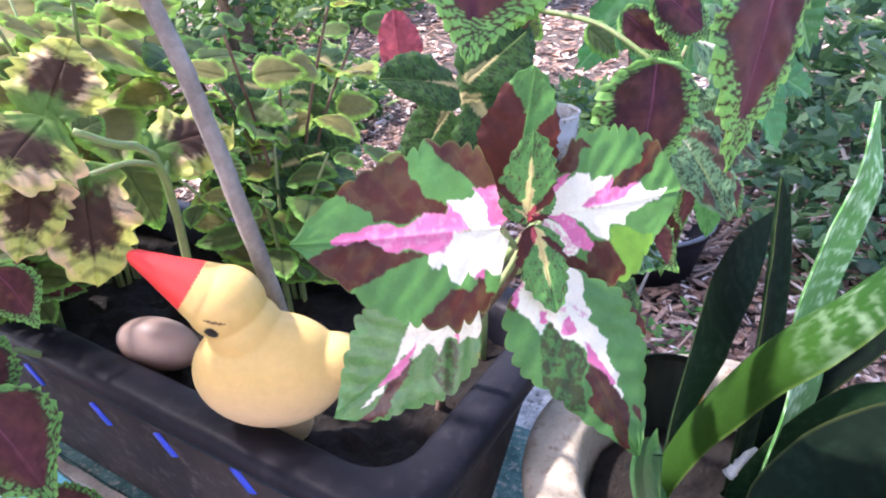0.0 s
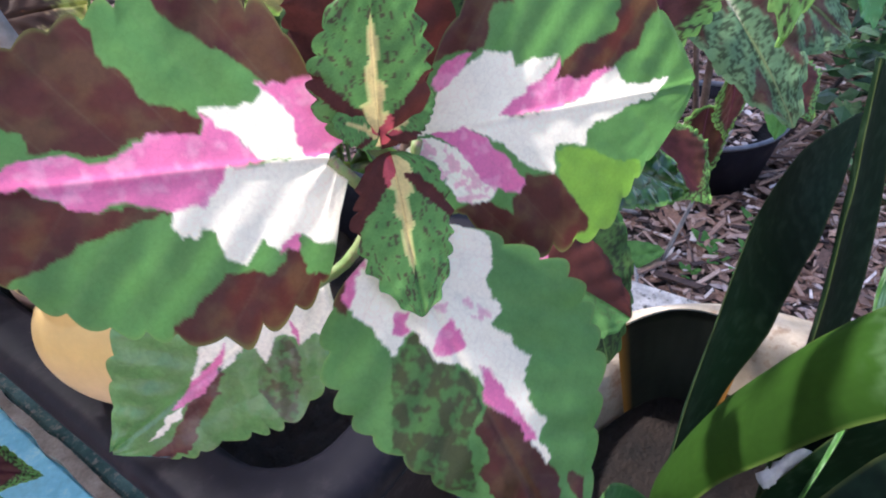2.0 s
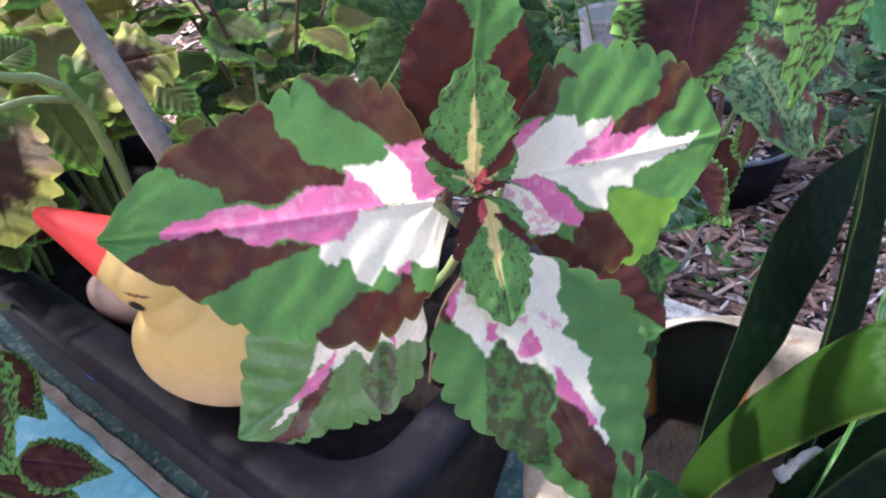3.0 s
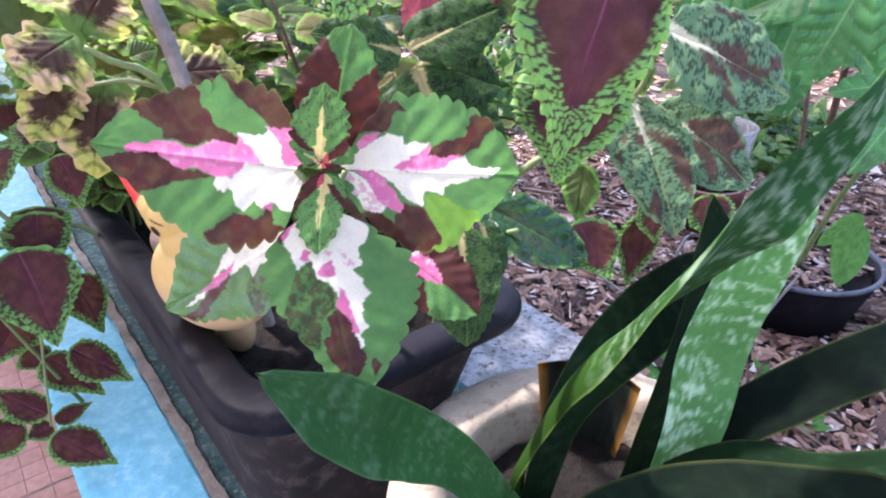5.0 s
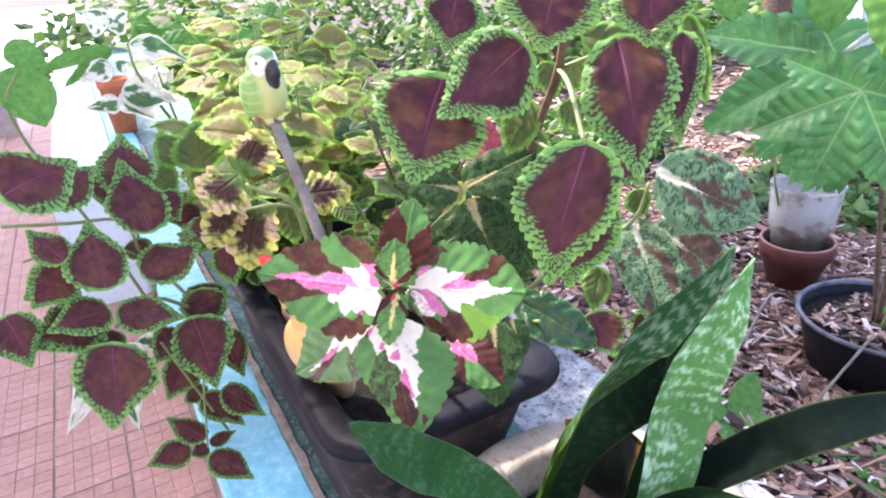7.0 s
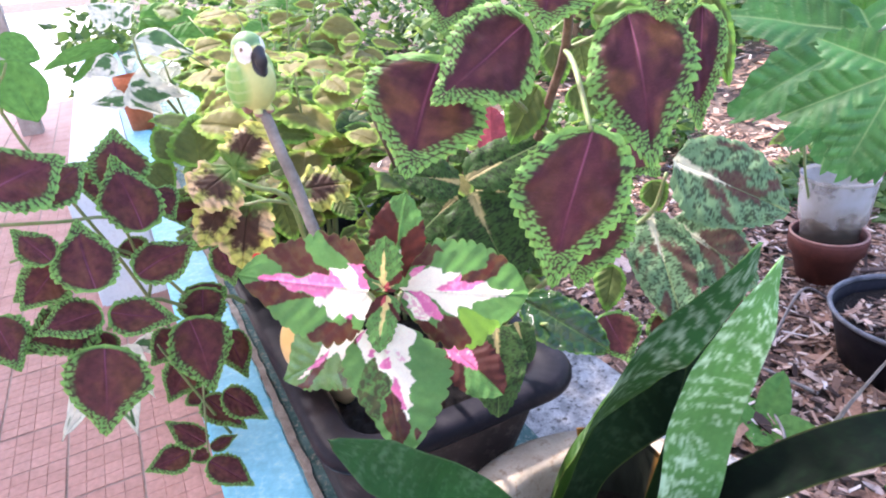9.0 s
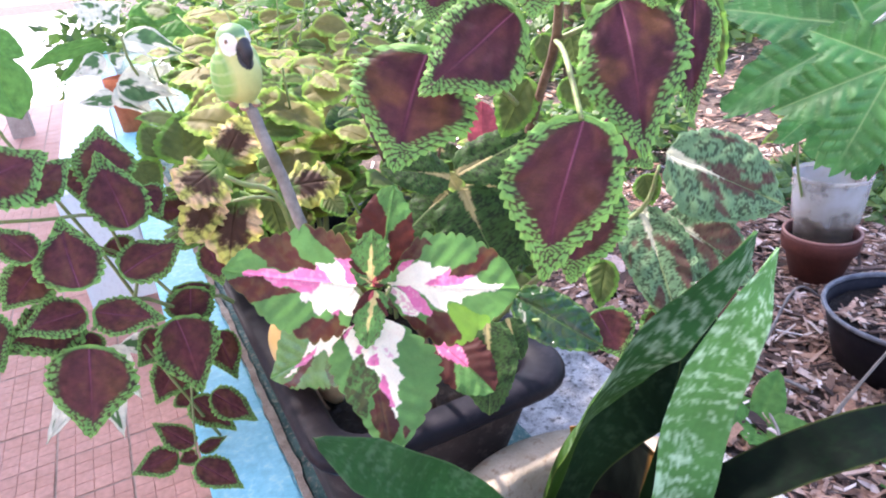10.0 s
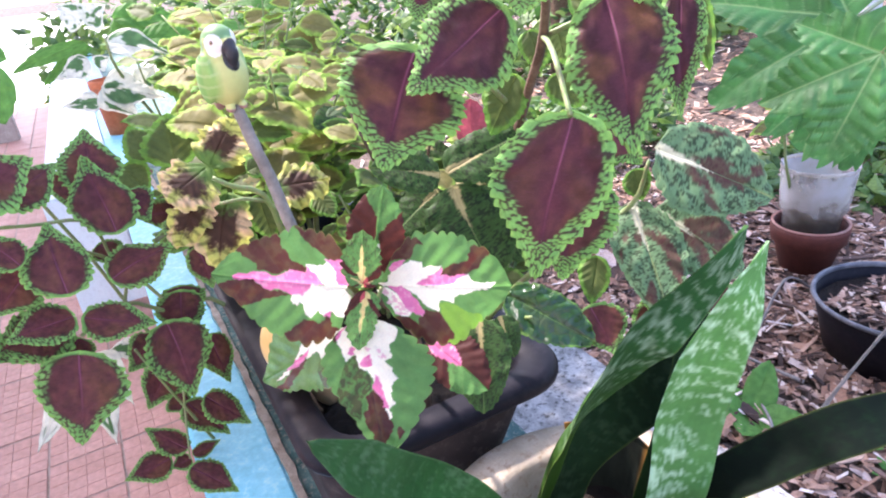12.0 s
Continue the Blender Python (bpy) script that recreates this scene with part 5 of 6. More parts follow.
# ---- snake plant in its stoneware pot ----
POT = (0.272, -0.216)
pot = thing("stoneware_pot", (*POT, 0.512), "rough cream stoneware pot with a thick rounded rim", "pot")
under("body", lathe_mesh("body", [(0.0, 0.0), (0.125, 0.0), (0.133, 0.005), (0.166, 0.104), (0.180, 0.150), (0.187, 0.160), (0.190, 0.168), (0.188, 0.175), (0.180, 0.179), (0.165, 0.181), (0.150, 0.180), (0.140, 0.177), (0.133, 0.168), (0.1212, 0.0865)], M_GLAZE, (*POT, 0.512), 72, wob=0.010), pot)
bm = bmesh.new()
bmesh.ops.create_circle(bm, cap_ends=True, segments=40, radius=0.1225)
bmesh.ops.subdivide_edges(bm, edges=bm.edges[:], cuts=3, use_grid_fill=True)
for v in bm.verts:
    v.co = Vector((POT[0] + v.co.x, POT[1] + v.co.y, 0.640 + 0.006 * noise.noise(v.co * 40)))
part("soil", bm, M_SOIL, pot, "dark soil")


def strap(plant, spine, widths, faces_to, seed, dark=0.0, pale=0.5, cup=0.12, label="", plain=0.0):
    """A snake plant blade along a spine: thick in the middle, with grey-green cross bands."""
    n, nv = 230, 24
    c = spline(spine, n)
    w = np.interp(np.linspace(0, 1, n), np.linspace(0, 1, len(widths)), widths)
    w = np.convolve(np.pad(w, 3, mode="edge"), np.ones(7) / 7, mode="valid")
    w[-6:] *= np.linspace(0.9, 0.12, 6)
    fn = spline(faces_to, n) if len(faces_to) > 1 else np.tile(np.array(faces_to[0], float), (n, 1))
    t = np.gradient(c, axis=0)
    t /= np.linalg.norm(t, axis=1)[:, None]
    verts, cols = [], []
    run = np.concatenate([[0], np.cumsum(np.linalg.norm(np.diff(c, axis=0), axis=1))])
    for side in (1, -1):
        for i in range(n):
            z = fn[i] - fn[i].dot(t[i]) * t[i]
            z /= np.linalg.norm(z)
            x = np.cross(t[i], z)
            for j in range(nv + 1):
                v = 2 * j / nv - 1
                h = cup * w[i] * v * v + side * 0.0022 * (1 - v ** 4)
                verts.append(c[i] + x * (v * w[i] / 2) + z * h)
                cols.append((run[i], v, w[i]))
    cols = np.array(cols)
    s, v, ww = cols[:, 0], cols[:, 1], cols[:, 2]
    zig = s * 60 + 2.2 * fractal(v * 1.3 + 7, s * 22, seed) + 1.3 * fractal(v * 5 + 3, s * 60, seed + 2) + 0.3 * np.abs(v)
    band = 0.5 + 0.5 * np.sin(zig * 2 * math.pi / 1.25)
    fine = 0.35 * fractal(v * 9, s * 260, seed + 5) + 0.65 * fractal(v * 17, s * 130, seed + 15)
    patch = fractal(v * 1.2 + 2, s * 22, seed + 11)
    k = np.clip((band * 0.50 + fine * 1.15 + patch * 0.9 - 1.32) * 2.0, 0, 1)[:, None] * pale
    if plain:
        k = k * np.clip((s / run[-1] - plain) / 0.2, 0, 1)[:, None]
    # dark: own tone, and near 1 the shade put into the pigment
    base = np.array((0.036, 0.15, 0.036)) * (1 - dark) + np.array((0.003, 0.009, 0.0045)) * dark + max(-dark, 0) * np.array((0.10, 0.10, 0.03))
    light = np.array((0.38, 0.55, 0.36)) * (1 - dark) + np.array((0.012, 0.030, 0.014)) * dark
    # young: lower blade darker and yellower, its backlit shade put into the pigment
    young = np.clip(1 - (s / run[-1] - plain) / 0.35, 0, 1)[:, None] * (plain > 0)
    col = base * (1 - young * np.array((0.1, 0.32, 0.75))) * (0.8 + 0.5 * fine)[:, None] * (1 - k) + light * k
    edge = (np.abs(v) > 0.95)[:, None]
    col = np.where(edge, col * 0.8 + np.array((0.03, 0.035, 0.008)), col)
    f1 = grid_faces(n, nv + 1)
    off = n * (nv + 1)
    faces = f1 + [tuple(off + q for q in f[::-1]) for f in f1]
    for i in range(n - 1):
        for j in (0, nv):
            a, b = i * (nv + 1) + j, (i + 1) * (nv + 1) + j
            faces.append((a, b, b + off, a + off) if j == 0 else (b, a, a + off, b + off))
    faces.append(tuple(range(nv + 1)) + tuple(off + q for q in range(nv, -1, -1)))
    return under("leaf", make_mesh("leaf", verts, faces, M_STRAP if dark < 0.6 else M_STRAP_SHADED, np.clip(col, 0.002, 1)), plant, label)


snake = thing("snake_plant", (*POT, 0.677), "snake plant with banded dark green sword leaves in the stoneware pot", "plant")
strap(snake, [(0.218, -0.172, 0.640), (0.213, -0.166, 0.700), (0.216, -0.185, 0.770), (0.208, -0.212, 0.834), (0.203, -0.233, 0.876), (0.197, -0.262, 0.922), (0.198, -0.290, 0.972), (0.208, -0.316, 1.018), (0.236, -0.326, 1.046), (0.262, -0.334, 1.072), (0.284, -0.332, 1.092)],
      [0.030, 0.040, 0.046, 0.049, 0.049, 0.052, 0.060, 0.050, 0.036, 0.022, 0.003], [(0.40, -0.83, -0.34), (0.40, -0.83, -0.30), (0.36, -0.85, -0.18), (0.10, -0.92, 0.15), (-0.02, -0.95, 0.3), (0.0, -0.9, 0.4)], 3, 0.60, 1.0, label="broad twisting banded blade", plain=0.50)
strap(snake, [(0.296, -0.245, 0.645), (0.320, -0.258, 0.764), (0.341, -0.249, 0.841), (0.355, -0.256, 0.907), (0.373, -0.267, 0.962), (0.394, -0.266, 0.995), (0.410, -0.264, 1.018)],
      [0.040, 0.064, 0.072, 0.068, 0.048, 0.018, 0.002], [(-0.33, -0.92, 0.25), (-0.30, -0.9, 0.35)], 8, -0.3, 0.9)
# blades with dark near 1 stand in shade, put into their colour
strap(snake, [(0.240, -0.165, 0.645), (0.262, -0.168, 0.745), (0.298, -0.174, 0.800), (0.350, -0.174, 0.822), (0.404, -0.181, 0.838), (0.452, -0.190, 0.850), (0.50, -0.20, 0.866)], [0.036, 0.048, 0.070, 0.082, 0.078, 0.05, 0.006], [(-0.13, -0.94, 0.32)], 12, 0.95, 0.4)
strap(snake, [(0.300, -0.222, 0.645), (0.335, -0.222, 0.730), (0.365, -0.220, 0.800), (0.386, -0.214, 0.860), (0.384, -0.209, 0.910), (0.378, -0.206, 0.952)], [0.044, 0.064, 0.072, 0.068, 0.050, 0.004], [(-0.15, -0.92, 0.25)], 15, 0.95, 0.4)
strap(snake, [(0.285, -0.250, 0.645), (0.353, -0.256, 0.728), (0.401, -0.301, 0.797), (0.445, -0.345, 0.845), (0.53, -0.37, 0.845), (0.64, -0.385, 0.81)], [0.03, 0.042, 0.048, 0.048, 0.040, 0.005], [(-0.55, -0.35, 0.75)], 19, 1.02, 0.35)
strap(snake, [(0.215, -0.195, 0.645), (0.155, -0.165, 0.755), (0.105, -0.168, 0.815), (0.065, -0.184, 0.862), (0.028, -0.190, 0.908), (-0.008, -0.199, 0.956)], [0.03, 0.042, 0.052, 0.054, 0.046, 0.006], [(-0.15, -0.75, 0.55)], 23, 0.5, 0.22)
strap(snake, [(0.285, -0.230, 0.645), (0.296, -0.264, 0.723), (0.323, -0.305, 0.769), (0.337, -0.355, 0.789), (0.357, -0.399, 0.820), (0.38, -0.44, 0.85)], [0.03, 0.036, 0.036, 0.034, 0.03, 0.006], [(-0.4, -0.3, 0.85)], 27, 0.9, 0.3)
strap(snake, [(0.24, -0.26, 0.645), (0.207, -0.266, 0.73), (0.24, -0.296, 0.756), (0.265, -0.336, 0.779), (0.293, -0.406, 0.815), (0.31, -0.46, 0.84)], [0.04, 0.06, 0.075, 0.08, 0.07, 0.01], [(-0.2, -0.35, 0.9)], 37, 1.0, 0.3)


def cut_leaf():
    """An old blade cut off level, rolled into a trough, with dried orange edges."""
    verts, cols = [], []
    a, b = np.array((0.316, -0.092, 0.0)), np.array((0.368, -0.182, 0.0))
    out = np.array((0.6, 0.28, 0.0))
    for side in (0, 1):
        for i in range(13):
            z = 0.640 + 0.098 * i / 12 + (0.002 * math.sin(i * 9) if i == 12 else 0)
            for j in range(21):
                u = j / 20
                p = a * (1 - u) + b * u + out * (0.035 * math.sin(math.pi * u)) - (0.003 * side) * out
                squeeze = 0.75 + 0.25 * i / 12
                m = (a + b) / 2
                p = m + (p - m) * squeeze
                verts.append((p[0], p[1], z))
                e = max(0.0, 1 - min(u, 1 - u) / 0.09)
                streak = 0.6 + 0.8 * float(vnoise(np.array([u * 26.0]), np.array([i * 0.25]), 4)[0])
                cols.append(np.array((0.018, 0.022, 0.016)) * streak * (1 - e) + np.array((0.42, 0.2, 0.04)) * e)
    f = grid_faces(13, 21)
    k = 13 * 21
    faces = [q[::-1] for q in f] + [tuple(k + v for v in q) for q in f] + [(12 * 21 + j, 12 * 21 + j + 1, k + 12 * 21 + j + 1, k + 12 * 21 + j) for j in range(20)]
    return make_mesh("cut_leaf", verts, faces, M_STRAP, np.clip(np.array(cols), 0, 1))


under("cut_leaf", cut_leaf(), snake, "old dark blade cut off level with orange edges")
under("dry_sheath", tube_mesh("dry_sheath", [(0.285, -0.22, 0.676), (0.30, -0.235, 0.70), (0.315, -0.245, 0.69), (0.33, -0.262, 0.70)], 0.006, 0.002, M_STONE, 16, 8, 0.3), snake, "papery white dried sheath")
white_stone = new("white_stone", lump_mesh("white_stone", [((0, 0, 0), (0.05, 0.04, 0.06), (0, 20, 0)), ((0.02, 0.02, -0.02), (0.04, 0.05, 0.04), (0, 0, 30))], lambda p: np.tile(np.array((0.72, 0.70, 0.68)), (len(p), 1)), 0.004, M_FIG))
white_stone.location = (0.46, -0.16, 0.56)
tagged(white_stone, "rough white stone lying on the wall top", "stone")

# ---- second planter and the light green coleus bushes ----
copy_thing(planter, pose(0.285, 1.40, 0.513))

LOW = {}


def low_blade(kind, k):
    if (kind, k) not in LOW:
        LOW[kind, k] = blade(kind, 0.62 + 0.05 * k, 50 + k * 3.1, 41, 10, None, 1.0 + 0.5 * k)
    return LOW[kind, k]


def bush(name, base, label, kinds, stems, spread, height, size, seed, pairs=5, mat=None, lean=(0, 0)):
    """A leafy plant: stems that fan out from the base, with leaves in opposite pairs."""
    r = np.random.default_rng(seed)
    plant = thing(name, base, label, "plant")
    b = np.array(base, float)
    for i in range(stems):
        a = 2.399 * i + r.uniform(0, 0.6)
        reach = spread * math.sqrt((i + 0.5) / stems)
        top = b + np.array((math.cos(a) * reach + lean[0], math.sin(a) * reach + lean[1], height * r.uniform(0.7, 1.05)))
        mid = b + np.array((math.cos(a) * reach * 0.35, math.sin(a) * reach * 0.35, height * 0.5))
        line = spline([b + np.array((math.cos(a) * 0.02, math.sin(a) * 0.02, 0)), mid, top], 20)
        under("stem", tube_mesh("stem", [line[0], line[6], line[12], line[19]], 0.004, 0.0018, mat or M_STEM, 10, 6), plant)
        for k in range(pairs):
            at = line[int(19 - k * 15 / pairs)]
            for s in (0, 1):
                w = a + k * 1.57 + s * math.pi + r.uniform(-0.5, 0.5)
                d = Vector((math.cos(w), math.sin(w), r.uniform(-0.35, 0.35)))
                n = Vector((r.uniform(-0.5, 0.2), r.uniform(-1.3, -0.2), 0.9))
                sz = size * r.uniform(0.65, 1.25) * (0.55 if k == 0 else 1.0)
                p = Vector(at) + d * sz * 0.25
                m, _ = stand(p, p + d * sz, n)
                ob = new("leaf", low_blade(kinds[int(r.integers(len(kinds)))], int(r.integers(4))))
                ob.parent = plant
                ob.matrix_local = Matrix.Translation(-plant.location) @ m
    return plant


bush("lime_coleus", (0.22, 0.62, 0.685), "coleus with lime green leaves flushed brown, sunlit", ["lime", "lime", "lime", "fresh"], 13, 0.22, 0.46, 0.10, 11, 5)
bush("lime_coleus", (0.31, 1.12, 0.685), "coleus with lime green leaves flushed brown, sunlit", ["lime", "lime", "fresh"], 15, 0.28, 0.54, 0.13, 12, 5)
bush("lime_coleus", (0.36, 1.60, 0.685), "coleus with lime green leaves flushed brown, sunlit", ["lime", "lime", "fresh"], 9, 0.28, 0.46, 0.105, 13)
bush("green_coleus", (0.10, 0.72, 0.685), "low green coleus with dark-centred leaves", ["fresh", "burgundy", "fresh"], 7, 0.16, 0.24, 0.06, 14, 4)
bush("green_coleus", (0.075, 0.58, 0.685), "small dark coleus with maroon-centred green leaves over the rim", ["burgundy", "fresh", "burgundy"], 9, 0.10, 0.25, 0.062, 24, 5, None, (-0.05, 0.0))
bush("green_coleus", (0.28, 0.34, 0.685), "low green coleus with dark-centred leaves", ["fresh", "lime", "fresh"], 7, 0.13, 0.25, 0.06, 15, 4)
bush("olive_coleus", (0.36, 0.40, 0.685), "olive green coleus behind the tall stems", ["fresh", "lime", "dark_mottle"], 7, 0.15, 0.38, 0.075, 16, 5, M_WOODY)
bush("green_coleus", (0.56, 0.45, 0.498), "green coleus growing beside the planter", ["fresh", "mottle", "lime"], 7, 0.18, 0.40, 0.08, 17, 4)


# ---- potted plants along the ledge ----
terracotta = thing("terracotta_pot", (0.0, 3.40, 0.51), "orange terracotta pot on the ledge", "pot")
M_ORANGE = two_tone("orange_clay", (0.48, 0.13, 0.05), (0.58, 0.19, 0.08), 8, 0.75)
under("body", lathe_mesh("body", [(0, 0), (0.06, 0), (0.082, 0.25), (0.088, 0.25), (0.09, 0.29), (0.082, 0.295), (0.076, 0.25), (0.05, 0.24), (0, 0.24)], M_ORANGE, (0.0, 3.40, 0.51), 40), terracotta)
whiteplant = thing("variegated_plant", (0.17, 1.40, 0.70), "plant with white leaves splashed green in the far planter", "plant")
stem(whiteplant, [(0.17, 1.40, 0.70), (0.08, 1.40, 0.88), (0.0, 1.34, 1.06), (-0.01, 1.33, 1.15)], 0.006, 0.003)
stem(whiteplant, [(0.08, 1.40, 0.88), (0.06, 1.38, 1.0), (0.05, 1.36, 1.08)], 0.004, 0.002)
copy_thing(terracotta, pose(0.33, 2.15, 0.51))
bush("leafy_shrub", (0.33, 2.15, 0.75), "green leafy plant in a terracotta pot on the ledge", ["plain", "lime", "plain", "fresh"], 11, 0.30, 0.42, 0.13, 19, 5)
climber = thing("climbing_plant", (-0.09, 0.75, 0.51), "green climber with a broad leaf beside the terrace", "plant")
stem(climber, [(-0.09, 0.75, 0.51), (-0.16, 0.70, 0.8), (-0.25, 0.63, 1.1), (-0.22, 0.60, 1.19)], 0.004, 0.002)

# ---- pots on the mulch ----
def potted(name, centre, profile, mat, label, soil_r, soil_z):
    p = thing(name, (*centre, 0.0), label, "pot")
    under("body", lathe_mesh("body", profile, mat, (*centre, 0.0), 64), p)
    bm = bmesh.new()
    bmesh.ops.create_circle(bm, cap_ends=True, segments=40, radius=soil_r)
    bmesh.ops.subdivide_edges(bm, edges=bm.edges[:], cuts=3, use_grid_fill=True)
    for v in bm.verts:
        v.co = Vector((centre[0] + v.co.x, centre[1] + v.co.y, soil_z + 0.012 * noise.noise(v.co * 20)))
    part("soil", bm, M_SOIL, p, "dark soil with bark chips")
    return p


BLACK_POT = (1.86, 0.26)
black_pot = potted("black_pot", BLACK_POT, [(0, 0), (0.18, 0), (0.226, 0.172), (0.229, 0.192), (0.234, 0.192), (0.234, 0.186), (0.225, 0.186), (0.218, 0.15), (0.19, 0.06)], M_BLACK, "round black plastic pot full of bark chips on the mulch", 0.217, 0.157)
# rim ring in lighter grey: the sun's highlight on black plastic, as colour
under("rim", lathe_mesh("rim", [(0.2275, 0.1915), (0.237, 0.1915), (0.241, 0.198), (0.239, 0.205), (0.232, 0.206), (0.2265, 0.202), (0.2275, 0.1915)], two_tone("sunlit_plastic", (0.07, 0.075, 0.09), (0.16, 0.165, 0.185), 20, 0.45), (*BLACK_POT, 0.0), 64), black_pot, "grey rolled rim, sun highlight put into its colour")
tagged(bark_chips("bark_chips", 420, 21, 1.71, 2.01, 0.11, 0.41, 0.020, M_BARK), "bark chips filling the black pot", "mulch", kind="stuff").location = (0, 0, 0.157)
CLAY = (2.17, 0.76)
clay_pot = potted("clay_pot", CLAY, [(0, 0), (0.085, 0), (0.12, 0.13), (0.132, 0.135), (0.138, 0.185), (0.135, 0.2), (0.124, 0.2), (0.118, 0.14)], M_TERRA, "dark red clay pot holding a plastic sleeve on the mulch", 0.116, 0.165)
m, n, l, b = material("cloudy_plastic", 0.22)
b.inputs["Transmission Weight"].default_value = 0.72
b.inputs["IOR"].default_value = 1.15
dirt = noise_node(n, l, 9, 6)
cloud = ramp(n, l, dirt.outputs[0], [(0.32, (0.56, 0.49, 0.41)), (0.46, (0.86, 0.82, 0.76)), (0.60, (0.97, 0.96, 0.94))])
height = n.new("ShaderNodeSeparateXYZ")
where = n.new("ShaderNodeTexCoord")
l.new(where.outputs["Object"], height.inputs[0])
level = n.new("ShaderNodeMath")
level.operation = "MULTIPLY_ADD"
l.new(dirt.outputs[0], level.inputs[0])
level.inputs[1].default_value = 0.16
l.new(height.outputs[2], level.inputs[2])
splashed = ramp(n, l, level.outputs[0], [(0.29, (0.85, 0.85, 0.85)), (0.37, (0, 0, 0))])     # soil splashed up the lower wall
l.new(mix(n, l, splashed.outputs[0], cloud.outputs[0], (0.13, 0.085, 0.055)), b.inputs["Base Color"])
sleeve = thing("plastic_bottle", (*CLAY, 0.172), "cut clear plastic bottle, clouded with soil, round a seedling", "bottle")
under("wall", lathe_mesh("wall", [(0.098, 0.172), (0.104, 0.25), (0.116, 0.26), (0.128, 0.42), (0.1245, 0.42), (0.112, 0.262), (0.100, 0.252), (0.094, 0.174)], m, (*CLAY, 0.0), 56, wob=0.01), sleeve)
under("cut_rim", lathe_mesh("cut_rim", [(0.1235, 0.42), (0.129, 0.42), (0.132, 0.431), (0.128, 0.435), (0.124, 0.43), (0.1235, 0.42)], m, (*CLAY, 0.0), 56, wob=0.01), sleeve, "whitish cut edge of the plastic")
under("soil", lathe_mesh("soil", [(0, 0.173), (0.088, 0.173), (0.095, 0.235), (0.098, 0.252), (0.085, 0.285), (0.045, 0.30), (0, 0.292)], M_SOIL, (*CLAY, 0.0), 40, wob=0.02), sleeve, "damp soil in the bottom")
M_RIMCLAY = two_tone("pinkish_clay", (0.42, 0.20, 0.15), (0.55, 0.32, 0.26), 20, 0.8)
under("pale_edge", lathe_mesh("pale_edge", [(0.1255, 0.1995), (0.134, 0.1995), (0.136, 0.2035), (0.132, 0.206), (0.126, 0.2045), (0.1255, 0.1995)], M_RIMCLAY, (*CLAY, 0.0), 56), clay_pot, "pale pinkish edge")
seedling = thing("seedling", (2.15, 0.78, 0.17), "thin seedling stem with pale leaves in the plastic sleeve", "plant")
stem(seedling, [(2.15, 0.78, 0.17), (2.02, 0.79, 0.45), (2.02, 0.83, 0.70), (1.98, 0.86, 0.95)], 0.006, 0.003)
for tip, w in (((1.96, 0.86, 0.66), 0.05), ((1.86, 0.83, 0.60), 0.06), ((2.09, 0.86, 0.74), 0.04), ((1.93, 0.92, 0.98), 0.09)):
    leaf(seedling, "lime", (2.02, 0.83, tip[2] + 0.02), tip, w, (-0.5, -0.4, 0.8))

# ---- lobed plant in the black pot ----
def lobed_mesh(seed, teeth=26):
    """A five-lobed blade of radius about 1 round the end of its stalk, the middle lobe along +y."""
    nt, nr = 420, 44
    th = np.linspace(-math.pi * 0.93, math.pi * 0.93, nt)
    lobes = ((0.0, 1.0), (0.80, 0.95), (-0.80, 0.95), (1.65, 0.70), (-1.65, 0.70))
    rad = np.full(nt, 0.30)
    for a, r in lobes:
        d = th - a
        rad = np.maximum(rad, r * (0.56 + 0.44 * np.exp(-(np.abs(d) / 0.30) ** 1.5)) * np.exp(-(d / 0.70) ** 6))
    rad = np.convolve(np.pad(rad, 4, mode="edge"), np.ones(9) / 9, mode="valid")
    rad *= 1 + 0.09 * ((th * teeth / math.pi + 0.3 * np.sin(th * 5 + seed)) % 1) + 0.05 * np.sin(th * 7 + seed)
    F, T = np.meshgrid(np.linspace(0, 1, nr + 1), th, indexing="ij")
    R = rad[None, :] * F
    X, Y = R * np.sin(T), R * np.cos(T)
    near_rib = np.full(R.shape, 9.0)
    for a, _ in lobes:
        near_rib = np.minimum(near_rib, np.where(np.cos(T - a) > 0, np.abs(np.sin(T - a)) * R, 9.0))
    cell = (R * 9 - near_rib * 6 + 0.2 * vnoise(X * 5, Y * 5, seed)) % 1
    Z = -0.20 * R * R + 0.30 * np.minimum(near_rib, 0.2) + 0.030 * np.sin(math.pi * cell) * np.minimum(near_rib * 8, 1) - 0.07 * np.sin(T * 2 + seed) * R + 0.05 * (vnoise(X * 3 + 7, Y * 3, seed) - 0.5) + 0.05 * (fractal(X * 4 + 2, Y * 4 + 6, seed + 4) - 0.5)
    rib = np.clip(1 - near_rib / (0.016 * (1.25 - F)), 0, 1)
    side = np.clip(1 - np.minimum(cell, 1 - cell) / 0.06, 0, 1) * 0.5 * (near_rib < 0.3)
    k = np.maximum(rib, side)[..., None]
    tone = fractal(X * 5 + 9, Y * 5 + 4, seed)[..., None]
    col = np.array((0.070, 0.25, 0.065)) * (0.55 + 0.85 * tone) * (1 - k) + np.array((0.27, 0.46, 0.18)) * k
    # darker line along each side vein: the pleats' shading put into the pigment
    col = col * (1 - 0.2 * np.clip(1 - np.abs(cell - 0.84) / 0.13, 0, 1) * (near_rib > 0.01))[..., None]
    return make_mesh("leaf", np.stack([X, Y, Z], axis=-1).reshape(-1, 3), grid_faces(nr + 1, nt), M_LOBED, np.clip(col.reshape(-1, 3), 0, 1))


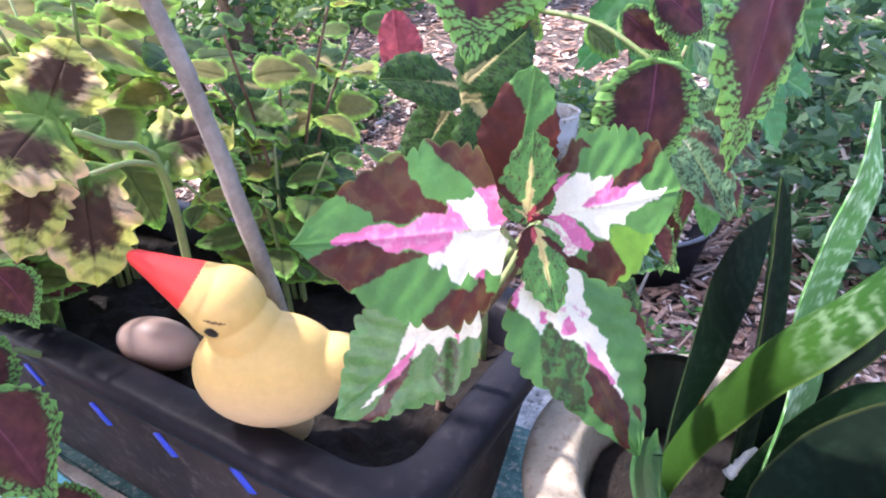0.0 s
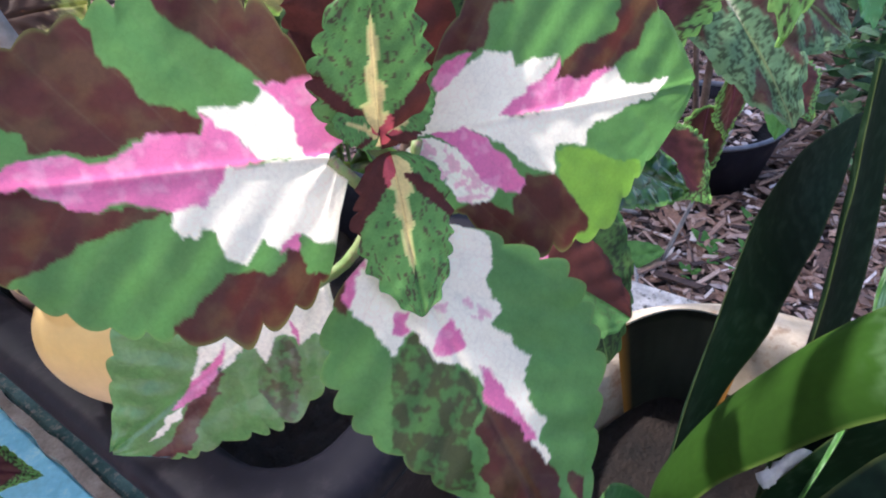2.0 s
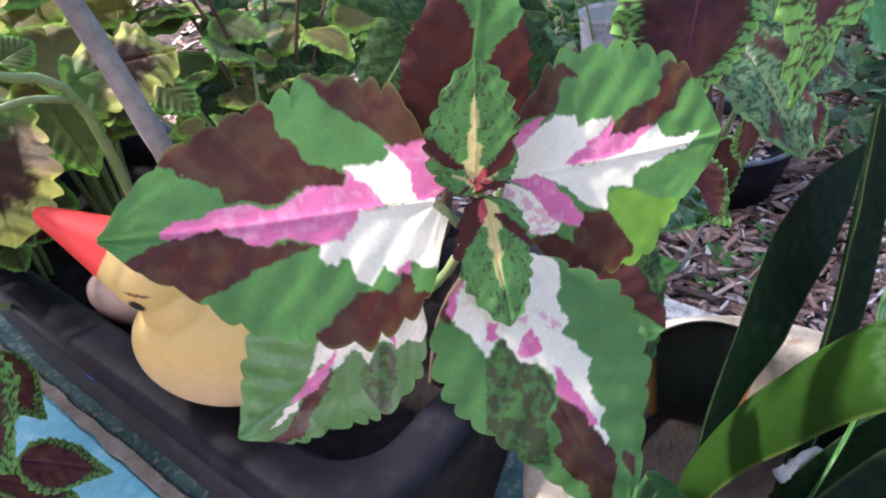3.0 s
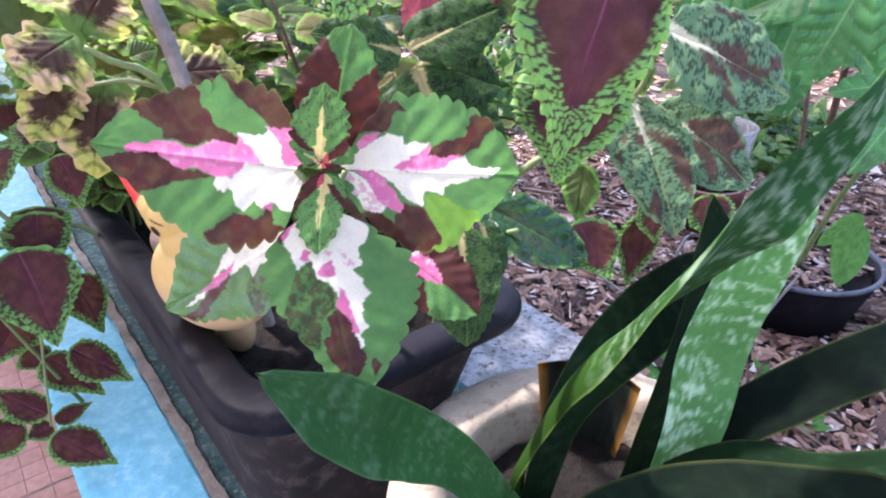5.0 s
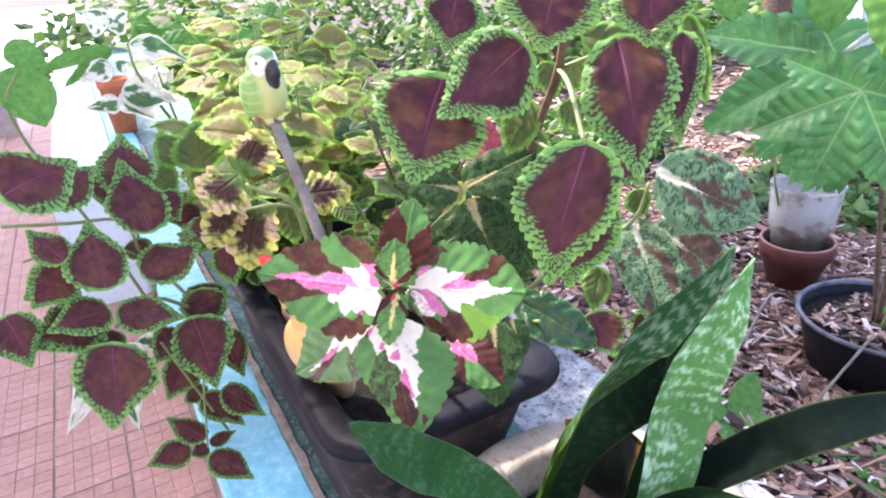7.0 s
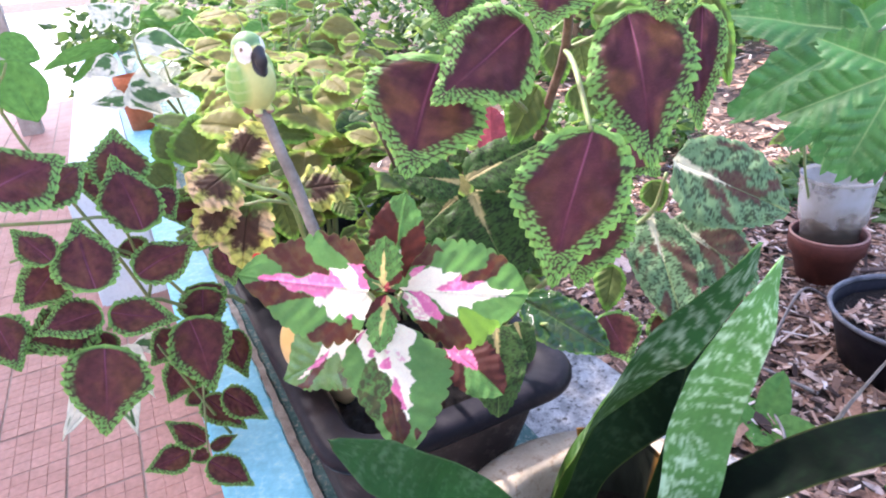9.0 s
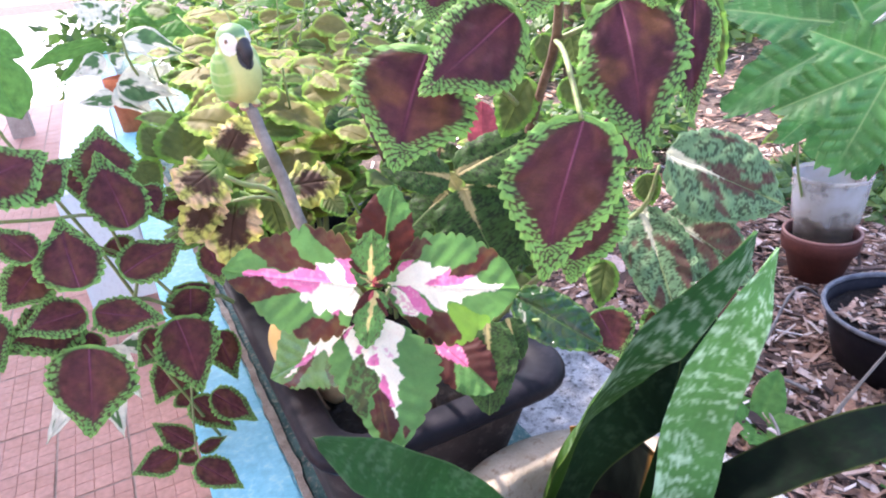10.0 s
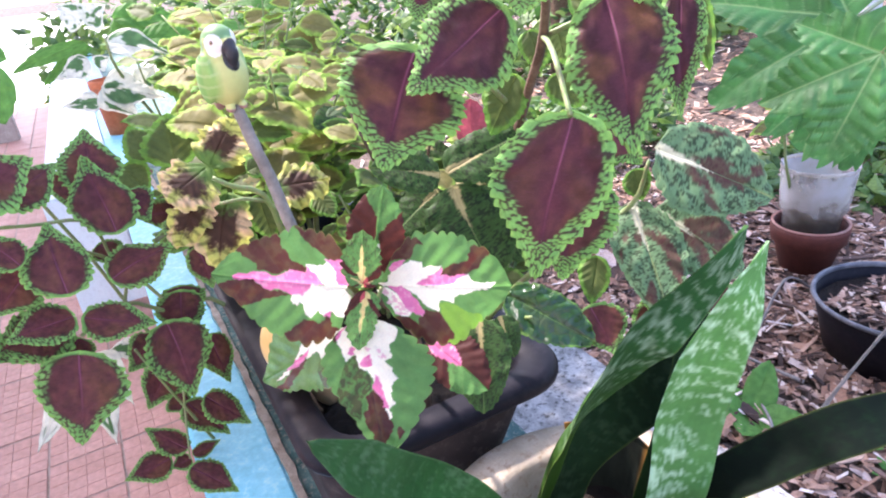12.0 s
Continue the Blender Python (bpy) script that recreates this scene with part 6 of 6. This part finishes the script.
okra = thing("lobed_shrub", (1.87, 0.27, 0.157), "shrub with large lobed green leaves in the black pot", "plant")


def lobed(base, toward, normal, radius, seed):
    m, _ = stand(base, toward, normal)
    length = (Vector(toward) - Vector(base)).length
    ob = new("leaf", lobed_mesh(seed))
    ob.parent = okra
    ob.matrix_local = Matrix.Translation(-okra.location) @ m @ Matrix.Scale(radius / length, 4)


lobed((0.902, -0.015, 1.129), (0.769, 0.069, 1.056), (-0.62, -0.55, 0.55), 0.195, 2)
lobed((0.800, -0.120, 1.108), (0.745, -0.105, 0.985), (-0.75, -0.5, 0.35), 0.155, 5)
lobed((1.25, 0.16, 1.02), (1.22, 0.12, 0.85), (-0.6, -0.5, 0.6), 0.22, 8)
lobed((1.45, -0.02, 0.85), (1.40, -0.12, 0.72), (-0.5, -0.4, 0.8), 0.22, 9)
stem(okra, [(1.87, 0.27, 0.145), (1.80, 0.25, 0.5), (1.55, 0.16, 0.95), (1.35, 0.05, 1.3)], 0.012, 0.006, M_WOODY)
stem(okra, [(1.89, 0.29, 0.145), (1.86, 0.33, 0.5), (1.80, 0.36, 0.9)], 0.010, 0.005, M_WOODY)
stem(okra, [(1.85, 0.25, 0.145), (1.76, 0.16, 0.45), (1.62, 0.02, 0.8), (1.45, -0.02, 0.86)], 0.009, 0.004)
stem(okra, [(1.50, 0.13, 1.02), (1.25, 0.08, 1.14), (0.902, -0.015, 1.129)], 0.004, 0.003)
stem(okra, [(1.42, 0.08, 1.18), (1.2, -0.04, 1.18), (0.800, -0.120, 1.108)], 0.004, 0.003)
stem(okra, [(1.6, 0.18, 0.88), (1.4, 0.18, 0.98), (1.25, 0.16, 1.02)], 0.004, 0.003)

# ---- weeds, twigs and litter on the mulch ----
def weed(at, size, count, seed, kind="plain"):
    r = np.random.default_rng(seed)
    w = thing("weed", at, "small pale green weed sprouting from the mulch", "plant", "weeds on the mulch")
    for i in range(count):
        a = 2.4 * i + r.uniform(0, 0.5)
        d = Vector((math.cos(a), math.sin(a), r.uniform(0.25, 0.8)))
        leaf(w, kind, Vector(at) + d * 0.01, Vector(at) + d * size * r.uniform(0.7, 1.1), size * (0.6 if size > 0.09 else 0.45), (-0.2, -0.3, 1), None, 37, 10)


for i, (x, y, s, c) in enumerate(((1.27, 0.30, 0.15, 5), (1.46, 0.10, 0.05, 5), (1.36, -0.02, 0.04, 6), (1.62, 0.02, 0.045, 5), (1.20, -0.10, 0.05, 5), (1.05, 0.55, 0.05, 4), (1.75, 0.75, 0.05, 5), (1.47, -0.01, 0.045, 6), (1.36, -0.06, 0.05, 6), (1.31, 0.10, 0.035, 5), (1.41, 0.06, 0.04, 5), (0.80, 0.02, 0.07, 6), (0.86, -0.12, 0.06, 6), (0.95, -0.22, 0.07, 6), (0.78, 0.20, 0.06, 5), (1.0, 0.02, 0.05, 5))):
    weed((x, y, 0.012), s, c, 40 + i)
for i, pts in enumerate(([(1.30, 0.17, 0.02), (1.38, 0.13, 0.2), (1.46, 0.09, 0.36)], [(1.15, 0.45, 0.03), (1.3, 0.5, 0.035), (1.5, 0.48, 0.04)], [(1.5, 0.3, 0.03), (1.45, 0.5, 0.05), (1.5, 0.75, 0.04)],
                         [(1.1, 0.15, 0.03), (1.25, 0.22, 0.04), (1.35, 0.35, 0.03)], [(1.62, 0.55, 0.03), (1.85, 0.62, 0.12), (2.0, 0.60, 0.03)], [(0.9, 0.3, 0.03), (1.0, 0.4, 0.06), (1.05, 0.7, 0.03)])):
    tagged(new("twig", tube_mesh("twig", pts, 0.006, 0.003, M_STICK, 14, 7, 0.2, i)), "dry grey-brown twig lying on the mulch", "twig", "twigs on the mulch")

M_DRY = chip_material("dry_leaves", [(0.0, (0.07, 0.04, 0.028)), (0.45, (0.27, 0.143, 0.09)), (0.8, (0.44, 0.27, 0.185)), (1.0, (0.58, 0.46, 0.40))])


def litter(name, count, seed, x0, x1, y0, y1, size, z0, mat):
    """Curled dry leaves, each a small bent blade."""
    r = np.random.default_rng(seed)
    verts, faces = [], []
    for i in range(count):
        x, y, s, a, q = r.uniform(x0, x1), r.uniform(y0, y1), size * r.uniform(0.5, 1.4), r.uniform(0, 6.28), r.uniform(0.1, 0.5)
        k, ca, sa = len(verts), math.cos(a), math.sin(a)
        t = r.uniform(-0.4, 0.4)
        for u, w in ((-1, 0.05), (-0.5, 0.36), (0.1, 0.42), (0.6, 0.25), (1, 0.03)):
            for v in (-1, 0, 1):
                px, py, pz = u * s, v * w * s, s * q * (v * v * w * 1.6 + 0.25 * u * u) + t * u * s * 0.5
                verts.append((x + px * ca - py * sa, y + px * sa + py * ca, z0 + 0.012 + abs(pz)))
        for p in range(4):
            for v in range(2):
                b0 = k + p * 3 + v
                faces.append((b0, b0 + 1, b0 + 4, b0 + 3))
    return new(name, make_mesh(name, verts, faces, mat))


tagged(litter("dry_leaves", 8200, 61, 0.58, 3.0, -0.6, 2.0, 0.025, 0.0, M_DRY), "curled dry brown leaves scattered on the mulch", "dry leaves", kind="stuff")
tagged(litter("dry_leaves", 2600, 62, 0.7, 9.0, 0.0, 9.0, 0.06, 0.0, M_DRY), "pale dry leaves scattered over the far ground", "dry leaves", kind="stuff")

# ---- far garden ----
M_FOLIAGE = chip_material("far_foliage", [(0.0, (0.03, 0.09, 0.02)), (0.5, (0.09, 0.2, 0.04)), (1.0, (0.26, 0.40, 0.09))], 0.5, 0.4)


# darker foliage: the shade over the undergrowth is put into its leaf colours
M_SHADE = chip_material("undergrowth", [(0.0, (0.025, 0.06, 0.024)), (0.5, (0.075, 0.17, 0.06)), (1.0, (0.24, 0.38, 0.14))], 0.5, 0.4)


def thicket(name, at, rx, ry, h, count, size, seed, mat, label):
    """Loose foliage: many small bent blades in an uneven mass."""
    r = np.random.default_rng(seed)
    verts, faces = [], []
    for i in range(count):
        a, q = r.uniform(0, 6.28), math.sqrt(r.uniform(0.05, 1))
        x, y = at[0] + rx * q * math.cos(a), at[1] + ry * q * math.sin(a)
        z = at[2] + h * r.uniform(0, 1) * (1 - 0.5 * q * q) * (0.6 + 0.8 * float(vnoise(np.array([x * 2.0]), np.array([y * 2.0]), seed)[0]))
        d = Vector((r.normal(), r.normal(), r.normal() * 0.6)).normalized()
        n = Vector((r.normal() * 0.6, r.normal() * 0.6 - 0.4, 1)).normalized()
        s = size * r.uniform(0.6, 1.3)
        w = d.cross(n).normalized() * s * 0.33
        p, k = Vector((x, y, z)), len(verts)
        for q2 in (p, p + d * s * 0.35 + w - n * s * 0.05, p + d * s * 0.35 + n * s * 0.06, p + d * s * 0.35 - w - n * s * 0.05, p + d * s):
            verts.append(tuple(q2))
        faces += [(k, k + 1, k + 2), (k, k + 2, k + 3), (k + 1, k + 4, k + 2), (k + 2, k + 4, k + 3)]
    ob = new(name, make_mesh(name, verts, faces, mat, smooth=False))
    return tagged(ob, label, "shrubs", kind="stuff")


thicket("shrubs", (2.6, 2.6, 0), 0.7, 0.5, 0.55, 900, 0.10, 71, M_FOLIAGE, "low sunlit green shrubs beyond the mulch")
thicket("shrubs", (5.2, 5.5, 0), 2.6, 1.2, 1.3, 3000, 0.16, 72, M_FOLIAGE, "green shrubs at the far side of the garden")
thicket("shrubs", (10.2, 1.6, 0), 1.2, 1.6, 1.6, 2000, 0.17, 73, M_FOLIAGE, "green shrubs at the far side of the garden")
thicket("shrubs", (2.0, 8.5, 0), 2.6, 0.9, 1.4, 2200, 0.18, 74, M_FOLIAGE, "green shrubs at the far side of the garden")
thicket("undergrowth", (2.35, -0.42, 0), 0.55, 0.42, 0.50, 700, 0.085, 76, M_SHADE, "green undergrowth of low weeds beside the mulch, darkened as if in shade")
thicket("undergrowth", (3.6, -0.45, 0), 1.0, 0.75, 0.85, 1500, 0.12, 77, M_SHADE, "green undergrowth of low weeds beside the mulch, darkened as if in shade")
tagged(bark_chips("dry_stalks", 260, 78, 1.7, 4.2, -1.0, 0.15, 0.16, M_BARK, 0.12), "thin brown stalks lying among the undergrowth", "stalks", kind="stuff").location = (0, 0, 0.05)
thicket("grass", (8.2, 6.4, 0), 2.2, 1.2, 0.25, 2200, 0.16, 79, M_FOLIAGE, "pale sunlit grass at the far side of the garden")
thicket("grass", (3.3, 1.2, 0), 0.6, 0.5, 0.18, 900, 0.09, 75, M_FOLIAGE, "thin pale grass at the edge of the mulch")
# added tree, trunk hidden by foliage, there only for its crown's shade
tree = thing("tree", (4.3, 4.9, -0.05), "unseen tree added for shade, with a reddish-brown trunk and leafy crown", "tree")
under("trunk", tube_mesh("trunk", [(4.3, 4.9, -0.1), (4.28, 4.88, 0.8), (4.0, 4.6, 1.9), (3.3, 3.7, 3.0)], 0.15, 0.09, M_WOODY, 20, 14, 0.15), tree)
for tip in ((0.2, 2.7, 3.5), (1.2, 3.9, 3.7), (2.4, 2.7, 3.9), (2.3, 3.9, 3.9), (1.3, 2.8, 4.1)):
    mid = ((3.3 + tip[0]) / 2, (3.7 + tip[1]) / 2, 3.35)
    under("limb", tube_mesh("limb", [(3.35, 3.76, 2.9), mid, tip], 0.08, 0.02, M_WOODY, 14, 8, 0.2), tree)


def crown(centre, radii, count, size, seed):
    r = np.random.default_rng(seed)
    verts, faces = [], []
    clumps = [(r.uniform(0, 6.28), math.sqrt(r.uniform(0, 1)), r.uniform(-1, 1)) for _ in range(95)]
    for i in range(count):
        a, q, h = clumps[i % len(clumps)]
        p = Vector((centre[0] + radii[0] * q * math.cos(a) + r.normal() * 0.2, centre[1] + radii[1] * q * math.sin(a) + r.normal() * 0.2, centre[2] + radii[2] * h * (1 - 0.5 * q) + r.normal() * 0.12))
        d = Vector((r.normal(), r.normal(), r.normal() * 0.5)).normalized()
        n = Vector((r.normal() * 0.5, r.normal() * 0.5, 1)).normalized()
        s = size * r.uniform(0.6, 1.3)
        w = d.cross(n).normalized() * s * 0.3
        k = len(verts)
        for v in (p, p + d * s * 0.4 + w, p + d * s * 0.4 - w, p + d * s):
            verts.append(tuple(v))
        faces += [(k, k + 1, k + 3), (k, k + 3, k + 2)]
    return make_mesh("crown", verts, faces, M_FOLIAGE, smooth=False)


# crown above the view, placed to dapple planter and mulch
tagged(under("crown", crown((1.4, 2.95, 3.75), (1.62, 1.35, 0.5), 9000, 0.17, 81), tree), kind="stuff")
bm = bmesh.new()
block(bm, 7.72, 8.0, 3.84, 4.12, -0.1, 2.6, 0.01)
trunk_far = thing("far_tree", (8.37, 5.35, -0.05), "reddish-brown tree trunk at the far side of the garden", "tree")
under("trunk", tube_mesh("trunk", [(8.37, 5.35, -0.1), (8.36, 5.34, 0.5), (8.42, 5.4, 1.6), (8.38, 5.36, 3.2)], 0.26, 0.17, M_WOODY, 20, 14, 0.15), trunk_far)
tagged(under("crown", crown((8.3, 5.4, 4.0), (1.5, 1.5, 0.8), 2500, 0.2, 83), trunk_far), kind="stuff")
tagged(part("white_post", bm, M_WHITE, None, smooth=False), "white painted concrete post in the garden", "post")

# ---- terrace: far wall, post and tiles ----
bm = bmesh.new()
block(bm, -9.0, 0.9, 8.9, 42.0, -0.1, 0.0)
tagged(part("pavement", bm, M_WHITE, None, smooth=False), "pale sunlit pavement beyond the terrace", "pavement", kind="structure")
# roof added out of view; its edge sets where sun reaches the planter
bm = bmesh.new()
block(bm, -3.2, -0.39, -1.6, 10.4, 2.55, 2.65)
tagged(part("shade_roof", bm, M_WHITE, None, smooth=False), "unseen white roof added to shade the terrace", "roof", kind="structure")
# wall added behind the camera, unseen; it bounces light onto the terrace
bm = bmesh.new()
block(bm, -6.2, -0.75, -3.1, -3.0, -0.1, 2.65)
tagged(part("wall_south", bm, M_WHITE, None, smooth=False), "unseen white wall added behind the terrace", "wall", kind="structure")
bm = bmesh.new()
block(bm, -0.98, -0.80, 6.6, 6.78, -0.01, 2.8, 0.01)
tagged(part("terrace_post", bm, M_POST, None, smooth=False), "grey terrace post beside the pavement", "post")
# leaves of the white-variegated plant
leaf(whiteplant, "white", (-0.005, 1.350, 1.139), (0.158, 1.327, 1.085), 0.088, (-0.08, -0.77, 0.64))
leaf(whiteplant, "white", (-0.047, 1.340, 1.032), (0.090, 1.303, 0.994), 0.108, (-0.06, -0.75, 0.66))
leaf(whiteplant, "white", (-0.049, 1.339, 1.025), (0.016, 1.301, 0.945), 0.080, (-0.04, -0.74, 0.67))
leaf(whiteplant, "white", (-0.061, 1.348, 1.094), (-0.151, 1.347, 1.071), 0.070, (-0.01, -0.77, 0.64))
leaf(whiteplant, "white", (-0.065, 1.336, 1.002), (-0.155, 1.337, 1.001), 0.060, (-0.01, -0.75, 0.66))
leaf(whiteplant, "white", (-0.047, 1.377, 1.194), (-0.097, 1.381, 1.239), 0.085, (-0.02, -0.79, 0.61))
leaf(whiteplant, "white", (-0.044, 1.377, 1.194), (0.013, 1.375, 1.229), 0.085, (-0.05, -0.79, 0.61))
leaf(whiteplant, "white", (-0.049, 1.347, 1.087), (-0.011, 1.347, 1.103), 0.049, (-0.04, -0.77, 0.64))
leaf(whiteplant, "white", (0.042, 1.382, 1.014), (0.094, 1.384, 1.065), 0.072, (-0.08, -0.75, 0.65))
leaf(whiteplant, "plain", (0.034, 1.552, 1.184), (0.187, 1.535, 1.184), 0.077, (-0.09, -0.78, 0.61))
leaf(whiteplant, "plain", (-0.058, 1.404, 1.143), (-0.243, 1.397, 1.097), 0.047, (0.01, -0.77, 0.63))
leaf(whiteplant, "plain", (-0.046, 1.452, 1.126), (-0.189, 1.445, 1.052), 0.041, (-0.01, -0.77, 0.64))
leaf(whiteplant, "plain", (0.088, 1.492, 1.121), (0.226, 1.473, 1.121), 0.094, (-0.11, -0.77, 0.63))
leaf(whiteplant, "plain", (0.023, 1.549, 1.139), (0.123, 1.543, 1.177), 0.085, (-0.07, -0.78, 0.62))
leaf(whiteplant, "plain", (0.155, 1.517, 0.979), (0.231, 1.488, 0.885), 0.116, (-0.11, -0.73, 0.67))
leaf(whiteplant, "plain", (0.187, 1.500, 0.908), (0.327, 1.492, 1.011), 0.116, (-0.13, -0.73, 0.67))
# green leaves beside the terrace
leaf(climber, "plain", (-0.228, 0.644, 1.188), (-0.207, 0.606, 1.097), 0.087, (0.09, -0.76, 0.64))
leaf(climber, "plain", (-0.232, 0.696, 1.218), (-0.180, 0.699, 1.181), 0.057, (0.08, -0.78, 0.62))
# leaves over the mulch
leaf(okra, "plain", (0.880, 0.001, 1.261), (0.878, -0.012, 1.166), 0.074, (-0.66, -0.41, 0.63))
leaf(okra, "plain", (0.638, -0.282, 1.296), (0.605, -0.240, 1.186), 0.127, (-0.69, -0.35, 0.63))
leaf(okra, "plain", (1.106, 0.368, 1.213), (1.124, 0.335, 1.144), 0.070, (-0.61, -0.48, 0.63))
leaf(okra, "plain", (1.464, 0.004, 0.517), (1.363, -0.019, 0.406), 0.076, (-0.56, -0.23, 0.80))
leaf(okra, "plain", (1.472, 0.007, 0.536), (1.409, 0.062, 0.460), 0.050, (-0.57, -0.24, 0.79))


TILE = 0.20


def tile_mesh():
    bm = bmesh.new()
    n = 4
    for i in range(n):
        for j in range(n):
            s = (TILE - 0.006) / n
            x, y = -(TILE - 0.006) / 2 + s * (i + 0.5), -(TILE - 0.006) / 2 + s * (j + 0.5)
            g = 0.0015
            vs = [bm.verts.new((x + a * (s / 2 - q), y + b * (s / 2 - q), z)) for q, z in ((0.0, 0.0), (g, 0.0022)) for a, b in ((-1, -1), (1, -1), (1, 1), (-1, 1))]
            bm.faces.new(vs[4:])
            for k in range(4):
                bm.faces.new((vs[k], vs[(k + 1) % 4], vs[4 + (k + 1) % 4], vs[4 + k]))
    me = bpy.data.meshes.new("tile")
    bm.to_mesh(me)
    bm.free()
    me.materials.append(M_TILE)
    return me


tile = tile_mesh()
for i in range(10):
    for j in range(30):
        ob = new("tile", tile)
        ob.parent = floor
        ob.location = (-0.20 - TILE * i, 0.2 + TILE * j, -0.003 + 0.001 * math.sin(i * 5.1 + j * 3.3))
        ob.rotation_euler = (0.002 * math.sin(i + 2 * j), 0.002 * math.cos(3 * i + j), 0)
verts, faces = [], []
for i in range(-2, 28):
    for j in range(-14, 44):
        if 0 <= i < 10 and 0 <= j < 30 or i < 0:
            continue
        x, y, h, k = -0.20 - TILE * i, 0.2 + TILE * j, TILE / 2 - 0.004, len(verts)
        verts += [(x + a * q, y + b * q, z) for q, z in ((h, -0.004), (h - 0.002, 0.001)) for a, b in ((-1, -1), (1, -1), (1, 1), (-1, 1))]
        faces += [(k + 4, k + 5, k + 6, k + 7)] + [(k + e, k + (e + 1) % 4, k + 4 + (e + 1) % 4, k + 4 + e) for e in range(4)]
rest = new("tiles", make_mesh("tiles", verts, faces, M_TILE, smooth=False))
rest.parent = floor
tagged(rest, kind="stuff")
